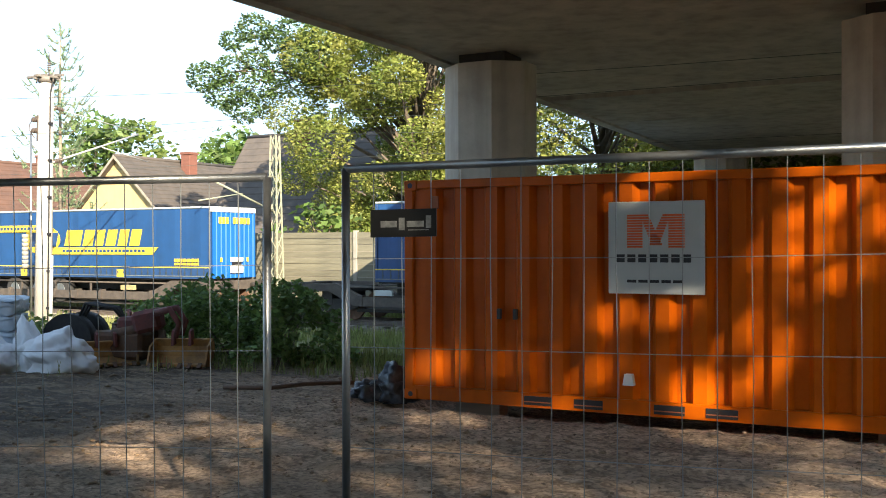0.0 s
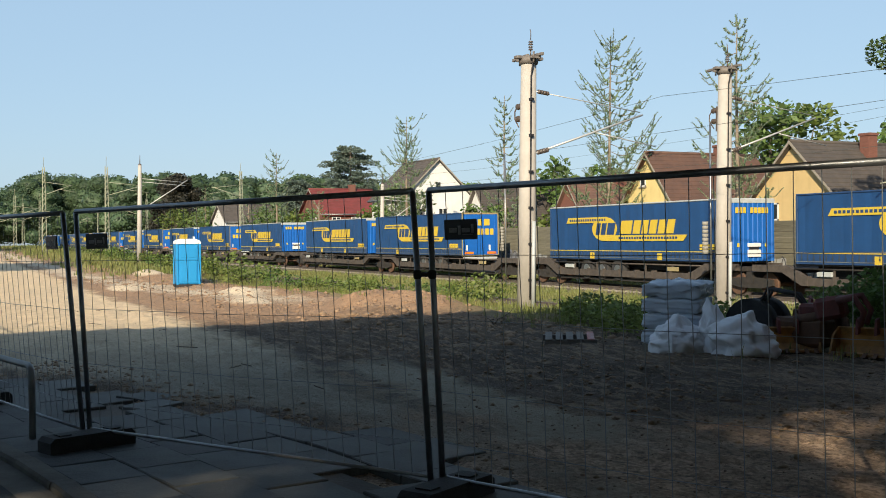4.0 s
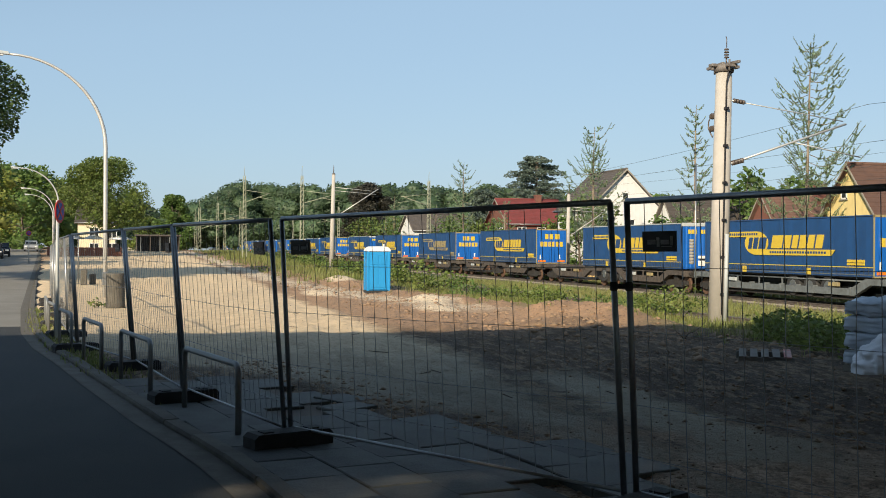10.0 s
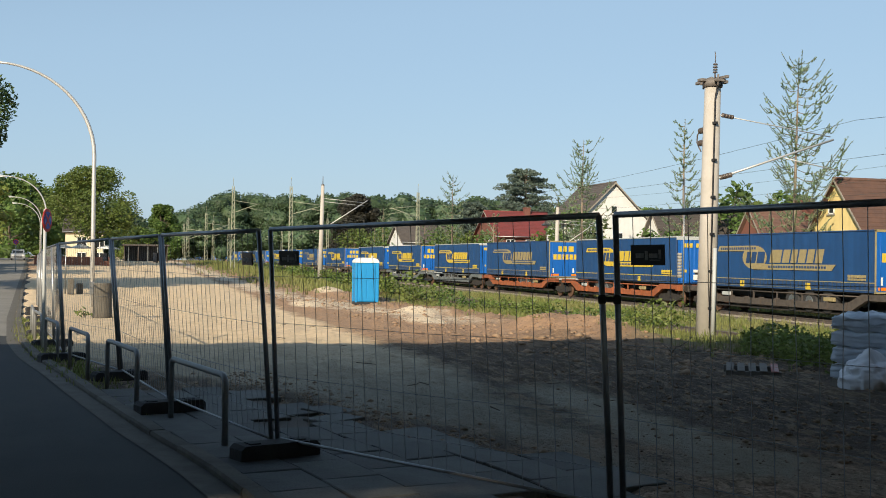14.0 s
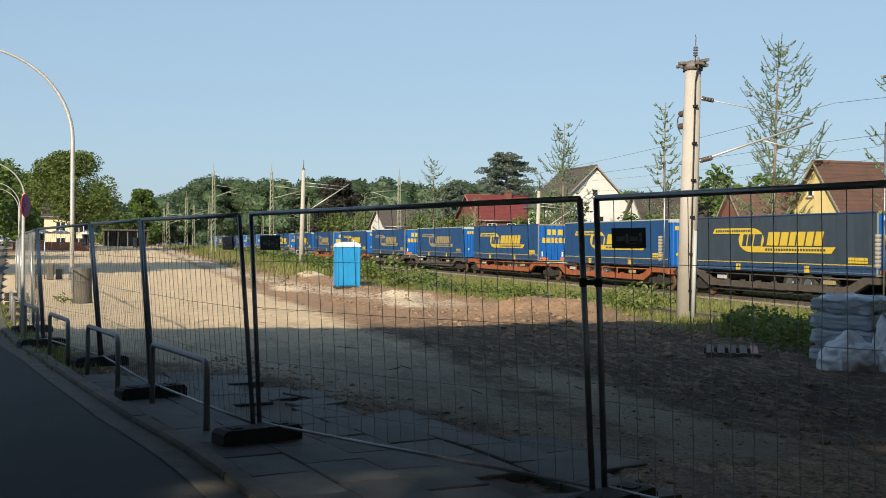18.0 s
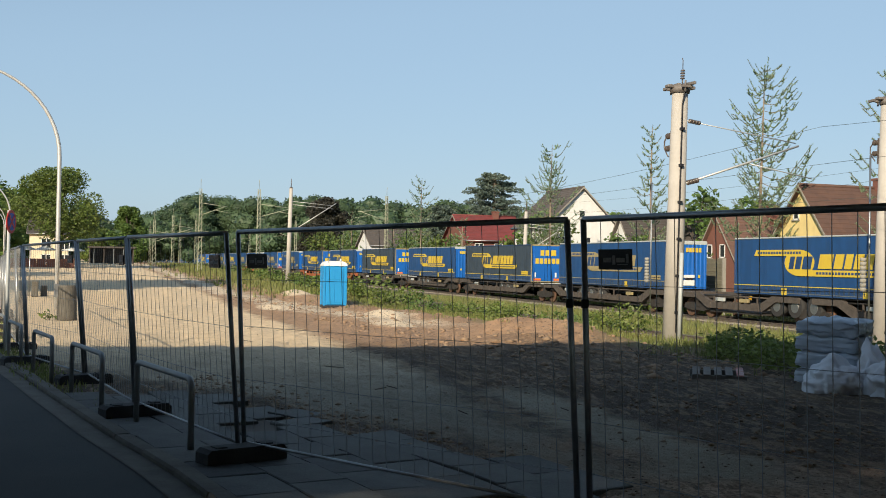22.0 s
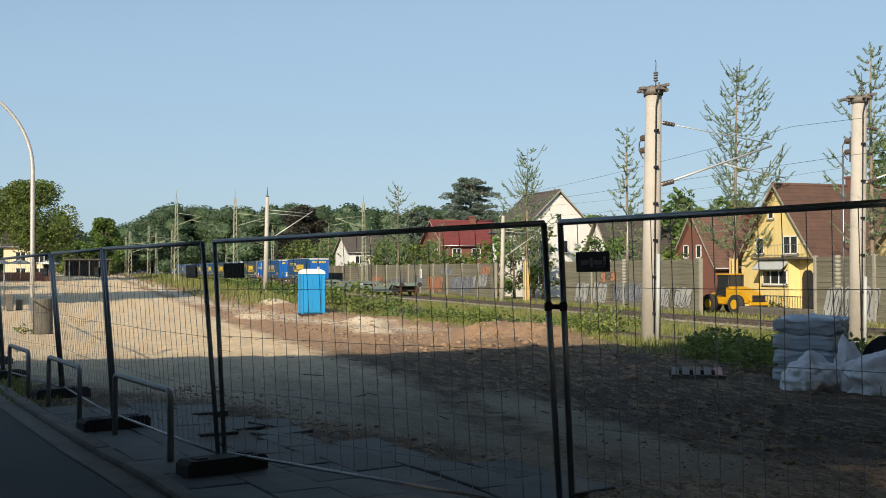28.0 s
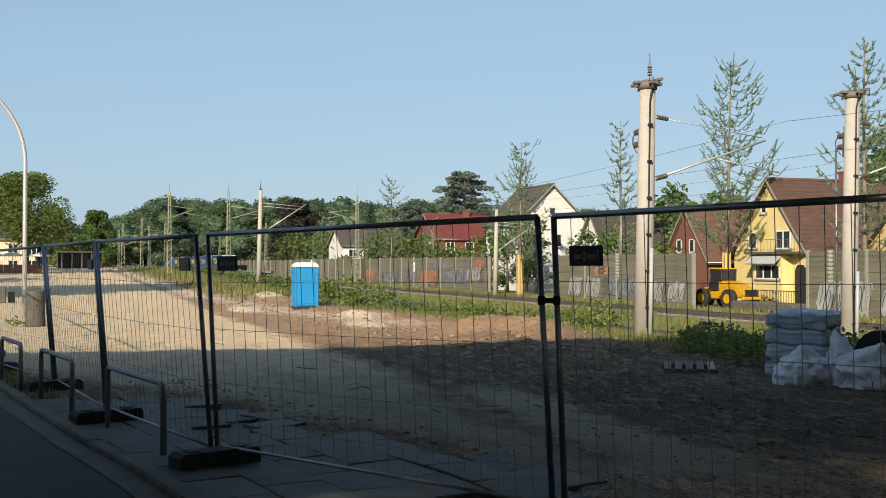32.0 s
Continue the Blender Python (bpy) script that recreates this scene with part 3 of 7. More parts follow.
def deck_piece(y0, y1, name, label=""):
    a, c = bz(y0), bz(y1)
    bm = B()
    v = [bm.verts.new(p) for p in ((EDGE + 0.05, y0, a), (FAR, y0, a), (FAR, y1, c), (EDGE + 0.05, y1, c), (EDGE + 0.05, y0, a + 0.9), (FAR, y0, a + 0.9), (FAR, y1, c + 0.9), (EDGE + 0.05, y1, c + 0.9))]
    for q in ((0, 1, 2, 3), (4, 7, 6, 5), (0, 4, 5, 1), (1, 5, 6, 2), (2, 6, 7, 3), (3, 7, 4, 0)):
        bm.faces.new([v[i] for i in q])
    part(name, bm, CONC, bridge, label)


deck_piece(-24, 18, "deck")
deck_piece(18.0, 24.4, "deck")
for y0, y1 in ((25.0, 27.7), (27.76, 29.2), (29.26, 31.7), (31.76, 34.8), (34.86, 40), (40.06, 48), (48.06, 56), (56.06, 75)):
    deck_piece(y0, y1, "deck_slab", "formwork-marked slab of the far span")
bm = B()
box(bm, EDGE + 0.4, FAR, 24.42, 24.98, bz(24.7) + 0.25, bz(24.7) + 0.8)
part("joint_beam", bm, DARK, bridge, "dark stained expansion joint")
for ex, sg in ((EDGE, 1), (FAR, -1)):
    bm = B()
    for y0, y1 in ((-24, 18), (18, 75)):
        a, c = bz(y0), bz(y1)
        lo, hi = -0.06, 2.0
        x0, x1 = ex, ex + sg * 0.3
        v = [bm.verts.new(p) for p in ((x0, y0, a + lo), (x1, y0, a + lo), (x1, y1, c + lo), (x0, y1, c + lo), (x0, y0, a + hi), (x1, y0, a + hi), (x1, y1, c + hi), (x0, y1, c + hi))]
        for q in ((0, 1, 2, 3), (4, 7, 6, 5), (0, 4, 5, 1), (1, 5, 6, 2), (2, 6, 7, 3), (3, 7, 4, 0)):
            bm.faces.new([v[i] for i in q])
    part("parapet", bm, CONC, bridge)
def column(cx, cy, r, top):
    bm = B()
    k = 8
    pts = [(cx + r * math.cos(math.pi / 8 + i * math.pi / 4) * 1.0, cy + r * math.sin(math.pi / 8 + i * math.pi / 4) * 0.8) for i in range(k)]
    prism(bm, pts, land(cx, cy) - 0.3, top - 0.22, "z")
    c = part("column", bm, CONC, bridge, "octagonal concrete column")
    bm = B()
    box(bm, cx - 0.5, cx + 0.5, cy - 0.4, cy + 0.4, top - 0.22, top + 0.01)
    part("bearing", bm, DARK, c, "dark bridge bearing")
column(-9.3, 19.4, 0.95, bz(19))
column(-1.6, 18.6, 0.95, bz(18.6))
for cx in (-9.3, -1.6):
    column(cx, 38, 0.95, bz(38))
for cx in (-9.3, 0.2):
    column(cx, -9.5, 0.95, bz(0))

# added out of view behind the camera, cuts sky light under the deck
bm = B()
box(bm, EDGE - 2.5, FAR + 1.0, -24.5, -13.0, -0.6, 5.5, 0.05)
part("sky_block_wall", bm, CONC, bridge, "unseen concrete wall added across the road to block sky light")

# ---- shipping container ----
def container():
    L, Wd, Hh = 6.06, 2.44, 2.59
    t = thing("container", pose(-6.40, 11.1, -0.16, 0, 0, 0.4), "orange corrugated steel site container on timber blocks", "container")
    bm = B()
    for (x0, x1, z0, z1) in ((0, L, 0, 0.16), (0, L, Hh - 0.1, Hh)):
        for y0 in (0, Wd - 0.1):
            box(bm, x0, x1, y0, y0 + 0.1, z0, z1, 0.008)
    for x0 in (0, L - 0.12):
        for y0 in (0, Wd - 0.12):
            box(bm, x0, x0 + 0.12, y0 - 0.004, y0 + 0.124, 0.0, Hh, 0.01)
        for z0 in (0.0, Hh - 0.12):
            box(bm, x0, x0 + 0.12, 0.12, Wd - 0.12, z0, z0 + 0.12)
    part("frame", bm, ORANGE, t)
    bm = B()
    box(bm, 0.1, L - 0.1, 0.1, Wd - 0.1, Hh - 0.06, Hh - 0.02)
    box(bm, 0.1, L - 0.1, 0.1, Wd - 0.1, 0.1, 0.14)
    part("roof_and_floor", bm, ORANGE, t)

    def wall(y, flip, name):
        bm = B()
        prof, x, k = [], 0.12, 0
        prof.append((0.12, y))
        x = 0.46
        prof.append((x - 0.055, y))
        while x < L - 0.5:
            prof += [(x, y + flip * 0.085), (x + 0.145, y + flip * 0.085), (x + 0.20, y), (x + 0.345, y)]
            x += 0.40
        prof.append((L - 0.12, y))
        for (xa, ya), (xb, yb) in zip(prof, prof[1:]):
            v = [bm.verts.new(p) for p in ((xa, ya, 0.16), (xb, yb, 0.16), (xb, yb, Hh - 0.1), (xa, ya, Hh - 0.1))]
            bm.faces.new(v)
        part(name, bm, ORANGE, t)
    wall(0.035, 1, "side_panel")
    wall(Wd - 0.035, -1, "side_panel")
    bm = B()
    box(bm, 0.02, 0.06, 0.12, Wd - 0.12, 0.12, Hh - 0.12)
    part("end_panel", bm, ORANGE, t)
    bm = B()
    box(bm, L - 0.06, L - 0.02, 0.12, Wd - 0.12, 0.12, Hh - 0.12)
    part("end_panel", bm, ORANGE, t)
    for x in (1.55, 2.15, 3.05, 3.6):
        bm = B()
        box(bm, x, x + 0.33, -0.006, 0.02, 0.03, 0.13)
        fp = part("forklift_pocket", bm, INK, t, "black forklift pocket")
        bm = B()
        box(bm, x, x + 0.33, -0.012, -0.004, 0.06, 0.072)
        part("slat", bm, ORANGED, fp)
    for cx in (0, L - 0.17):
        for cz in (0, Hh - 0.12):
            bm = B()
            box(bm, cx - 0.004, cx + 0.174, -0.012, 0.16, cz - 0.003, cz + 0.123, 0.012)
            c = part("corner_casting", bm, ORANGE, t)
            bm = B()
            cyl(bm, (cx + 0.085, -0.016, cz + 0.06), (cx + 0.085, 0.0, cz + 0.06), 0.032, n=12)
            part("lashing_hole", bm, INK, c)
    for x in (1.22, 1.42):
        bm = B()
        box(bm, x, x + 0.05, -0.02, 0.03, 0.98, 1.1, 0.008)
        part("vent", bm, INK, t, "small black vent")
    bm = B()
    prism(bm, [(2.72, 0.32), (2.84, 0.32), (2.82, 0.44), (2.74, 0.44)], -0.05, 0.03)
    part("socket_box", bm, WHITE, t, "small white socket cover")
    bm = B()
    box(bm, 0.36, 0.46, -0.004, 0.02, 2.25, 2.4, 0.004)
    part("plate", bm, ORANGED, t)
    # company board
    bm = B()
    box(bm, 2.56, 3.60, -0.035, -0.012, 1.30, 2.28, 0.006)
    bd = part("board", bm, SIGNG, t, "grey-white company board with an orange mark")
    bm = B()
    x0, x1, z0, z1 = 2.77, 3.39, 1.79, 2.15
    k = 13
    for i in range(k):
        za = z0 + (z1 - z0) * i / k
        zb = za + (z1 - z0) / k * 0.72
        f = (za - z0) / (z1 - z0)
        box(bm, x0, x0 + 0.17, -0.042, -0.036, za, zb)
        box(bm, x1 - 0.17, x1, -0.042, -0.036, za, zb)
        mid = (x0 + x1) / 2
        w = 0.145 * f
        if f > 0.06:
            box(bm, mid - w - 0.03, mid - w + 0.085 * (1 - 0.35 * f), -0.042, -0.036, za, zb)
            box(bm, mid + w - 0.085 * (1 - 0.35 * f), mid + w + 0.03, -0.042, -0.036, za, zb)
    part("mark", bm, LOGOO, bd, "orange striped company mark", "stuff")
    bm = B()
    for i in range(7):
        xa = 2.655 + i * 0.119
        box(bm, xa, xa + 0.088, -0.042, -0.036, 1.635, 1.72)
    for i in range(5):
        xa = 2.77 + i * 0.125
        box(bm, xa, xa + 0.10, -0.042, -0.036, 1.42, 1.45)
    part("print", bm, INK, bd, "dark bars of printed name", "stuff")
    return t


container()
for i, x in enumerate((-5.7, -0.9)):
    for y in (11.75, 13.2):
        bm = B()
        box(bm, -0.3, 0.3, -0.12, 0.12, -0.29, 0.0, 0.01)
        o = part("timber_block", bm, TIMBER)
        o.location = (x, y, -0.165)
        tagged(o, "squared timber block under the container", "block", "container blocks")

# ---- site fence ----
def panel(a, b, top_a, top_b, plate=None, name_w=0.145):
    """A mesh panel between the feet a and b (x, y), with its upper corners at top_a and top_b (x, y, z)."""
    a, b = Vector((*a, gz(*a) + 0.08)), Vector((*b, gz(*b) + 0.08))
    L = (b - a).length
    t = thing("mesh_panel", Matrix.Translation(a), "galvanised wire mesh site fence panel standing in rubber feet", "fence", "site fence")
    H = 1.95
    ta, tb = Vector(top_a) - a, Vector(top_b) - a
    def at(s, h):
        f, g = s / L, h / H
        return ((b - a) * f) * (1 - g) + (ta * (1 - f) + tb * f) * g
    r = 0.021
    for s in (0.0, L):
        bm = B()
        cyl(bm, at(s, 0), at(s, H), r, n=12)
        part("post", bm, GALV, t)
    for h in (H, 0.05):
        bm = B()
        cyl(bm, at(0, h), at(L, h), r if h > 1 else r * 0.62, n=12)
        part("rail", bm, GALV, t)
    bm = B()
    k = int(L / name_w)
    nrm = (b - a).cross(Vector((0, 0, 1))).normalized()
    if nrm.y > 0:
        nrm = -nrm
    for i in range(1, k):
        s = L * i / k
        w = 0.007 * math.sin(i * 1.7)
        tube(bm, [at(s, 0.05), at(s, 0.5) + nrm * w, at(s + w, 1.0), at(s, 1.5) - nrm * w, at(s, H)], 0.0027, 4)
    for h in (0.28, 0.62, 1.10, 1.52):
        tube(bm, [at(0, h), at(L * 0.3, h - 0.004), at(L * 0.5, h - 0.01), at(L * 0.8, h - 0.003), at(L, h)], 0.0028, 4)
    part("wire_mesh", bm, WIRE, t, kind="stuff")
    if plate:
        s0, w = plate
        s0 = L - w - 0.14 if s0 < 0 else s0
        n0 = nrm * 0.02
        bm = B()
        zp = 1.62 if w > 0.26 else 1.632
        q = [at(s0, zp), at(s0 + w, zp), at(s0 + w, 1.75), at(s0, 1.75)]
        v0 = [bm.verts.new(p + n0 * 0.4) for p in q]
        v1 = [bm.verts.new(p + n0) for p in q]
        bm.faces.new(v0[::-1])
        bm.faces.new(v1)
        for i in range(4):
            bm.faces.new((v0[i], v0[(i + 1) % 4], v1[(i + 1) % 4], v1[i]))
        sg = part("name_plate", bm, SIGNBLK, t, "small black name plate")
        bm = B()
        for sa, sb, zl, hh in ((0.07, 0.15, 1.660, 0.058), (0.18, 0.44, 1.666, 0.028), (0.47, 0.56, 1.652, 0.058), (0.59, 0.84, 1.666, 0.030), (0.10, 0.42, 1.650, 0.004)):
            q = [at(s0 + w * sa, zl), at(s0 + w * sb, zl), at(s0 + w * sb, zl + hh), at(s0 + w * sa, zl + hh)]
            bm.faces.new([bm.verts.new(p + n0 * 1.15) for p in q])
        part("print", bm, YPALE, sg, "pale bars of a handwritten mark")
    return t


YPALE = mat("pale_print", (0.36, 0.36, 0.35), 0.6, 0, (0.14, 0.14, 0.14), 30, 0.9)
POSTS = [((0.49, 5.22), (-2.886, 4.596), (0.49, 5.22, 2.08), (-2.886, 4.597, 2.035), (-1, 0.34)),
         ((-3.253, 4.436), (-6.39, 3.22), (-3.252, 4.437, 1.997), (-6.423, 3.153, 1.962), (-1, 0.27)),
         ((-6.43, 3.15), (-9.58, 1.39), (-6.474, 3.056, 1.958), (-9.593, 1.299, 1.902), (-1, 0.27)),
         ((-9.55, 1.33), (-12.63, 0.62), (-9.568, 1.191, 1.888), (-12.64, 0.47, 1.893), (0.17, 0.26)),
         ((-12.67, 0.58), (-16.2, 0.07), (-12.67, 0.45, 1.885), (-16.2, -0.10, 1.89), (0.14, 0.26)),
         ((-16.24, 0.03), (-19.5, -0.87), (-16.24, -0.13, 1.885), (-19.49, -0.99, 1.84), (0.16, 0.26)),
         ((-19.55, -0.9), (-22.9, -1.22), (-19.54, -1.02, 1.83), (-22.9, -1.30, 1.82), (0.16, 0.26)),
         ((-22.95, -1.24), (-26.4, -1.6), (-22.95, -1.31, 1.82), (-26.4, -1.66, 1.79), None),
         ((-26.45, -1.6), (-29.9, -1.9), (-26.45, -1.65, 1.79), (-29.9, -1.94, 1.76), (0.16, 0.26)),
         ((-29.95, -1.9), (-33.3, -2.15), (-29.95, -1.94, 1.76), (-33.3, -2.17, 1.73), None),
         ((-33.35, -2.15), (-36.8, -2.45), (-33.35, -2.17, 1.73), (-36.8, -2.45, 1.70), None),
         ((-36.85, -2.45), (-40.2, -2.7), (-36.85, -2.45, 1.70), (-40.2, -2.7, 1.67), None),
         ((-40.25, -2.7), (-43.7, -3.0), (-40.25, -2.7, 1.67), (-43.7, -3.0, 1.64), None)]
for row in POSTS:
    panel(*row)


def fence_foot(x, y, ang):
    bm = B()
    prism(bm, [(-0.38, -0.02), (0.38, -0.02), (0.38, 0.10), (0.34, 0.135), (-0.34, 0.135), (-0.38, 0.10)], -0.12, 0.12)
    for s in (-0.22, 0.22):
        box(bm, s - 0.05, s + 0.05, -0.06, 0.06, 0.135, 0.145)
    o = part("rubber_block", bm, BLACKPL)
    o.matrix_basis = pose(x, y, gz(x, y) + 0.0, 0, 0, ang)
    tagged(o, "black rubber block under the site fence posts", "rubber block", "rubber blocks")


for p, q in zip(POSTS, POSTS[1:]):
    b, a2 = p[1], q[0]
    fence_foot((b[0] + a2[0]) / 2 + 0.2, (b[1] + a2[1]) / 2 - 0.02, 109 if a2[0] < -8 else 118)
for hx, hy in ((-6.437, 3.125),):
    bm = B()
    z = gz(hx, hy)
    box(bm, -0.07, 0.07, -0.014, 0.014, -0.016, 0.016, 0.006)
    for q in (-0.05, 0.05):
        box(bm, q - 0.026, q + 0.026, -0.027, 0.027, -0.03, 0.03, 0.008)
    o = part("coupler", bm, DARK)
    o.matrix_basis = pose(hx, hy, z + 1.49, 0, 0, 62)
    tagged(o, "steel coupler joining two mesh panels", "coupler", "couplers")


# ---- hoop barriers along the kerb ----
HOOPM = mat("hoop_steel", (0.30, 0.31, 0.31), 0.5, 0.4, (0.24, 0.25, 0.25), 7, 0.8)
def barrier(x0, x1, off):
    y0, y1 = kerb_y(x0) + off, kerb_y(x1) + off
    za, zb = gz(x0, y0) + 0.03, gz(x1, y1) + 0.03
    t = thing("hoop_barrier", pose(x0, y0, za), "low galvanised tubular hoop barrier by the kerb", "barrier", "hoop barriers")
    dx, dy, dz = x1 - x0, y1 - y0, zb - za
    bm = B()
    u = Vector((dx, dy, dz)).normalized()
    h = 0.62
    pts = [Vector((0, 0, -0.1)), Vector((0, 0, h - 0.1))]
    for i in range(1, 5):
        w = i * math.pi / 8
        pts.append(u * (0.1 - 0.1 * math.cos(w)) + Vector((0, 0, h - 0.1 + 0.1 * math.sin(w))))
    e = Vector((dx, dy, dz))
    for i in range(4, 0, -1):
        w = i * math.pi / 8
        pts.append(e - u * (0.1 - 0.1 * math.cos(w)) + Vector((0, 0, h - 0.1 + 0.1 * math.sin(w))))
    pts += [e + Vector((0, 0, h - 0.1)), e + Vector((0, 0, -0.1))]
    tube(bm, pts, 0.03, 12)
    part("hoop", bm, HOOPM, t)


for x1, x0, off in ((-10.0, -11.95, 0.46), (-13.0, -14.9, 0.31), (-16.08, -17.8, 0.24), (-19.2, -20.9, 0.26), (-22.3, -24.0, 0.3), (-25.4, -27.1, 0.3)):
    barrier(x0, x1, off)


# ---- freight train ----
SPEED, FACE = 17.0, 29.8
MOVING = []


def word(bm, x, z, h, widths, skew, y0, y1, gap=0.06):
    """Plain slanted blocks in place of the letters of a name, along x."""
    for w in widths:
        prism(bm, [(x, z), (x + w, z), (x + w + skew, z + h), (x + skew, z + h)], y0, y1)
        x += w + gap


def trailer(kind, curtain, faded):
    """Origin at the near lower corner of the end that faces +x; the body runs to -x. z = 0 is the rail."""
    L, Wd, z0, z1 = 13.6, 2.55, 1.31, 3.95
    t = thing("semi_trailer", pose(0, 0, 0), "blue curtain-sided semi-trailer with yellow lettering on a pocket wagon" if curtain is BLUE else "slate grey curtain-sided semi-trailer with yellow lettering on a pocket wagon", "semi-trailer", "trailers of the train")
    yl = YELDIM if faded else YEL
    bm = B()
    # curtain with shallow upright folds
    x, pr = -L + 0.12, []
    i = 0
    while x < -0.12:
        pr.append((x, 0.02 + 0.012 * math.sin(i * 1.3) + (0.01 if i % 2 else 0)))
        x += 0.31
        i += 1
    pr.append((-0.1, 0.02))
    for (xa, ya), (xb, yb) in zip(pr, pr[1:]):
        f = bm.faces.new([bm.verts.new(p) for p in ((xa, ya, z0 + 0.42), (xb, yb, z0 + 0.42), (xb, yb, z1 - 0.08), (xa, ya, z1 - 0.08))])
    part("curtain", bm, curtain, t)
    bm = B()
    box(bm, -L + 0.05, -0.05, 0.06, Wd - 0.02, z0 + 0.1, z1 - 0.06)
    part("body", bm, BLUED if curtain is BLUE else GREYC, t)
    bm = B()
    box(bm, -L, 0, 0, Wd, z1 - 0.07, z1, 0.02)
    part("roof", bm, SIGNG if kind == "front" else BLUED, t)
    bm = B()
    box(bm, -L, 0, 0.005, 0.06, z0 + 0.0, z0 + 0.42, 0.01)
    sk = part("skirt", bm, BLUED, t, "dark blue side skirt")
    bm = B()
    box(bm, -L, 0, -0.004, 0.004, z0 + 0.40, z0 + 0.435)
    part("stripe", bm, yl, sk, "thin yellow stripe")
    bm = B()
    k = 44
    for i in range(k):
        xa = -L + 0.3 + (L - 0.6) * i / (k - 1)
        box(bm, xa - 0.016, xa + 0.016, -0.012, 0.006, z0 + 0.12, z0 + 0.40)
        box(bm, xa - 0.03, xa + 0.03, -0.02, 0.006, z0 + 0.19, z0 + 0.25)
    part("buckle_strip", bm, GREYC, sk, "row of dark strap buckles", "stuff")
    bm = B()
    box(bm, -L, 0, -0.008, 0.004, z0 + 0.085, z0 + 0.115)
    part("edge_rail", bm, STEELG, sk, "grey edge rail")
    for xa in (-9.9, -4.6):
        bm = B()
        box(bm, xa, xa + 0.36, -0.01, 0.0, z0 + 0.03, z0 + 0.33)
        part("plate", bm, YEL, sk, "yellow lifting plate")
    for xa in (-L, -0.09):
        bm = B()
        box(bm, xa, xa + 0.09, -0.002, 0.07, z0, z1 - 0.07, 0.01)
        part("corner_post", bm, BLUED, t)
    # lettering on the curtain
    bm = B()
    ya, yb = -0.012, 0.012
    prism(bm, [(-12.0, 3.09), (-8.6, 3.09), (-8.6, 3.36), (-11.82, 3.36)], ya, yb)
    prism(bm, [(-8.68 + 1.02 * math.cos(w), 2.78 + 0.58 * math.sin(w)) for w in [2 * math.pi * i / 24 for i in range(24)]], ya - 0.002, yb)
    prism(bm, [(-8.7, 2.2), (-2.78, 2.2), (-2.5, 2.47), (-8.2, 2.47)], ya + 0.002, yb)
    em = part("emblem", bm, yl, t, "yellow emblem with swoosh and bar")

    x = -7.42
    for w in (0.86, 0.52, 0.42, 0.50, 0.46, 0.50):
        bm = B()
        word(bm, x, 2.53, 0.62, (w,), 0.16, ya, yb)
        part("letter_block", bm, yl, em)
        x += w + 0.14
    x = -9.40
    for w in (0.32, 0.38, 0.60):
        bm = B()
        word(bm, x, 2.5, 0.56, (w,), 0.14, ya - 0.012, ya + 0.004)
        part("letter_block", bm, BLUED if curtain is BLUE else GREYC, em)
        x += w + 0.11
    bm = B()
    for i in range(16):
        xa = -11.7 + i * 0.2
        box(bm, xa, xa + 0.13, ya - 0.01, ya, 3.17, 3.28)
    for i in range(22):
        xa = -7.5 + i * 0.2
        box(bm, xa, xa + 0.13, ya - 0.01, ya + 0.002, 2.29, 2.39)
    part("small_print", bm, BLUED if curtain is BLUE else GREYC, em, "dark bars of small print", "stuff")
    bm = B()
    for i in range(6):
        box(bm, -1.7 + i * 0.2, -1.55 + i * 0.2, ya, 0.02, z0 + 0.62, z0 + 0.74)
        box(bm, -1.7 + i * 0.2, -1.55 + i * 0.2, ya, 0.02, z0 + 0.5, z0 + 0.59)
    part("small_print", bm, yl, t, "", "stuff")
    # end wall facing +x
    if kind == "rear":
        for y0, y1 in ((0.06, 1.25), (1.30, 2.49)):
            bm = B()
            box(bm, -0.06, 0.015, y0, y1, z0 + 0.05, z1 - 0.1, 0.01)
            d = part("door", bm, BLUEE, t, "bright blue rear door")
            bm = B()
            for yy in (y0 + 0.2, y1 - 0.2):
                cyl(bm, (0.03, yy, z0 + 0.1), (0.03, yy, z1 - 0.15), 0.018, n=6)
            part("lock_bar", bm, BLUEE, d)
        bm = B()
        for y0, y1, za2, zb2 in ((0, Wd, z1 - 0.1, z1), (0, Wd, z0 - 0.02, z0 + 0.05), (0, 0.06, z0, z1), (Wd - 0.06, Wd, z0, z1)):
            box(bm, -0.05, 0.03, y0, y1, za2, zb2)
        part("door_frame", bm, YELDIM, t, "yellowish door frame")
        bm = B()
        for y in (0.72, 1.10, 1.50):
            box(bm, 0.015, 0.024, y, y + (0.28 if y < 1.4 else 0.42), z0 + 1.85, z0 + 2.25)
        for i in range(6):
            y = 0.34 + i * 0.32
            box(bm, 0.015, 0.024, y, y + 0.25, z0 + 1.28, z0 + 1.66)
        part("lettering", bm, YEL, t, "yellow lettering blocks", "stuff")
        for y0 in (0.16, 1.75):
            bm = B()
            box(bm, 0.015, 0.03, y0, y0 + 0.62, z0 + 0.1, z0 + 0.24)
            part("tail_lamp", bm, LAMPO, t, "orange tail lamp cluster")
            bm = B()
            box(bm, 0.015, 0.028, y0 + 0.1, y0 + 0.22, z0 + 0.32, z0 + 0.66)
            part("plate", bm, WHITE, t)
        bm = B()
        box(bm, -0.1, 0.05, 0.1, Wd - 0.1, z0 - 0.22, z0 - 0.08, 0.02)
        part("bumper", bm, SIGNG, t, "pale underrun bumper")
    else:
        bm = B()
        pr, i, y = [], 0, 0.08
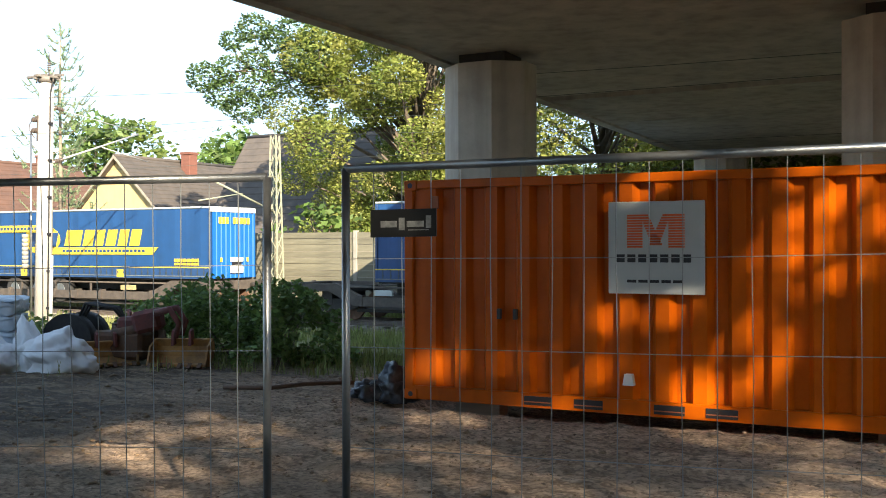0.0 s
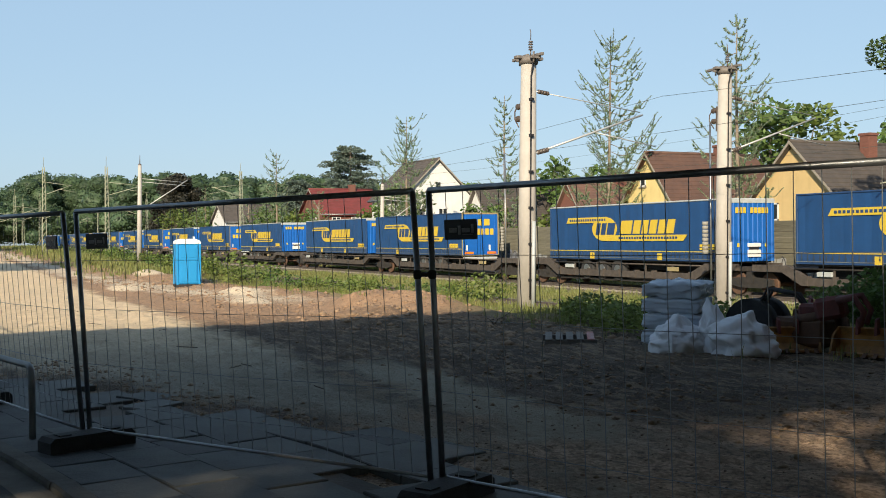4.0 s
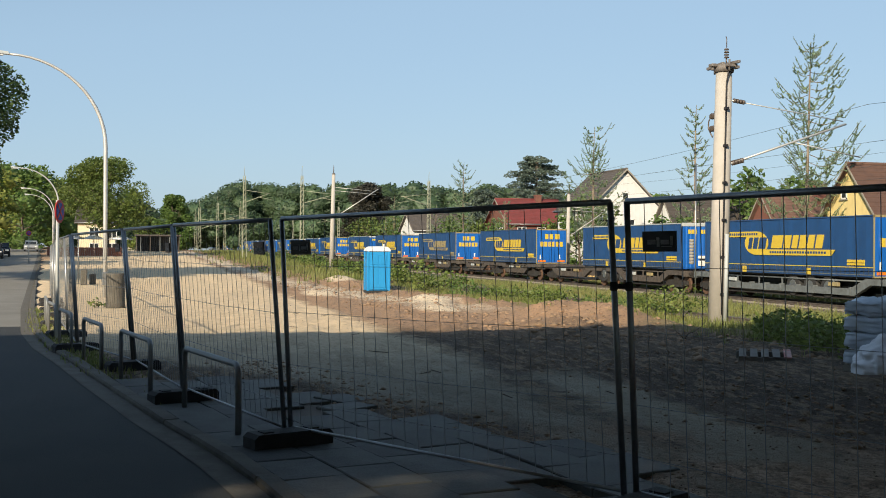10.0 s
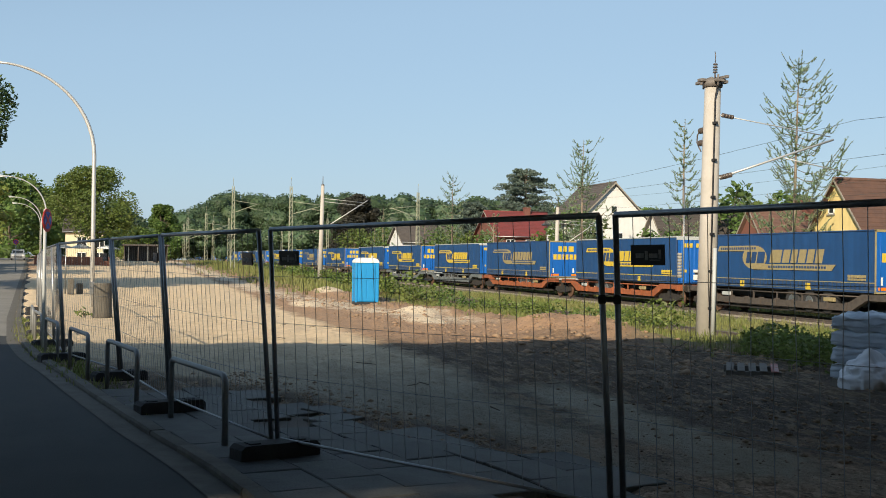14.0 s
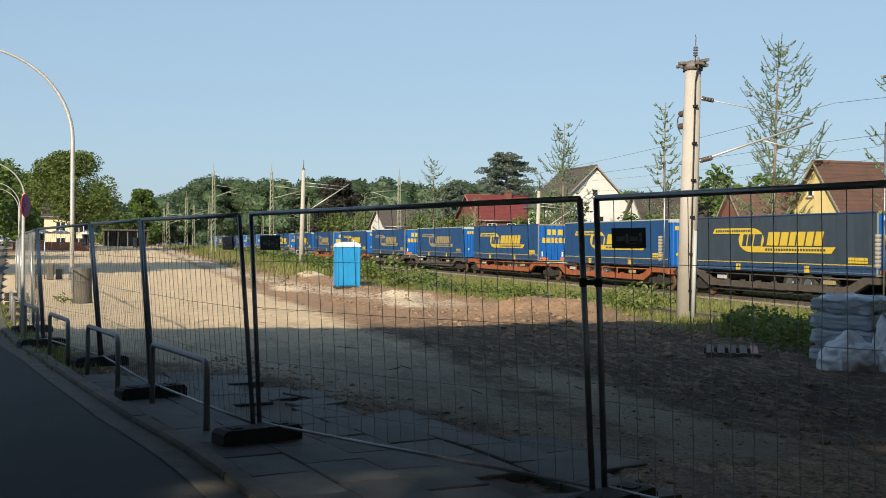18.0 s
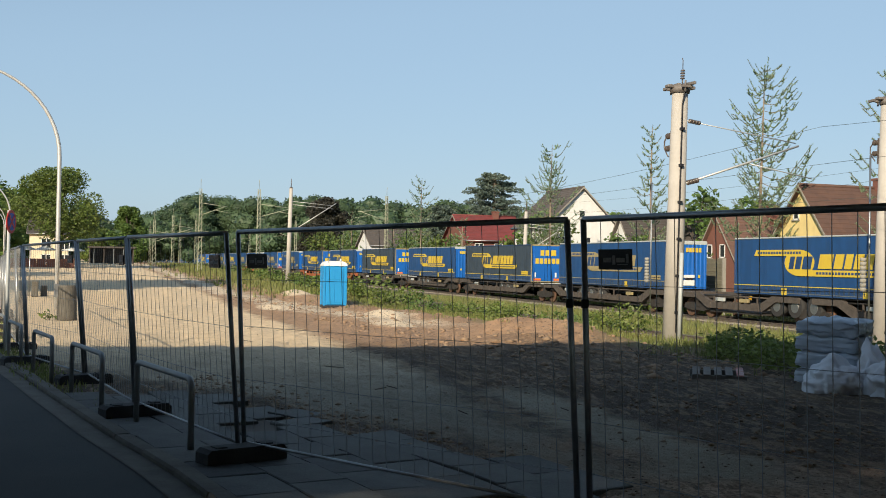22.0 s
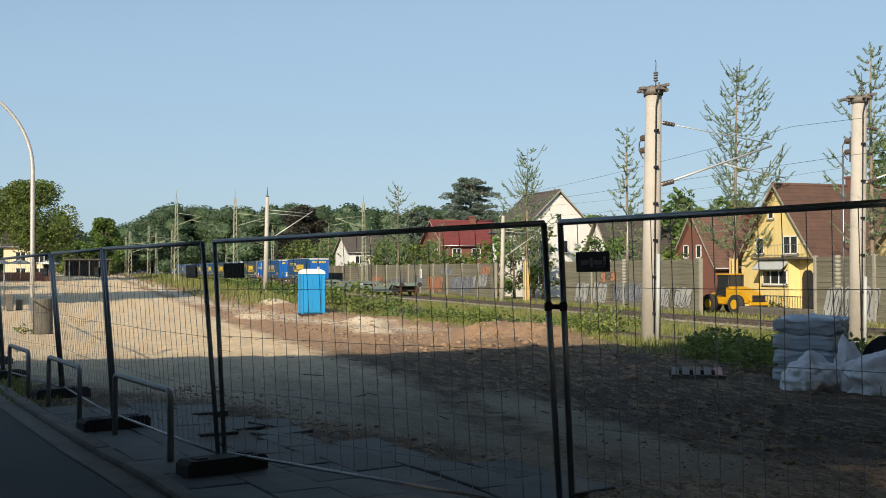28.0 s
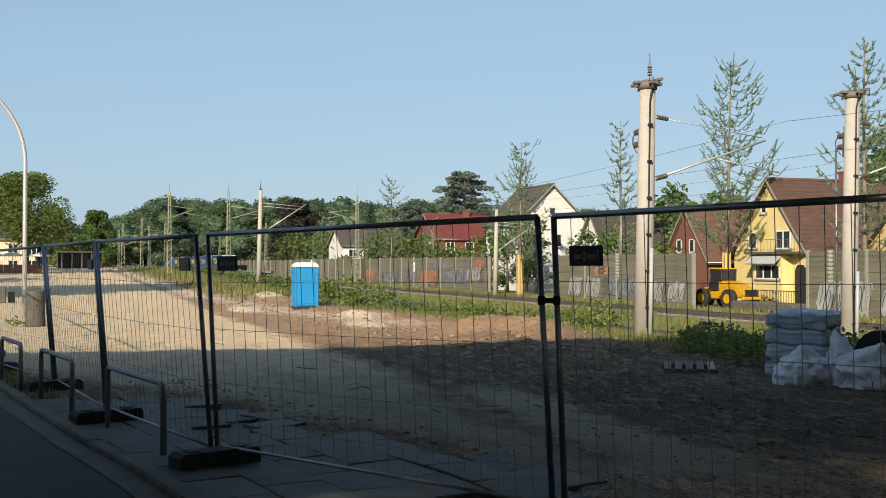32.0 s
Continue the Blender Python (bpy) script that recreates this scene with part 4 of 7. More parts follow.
        while y < Wd - 0.06:
            pr.append((y, 0.0 if i % 2 else 0.03))
            pr.append((y + 0.1, 0.0 if i % 2 else 0.03))
            y += 0.13
            i += 1
        for (yaa, xa), (ybb, xb) in zip(pr, pr[1:]):
            bm.faces.new([bm.verts.new(p) for p in ((xa, yaa, z0 + 0.02), (xb, ybb, z0 + 0.02), (xb, ybb, z1 - 0.2), (xa, yaa, z1 - 0.2))])
        part("front_wall", bm, BLUEE, t, "bright blue ribbed front wall")
        bm = B()
        box(bm, -0.04, 0.04, 0, Wd, z1 - 0.2, z1 - 0.02, 0.01)
        part("header", bm, SIGNG, t, "white roof header")
        bm = B()
        for i in range(9):
            y = 0.42 + i * 0.2
            if i == 3:
                continue
            box(bm, 0.03, 0.042, y, y + 0.16, z1 - 0.62, z1 - 0.38)
        part("lettering", bm, YEL, t, "yellow lettering blocks", "stuff")
        for (ya2, yb2, za2, zb2) in ((1.05, 1.75, z0 + 0.62, z0 + 0.78), (1.05, 1.75, z0 + 0.2, z0 + 0.5)):
            bm = B()
            box(bm, 0.03, 0.09, ya2, yb2, za2, zb2, 0.01)
            part("connector_panel", bm, WHITE, t, "white connector panel")
        bm = B()
        box(bm, 0.03, 0.08, 1.15, 1.65, z0 + 0.5, z0 + 0.62)
        part("connector_shadow_box", bm, INK, t)
        for y0 in (0.5, 2.0):
            bm = B()
            box(bm, 0.03, 0.045, y0, y0 + 0.12, z0 + 0.62, z0 + 0.78)
            part("plate", bm, YEL, t, "small yellow plate")
    # chassis
    bm = B()
    for y in (0.75, 1.7):
        box(bm, -L + 0.4, -0.3, y, y + 0.12, z0 - 0.45, z0 + 0.1)
    box(bm, -L + 0.1, -0.1, 0.08, Wd - 0.08, z0 - 0.05, z0 + 0.11)
    part("chassis", bm, DARK, t)
    ax = (-3.2, -4.5, -5.8) if kind == "rear" else (-L + 3.2, -L + 4.5, -L + 5.8)
    for xa in ax:
        for y0 in (0.12, Wd - 0.48):
            bm = B()
            cyl(bm, (xa, y0, z0 - 0.50), (xa, y0 + 0.36, z0 - 0.50), 0.48, n=18)
            w = part("wheel", bm, BLACKPL, t)
            bm = B()
            cyl(bm, (xa, y0 - 0.01, z0 - 0.50), (xa, y0 + 0.02, z0 - 0.50), 0.26, n=14)
            part("rim", bm, GALV, w)
    return t


def wagon(mw, L=34.0):
    """Articulated pocket wagon; origin at its +x buffers, on the rail, near side at y = 0."""
    t = thing("pocket_wagon", pose(0, 0, 0), {"wagon_orange": "orange articulated pocket wagon", "wagon_grey_steel": "grey articulated pocket wagon", "wagon_green_steel": "empty grey-green articulated pocket wagon"}.get(mw.name, "dark brown articulated pocket wagon"), "railway wagon", "wagons of the train")
    h = L / 2
    for half in (0, 1):
        x1 = -half * h - 0.6
        x0 = -(half + 1) * h + 0.35
        for y in (0.0, 2.32):
            bm = B()
            prism(bm, [(x0, 0.98), (x0 + 1.6, 0.98), (x0 + 2.6, 0.50), (x1 - 2.6, 0.50), (x1 - 1.6, 0.98), (x1, 0.98), (x1, 1.24), (x1 - 1.9, 1.24), (x1 - 2.9, 0.80), (x0 + 2.9, 0.80), (x0 + 1.9, 1.24), (x0, 1.24)], y, y + 0.2)
            sb = part("side_beam", bm, mw, t)
            bm = B()
            for i in range(9):
                xa = x0 + 2.9 + (x1 - x0 - 5.8) * i / 8
                box(bm, xa - 0.05, xa + 0.05, y - 0.03, y + 0.22, 0.50, 0.86)
            part("stiffener_strip", bm, mw, sb, "", "stuff")
            bm = B()
            cyl(bm, (x0 + 2.2, y + 0.1, 1.13), (x1 - 2.2, y + 0.1, 1.13), 0.035, n=6)
            for i in range(7):
                xa = x0 + 2.2 + (x1 - x0 - 4.4) * i / 6
                box(bm, xa - 0.03, xa + 0.03, y + 0.07, y + 0.13, 0.78, 1.13)
            part("hand_rail", bm, mw, sb)
        bm = B()
        box(bm, x0 + 2.6, x1 - 2.6, 0.2, 2.32, 0.30, 0.40)
        box(bm, x0, x0 + 2.1, 0.2, 2.32, 0.95, 1.12)
        box(bm, x1 - 2.1, x1, 0.2, 2.32, 0.95, 1.12)
        part("pocket_floor", bm, DARK if mw is not STEELN else STEELN, t)
        for i, (xa, nm) in enumerate(((x0 + 3.4, "valve_box"), (x1 - 4.4, "brake_box"))):
            bm = B()
            box(bm, xa, xa + 0.7, -0.02, 0.1, 0.86, 1.04, 0.01)
            part(nm, bm, YELDIM if i else SIGNG, t)
    for k, xb in enumerate((-1.75, -h, -L + 1.75)):
        bm = B()
        for y in (0.22, 2.12):
            prism(bm, [(xb - 1.25, 0.42), (xb - 0.6, 0.30), (xb + 0.6, 0.30), (xb + 1.25, 0.42), (xb + 1.2, 0.66), (xb + 0.5, 0.72), (xb - 0.5, 0.72), (xb - 1.2, 0.66)], y, y + 0.12)
        box(bm, xb - 0.2, xb + 0.2, 0.2, 2.3, 0.5, 0.95)
        bg = part("bogie", bm, DARK, t, "black bogie frame")
        for xw in (xb - 0.9, xb + 0.9):
            bm = B()
            for y in (0.40, 1.97):
                cyl(bm, (xw, y, 0.46), (xw, y + 0.13, 0.46), 0.46, n=20)
            cyl(bm, (xw, 0.45, 0.46), (xw, 2.05, 0.46), 0.08, n=8)
            part("wheelset", bm, RUST, bg, "rusty steel wheelset")
    for x in (-0.6, -L + 0.35):
        bm = B()
        s = 1 if x > -1 else -1
        bm.free()
        for y in (0.4, 2.15):
            bm = B()
            cyl(bm, (x, y, 1.05), (x + s * 0.5, y, 1.05), 0.09, n=10)
            cyl(bm, (x + s * 0.5, y, 1.05), (x + s * 0.56, y, 1.05), 0.22, n=14)
            part("buffer", bm, DARK, t)
        bm = B()
        box(bm, x - 0.15, x + 0.15, 0.02, 2.5, 0.9, 1.24, 0.01)
        part("headstock", bm, mw, t)
    return t


# trailer ends (the kind of end wall that faces +x) along the train; a letter each
ENDS = [(-233, "f"), (-216.8, "r"), (-198.5, "f"), (-182.3, "r"), (-164, "f"), (-147.8, "r"), (-129.5, "f"), (-113.3, "r"), (-95, "f"), (-78.2, "r"), (-60, "f"), (-43.5, "r"),
        (-25.6, "f"), (-5.0, "f"), (10.4, "r"), (34.1, "f"), (51.5, "r"), (72.7, "R"), (93.8, "r"), (116.2, "f"), (132.4, "r"), (151, "f"), (166.6, "R"), (185, "f"),
        (201.3, "R"), (219.5, "F"), (236, "r"), (254.2, "f"), (270.7, "G"), (288.9, "f"), (305.1, "G"), (323.4, "F"), (343.4, "f")]
BASES = {"f": ("front", BLUE, False), "r": ("rear", BLUE, False), "R": ("rear", BLUE, True), "F": ("front", BLUE, True), "G": ("rear", GREYC, False)}
made = {}
for u, k in ENDS:
    if k not in made:
        made[k] = o = trailer(*BASES[k])
    else:
        o = copy_thing(made[k], pose(0, 0, 0))
    MOVING.append((o, u))
WAGONS = [(-232.5, STEELD), (-198, STEELG), (-163.5, STEELD), (-129, STEELD), (-94.5, STEELG), (-59.5, STEELD), (-25.0, STEELD), (52.2, STEELD), (151.4, STEELG), (185.6, ORANGED), (220, STEELD), (254.7, ORANGED), (289.4, STEELD), (324, STEELD), (381, STEELN)]
wmade = {}
for u, mw in WAGONS:
    if mw.name not in wmade:
        wmade[mw.name] = o = wagon(mw)
    else:
        o = copy_thing(wmade[mw.name], pose(0, 0, 0))
    MOVING.append((o, u))
for u, L in ((17.6, 40.0), (94.4, 20.6), (117, 22.0), (346, 21.5), (73.6, 21.0)):
    MOVING.append((wagon(STEELD, L), u))

# ---- overhead line masts ----
HEADM = mat("cross_head_steel", (0.24, 0.22, 0.20), 0.7, 0.2, (0.13, 0.11, 0.10), 5, 0.9, 0.2, 20)


def concrete_mast(x, y, top, arm=True, label="tapered concrete overhead line mast with bracket arms", slim=False):
    z0 = land(x, y)
    h = top - z0
    t = thing("line_mast", pose(x, y, z0, -0.9, 0.55, 0), label, "mast", "overhead line masts")
    bm = B()
    cyl(bm, (0, 0, -0.4), (0, 0, h), 0.21 if slim else 0.27, 0.13 if slim else 0.212, 24)
    part("shaft", bm, MASTC, t)
    if slim:
        bm = B()
        cyl(bm, (0, 0, h), (0, 0, h + 0.1), 0.14, 0.1, 12)
        cyl(bm, (0, 0, h + 0.1), (0, 0, h + 0.75), 0.035, 0.02, 8)
        part("spike", bm, PORC, t, "dark spike on the mast head")
        bm = B()
        for z, r in ((h - 1.0, 0.02), (h - 1.25, 0.02)):
            tube(bm, [(0, 0.1, z), (0, 3.4, z - 0.2)], r, 6)
        tube(bm, [(0, 0.1, h - 3.4), (0, 3.6, h - 1.0)], 0.04, 8)
        part("bracket_tube", bm, SILVER, t, "pale slanting bracket tube")
        return t
    bm = B()
    box(bm, -0.42, 0.40, -0.12, -0.03, h + 0.02, h + 0.10, 0.012, pose(0, 0, 0, 0, -2.5, 0))
    box(bm, -0.40, 0.42, 0.05, 0.13, h + 0.03, h + 0.11, 0.012, pose(0, 0, 0, 0, 1.5, 0))
    box(bm, -0.10, 0.10, -0.42, 0.42, h - 0.03, h + 0.05, 0.012)
    cyl(bm, (0, 0, h - 0.16), (0, 0, h + 0.02), 0.255, 0.28, 18)
    for s in (-0.38, 0.36):
        cyl(bm, (s, -0.06, h - 0.16), (s, -0.06, h + 0.14), 0.028, n=8)
        box(bm, s - 0.05, s + 0.05, -0.16, 0.16, h - 0.05, h + 0.02, 0.01)
    cap = part("cross_head", bm, HEADM, t, "weathered grey steel cross head")
    bm = B()
    tube(bm, [(0.1, 0, h + 0.07), (0.1, 0, h + 0.22)], 0.02, 6)
    for i in range(4):
        cyl(bm, (0.1, 0, h + 0.22 + i * 0.07), (0.1, 0, h + 0.26 + i * 0.07), 0.07, 0.05, 10)
    tube(bm, [(0.1, 0, h + 0.5), (0.1, 0, h + 0.72), (0.06, 0, h + 0.8)], 0.012, 6)
    part("insulator", bm, PORC, cap, "brown post insulator")
    bm = B()
    tube(bm, [(0.28, -0.06, 0.3), (0.255, -0.06, h * 0.5), (0.24, -0.06, h - 0.5), (0.33, -0.05, h - 0.1), (0.30, -0.02, h + 0.1)], 0.022, 6)
    for i in range(6):
        box(bm, 0.15, 0.31, -0.1, 0.0, 0.8 + i * h / 7, 0.87 + i * h / 7)
    part("cable", bm, INK, t, "black cable clipped to the shaft")
    bm = B()
    cyl(bm, (0.325, 0.02, 0.1), (0.315, 0.02, 2.45), 0.055, n=10)
    part("cable_duct", bm, SIGNG, t, "pale cable duct")
    bm = B()
    for z in (h - 1.28, h - 1.62):
        cyl(bm, (-0.24, -0.02, z), (-0.60, -0.02, z), 0.045, n=8)
        for j in range(4):
            cyl(bm, (-0.30 - j * 0.07, -0.02, z), (-0.33 - j * 0.07, -0.02, z), 0.085, n=12)
    box(bm, -0.36, -0.20, -0.06, 0.06, h - 1.95, h - 1.15, 0.01)
    tube(bm, [(-0.58, -0.02, h - 1.28), (-0.70, -0.02, h - 1.40), (-0.70, -0.02, h - 1.60), (-0.60, -0.02, h - 1.72), (-0.48, -0.02, h - 1.85)], 0.02, 6)
    cyl(bm, (-0.28, -0.02, h - 1.0), (-0.22, -0.02, h - 0.45), 0.02, n=6)
    part("switch_gear", bm, PORC, t, "dark switch gear on the shaft")
    if arm:
        # hinged bracket reaching over the track
        bm = B()
        tube(bm, [(0.1, 0.15, h - 0.9), (0.1, 3.7, h - 1.28)], 0.015, 8)
        part("stay_tube", bm, SILVER, t, "thin galvanised stay")
        bm = B()
        tube(bm, [(0.1, 0.2, h - 2.6), (0.1, 3.8, h - 1.35)], 0.03, 8)
        tube(bm, [(0.1, 2.2, h - 1.95), (0.1, 4.3, h - 2.25)], 0.016, 8)
        part("bracket_tube", bm, SILVER, t, "galvanised slanting bracket tube")
        for i in range(4):
            bm = B()
            cyl(bm, (0.1, 0.25 + i * 0.09, h - 2.585 + i * 0.024), (0.1, 0.31 + i * 0.09, h - 2.57 + i * 0.024), 0.07, n=10)
            part("insulator_disc", bm, PORC, t)
            bm = B()
            cyl(bm, (0.1, 0.25 + i * 0.09, h - 0.905 - i * 0.01), (0.1, 0.31 + i * 0.09, h - 0.91 - i * 0.01), 0.06, n=10)
            part("insulator_disc", bm, PORC, t)
    return t


concrete_mast(-25.36, 15.16, 6.55)
concrete_mast(-26.5, 23.1, 6.90)
concrete_mast(-82.0, 15.0, 7.3, label="slim concrete overhead line mast with a spike", slim=True)
concrete_mast(-79.6, 33.8, 6.0, False, "slim pale concrete mast beside the barrier", True)


def lattice_mast(x, y, top, arm=0.0, w0=0.55):
    z0 = land(x, y)
    h = top - z0
    t = thing("lattice_mast", pose(x, y, z0), "pale green steel lattice mast of the overhead line", "mast", "lattice masts")
    bm = B()
    w1 = 0.26
    def at(sx, sy, f):
        w = (w0 + (w1 - w0) * f) / 2
        return (sx * w, sy * w * 0.8, f * h)
    for sx in (-1, 1):
        for sy in (-1, 1):
            tube(bm, [at(sx, sy, 0), at(sx, sy, 1)], 0.035, 4)
    part("corner_angle", bm, LATT, t)
    bm = B()
    k = max(6, int(h / 0.6))
    for i in range(k):
        f0, f1 = i / k, (i + 1) / k
        for sy in (-1, 1):
            s = 1 if i % 2 else -1
            tube(bm, [at(-s, sy, f0), at(s, sy, f1)], 0.018, 4)
            tube(bm, [at(s * sy, -1, f0), at(s * sy, 1, f1)], 0.018, 4)
    part("lacing", bm, LATT, t)
    bm = B()
    tube(bm, [(0, 0, h), (0, 0, h + 0.7), (0.2, 0, h + 1.0)], 0.025, 5)
    part("peak", bm, LATT, t)
    if arm:
        bm = B()
        tube(bm, [(0, 0, h - 1.6), (0, arm, h - 2.0)], 0.03, 6)
        tube(bm, [(0, 0, h - 3.0), (0, arm * 0.95, h - 1.9)], 0.04, 6)
        tube(bm, [(0, arm * 0.5, h - 2.35), (0, arm * 1.1, h - 2.7)], 0.025, 6)
        part("bracket", bm, LATT, t)
    return t


LATT = mat("lattice_paint", (0.36, 0.38, 0.28), 0.7, 0.1, (0.26, 0.25, 0.18), 6, 0.8)
lattice_mast(-25.6, 33.6, 6.0, -4.0)
lattice_mast(-114, 17.6, 9.3, 4)
lattice_mast(-121, 12.2, 9.6, 3)
lattice_mast(-122, 34, 9.6, -3.5)
for x, y, tp in ((-170, 13, 8.5), (-175, 17, 8.0), (-182, 34.5, 8.5), (-230, 13, 8.5), (-236, 34.5, 8.2), (-150, 9, 7.0), (-205, 17, 8.5), (-260, 16, 8.0)):
    lattice_mast(x, y, tp, 3.5 if y < 20 else -3.5)

# contact and catenary wires
def wire(name, pts, r, label):
    bm = B()
    tube(bm, pts, r, 5)
    tagged(part(name, bm, COPPER), label, "overhead wire", "overhead wires")


def sagged(x0, x1, y, z, sag, n=14):
    return [(x0 + (x1 - x0) * i / n, y, z - sag * 4 * (i / n) * (1 - i / n)) for i in range(n + 1)]


for yc, zc in ((TRACK_Y, 4.75), (NEAR_Y, 4.75)):
    for x0, x1 in ((120, 30), (30, -26), (-26, -82), (-82, -140), (-140, -200), (-200, -260)):
        wire("contact_wire", sagged(x0, x1, yc, zc, 0.02), 0.006, "thin contact wire above the track")
        wire("catenary_wire", sagged(x0, x1, yc, zc + 1.1, 0.75), 0.006, "sagging catenary wire above the track")
for x0, x1 in ((30, -25.6), (-25.6, -82), (-82, -140)):
    wire("feeder_wire", sagged(x0, x1, 33.6, 6.6, 0.5), 0.006, "thin feeder wire between masts")


# ---- noise barrier ----
def noise_wall(x0, x1, y, top):
    z0 = land((x0 + x1) / 2, y)
    w = new("noise_wall")
    w.location = (0, y, 0)
    tagged(w, "weathered timber plank noise barrier with graffiti", "wall", "noise barriers", "structure")
    n = max(1, round((x1 - x0) / 4.0))
    d = (x1 - x0) / n
    k = 13
    hh = (top - z0) / k
    vs = [(0.09, 0, 0), (d - 0.09, 0, 0), (d - 0.09, 0.07, 0), (0.09, 0.07, 0), (0.09, 0, hh - 0.025), (d - 0.09, 0, hh - 0.025), (d - 0.09, 0.07, hh - 0.025), (0.09, 0.07, hh - 0.025)]
    me = bpy.data.meshes.new("plank")
    me.from_pydata(vs, [], [(3, 2, 1, 0), (4, 5, 6, 7), (0, 1, 5, 4), (1, 2, 6, 5), (2, 3, 7, 6), (3, 0, 4, 7)])
    me.materials.append(NWALL)
    for i in range(n):
        for j in range(k):
            o = new("plank", me)
            o.parent = w
            o.location = (x0 + i * d, 0.004 * ((i * 5 + j * 3) % 4), z0 + j * hh)
    bm = B()
    box(bm, x0 + 0.05, x1 - 0.05, 0.03, 0.06, z0, top - 0.05)
    part("backing", bm, TIMBER, w)
    for i in range(n + 1):
        bm = B()
        box(bm, x0 + i * d - 0.08, x0 + i * d + 0.08, -0.06, 0.14, z0 - 0.3, top + 0.04, 0.01)
        part("post", bm, CONCP, w, "pale concrete post")
    return w


CONCP = mat("post_concrete", (0.32, 0.305, 0.265), 0.9, 0, (0.23, 0.22, 0.19), 3, 0.8)
NW = [noise_wall(-43.0, 46, 35, 2.24), noise_wall(-70.8, -53.0, 35, 2.22), noise_wall(-160, -83.8, 35, 2.17), noise_wall(-290, -160, 35, 2.1)]



def graffiti(wall, x, w, z, h, material, seed):
    """Sprayed loops in a row, thin strokes on the planks over a few weak patches of the same paint."""
    rng = random.Random(seed)
    line, patch = B(), B()
    n = max(3, round(w / 0.62))
    step = w / n

    def ribbon(pts, wide, y):
        prev = None
        for i, (px, pz) in enumerate(pts):
            qx, qz = pts[min(i + 1, len(pts) - 1)]
            ox, oz = pts[max(i - 1, 0)]
            dx, dz = qx - ox, qz - oz
            k = wide / (math.hypot(dx, dz) or 1.0)
            cur = (line.verts.new((px - dz * k, y, pz + dx * k)), line.verts.new((px + dz * k, y, pz - dx * k)))
            if prev:
                line.faces.new((prev[0], prev[1], cur[1], cur[0]))
            prev = cur

    for k in range(n):
        cx, cz = x - w / 2 + step * (k + 0.5), z + rng.uniform(-0.06, 0.06)
        rw, rh = step * rng.uniform(0.42, 0.62), h / 2 * rng.uniform(0.75, 1.05)
        a0, turn = rng.uniform(0, 6.28), rng.choice((-1, 1)) * rng.uniform(3.6, 6.4)
        e = rng.uniform(1.6, 3.4)
        pts = []
        for i in range(15):
            a = a0 + turn * i / 14
            q = (abs(math.cos(a)) ** e + abs(math.sin(a)) ** e) ** (-1 / e) * (1 - 0.25 * i / 14)
            pts.append((cx + rw * q * math.cos(a) + 0.2 * rh * math.sin(a), cz + rh * q * math.sin(a)))
        ribbon(pts, 0.028, -0.024 - 0.0012 * k)
        ribbon([(cx - rw * rng.random(), cz - rh * rng.uniform(0.2, 1)), (cx + rw * 0.2, cz + rh * rng.uniform(-0.3, 0.3)), (cx + rw * rng.random(), cz + rh * rng.uniform(0.2, 1))], 0.024, -0.0255 - 0.0012 * k)
        if rng.random() < 0.85:
            ring = []
            for i in range(16):
                a = 6.283 * i / 16
                q = (abs(math.cos(a)) ** 6 + abs(math.sin(a)) ** 6) ** (-1 / 6)
                ring.append(patch.verts.new((cx + step * 0.52 * q * rng.uniform(0.88, 1.04) * math.cos(a) + 0.15 * h * math.sin(a), -0.014 - 0.0006 * k, cz + h / 2 * q * rng.uniform(0.8, 1.0) * math.sin(a))))
            patch.faces.new(ring)
    part("graffiti", line, GRAF4 if material is not GRAF4 else GRAF2, wall, "sprayed graffiti lines")
    if len(patch.faces):
        part("graffiti_patch", patch, material, wall)
    else:
        patch.free()


sign = thing("notice_sign", pose(-103.5, 34.93, 0.75), "small white notice board hung on the timber noise barrier", "sign")
bm = B()
box(bm, -0.27, 0.27, -0.03, 0.02, 0, 0.95, 0.01)
part("board", bm, WWALL, sign)
bm = B()
box(bm, -0.03, 0.03, -0.036, -0.031, 0.2, 0.75)
box(bm, -0.12, 0.12, -0.036, -0.031, 0.5, 0.56)
part("mark", bm, INK, sign, "dark mark")
GRAF4 = mat("graffiti_black", (0.035, 0.036, 0.045), 0.7, 0, (0.09, 0.09, 0.10), 2.0, 0.9)
for i, (x, w, z, h, m) in enumerate(((-92, 6, 0.3, 1.5, GRAF1), (-99, 5, 0.2, 1.6, GRAF3), (-105, 4, 0.4, 1.4, GRAF1), (-87, 4, 0.6, 1.3, GRAF2), (-112, 6, 0.1, 1.2, GRAF1), (-120, 5, 0.3, 1.2, GRAF3), (-86, 2.2, 1.6, 0.8, GRAF3), (-96, 3, 1.5, 0.7, GRAF1))):
    graffiti(NW[2], x, w, z, h, m, 200 + i)
for i, (x, w, z, h, m) in enumerate(((-56, 4.2, -0.1, 1.3, GRAF2), (-61.5, 4.5, 0.1, 1.3, GRAF1), (-66.5, 4.6, 0.0, 1.5, GRAF2), (-64, 2, 1.2, 0.8, GRAF3))):
    graffiti(NW[1], x, w, z, h, m, 300 + i)
for i, (x, w, z, h, m) in enumerate(((-40.5, 3.6, 0.0, 1.7, GRAF2), (-36.0, 4.0, -0.1, 1.3, GRAF2), (-31.5, 3.0, 0.1, 1.2, GRAF1))):
    graffiti(NW[0], x, w, z, h, m, 400 + i)

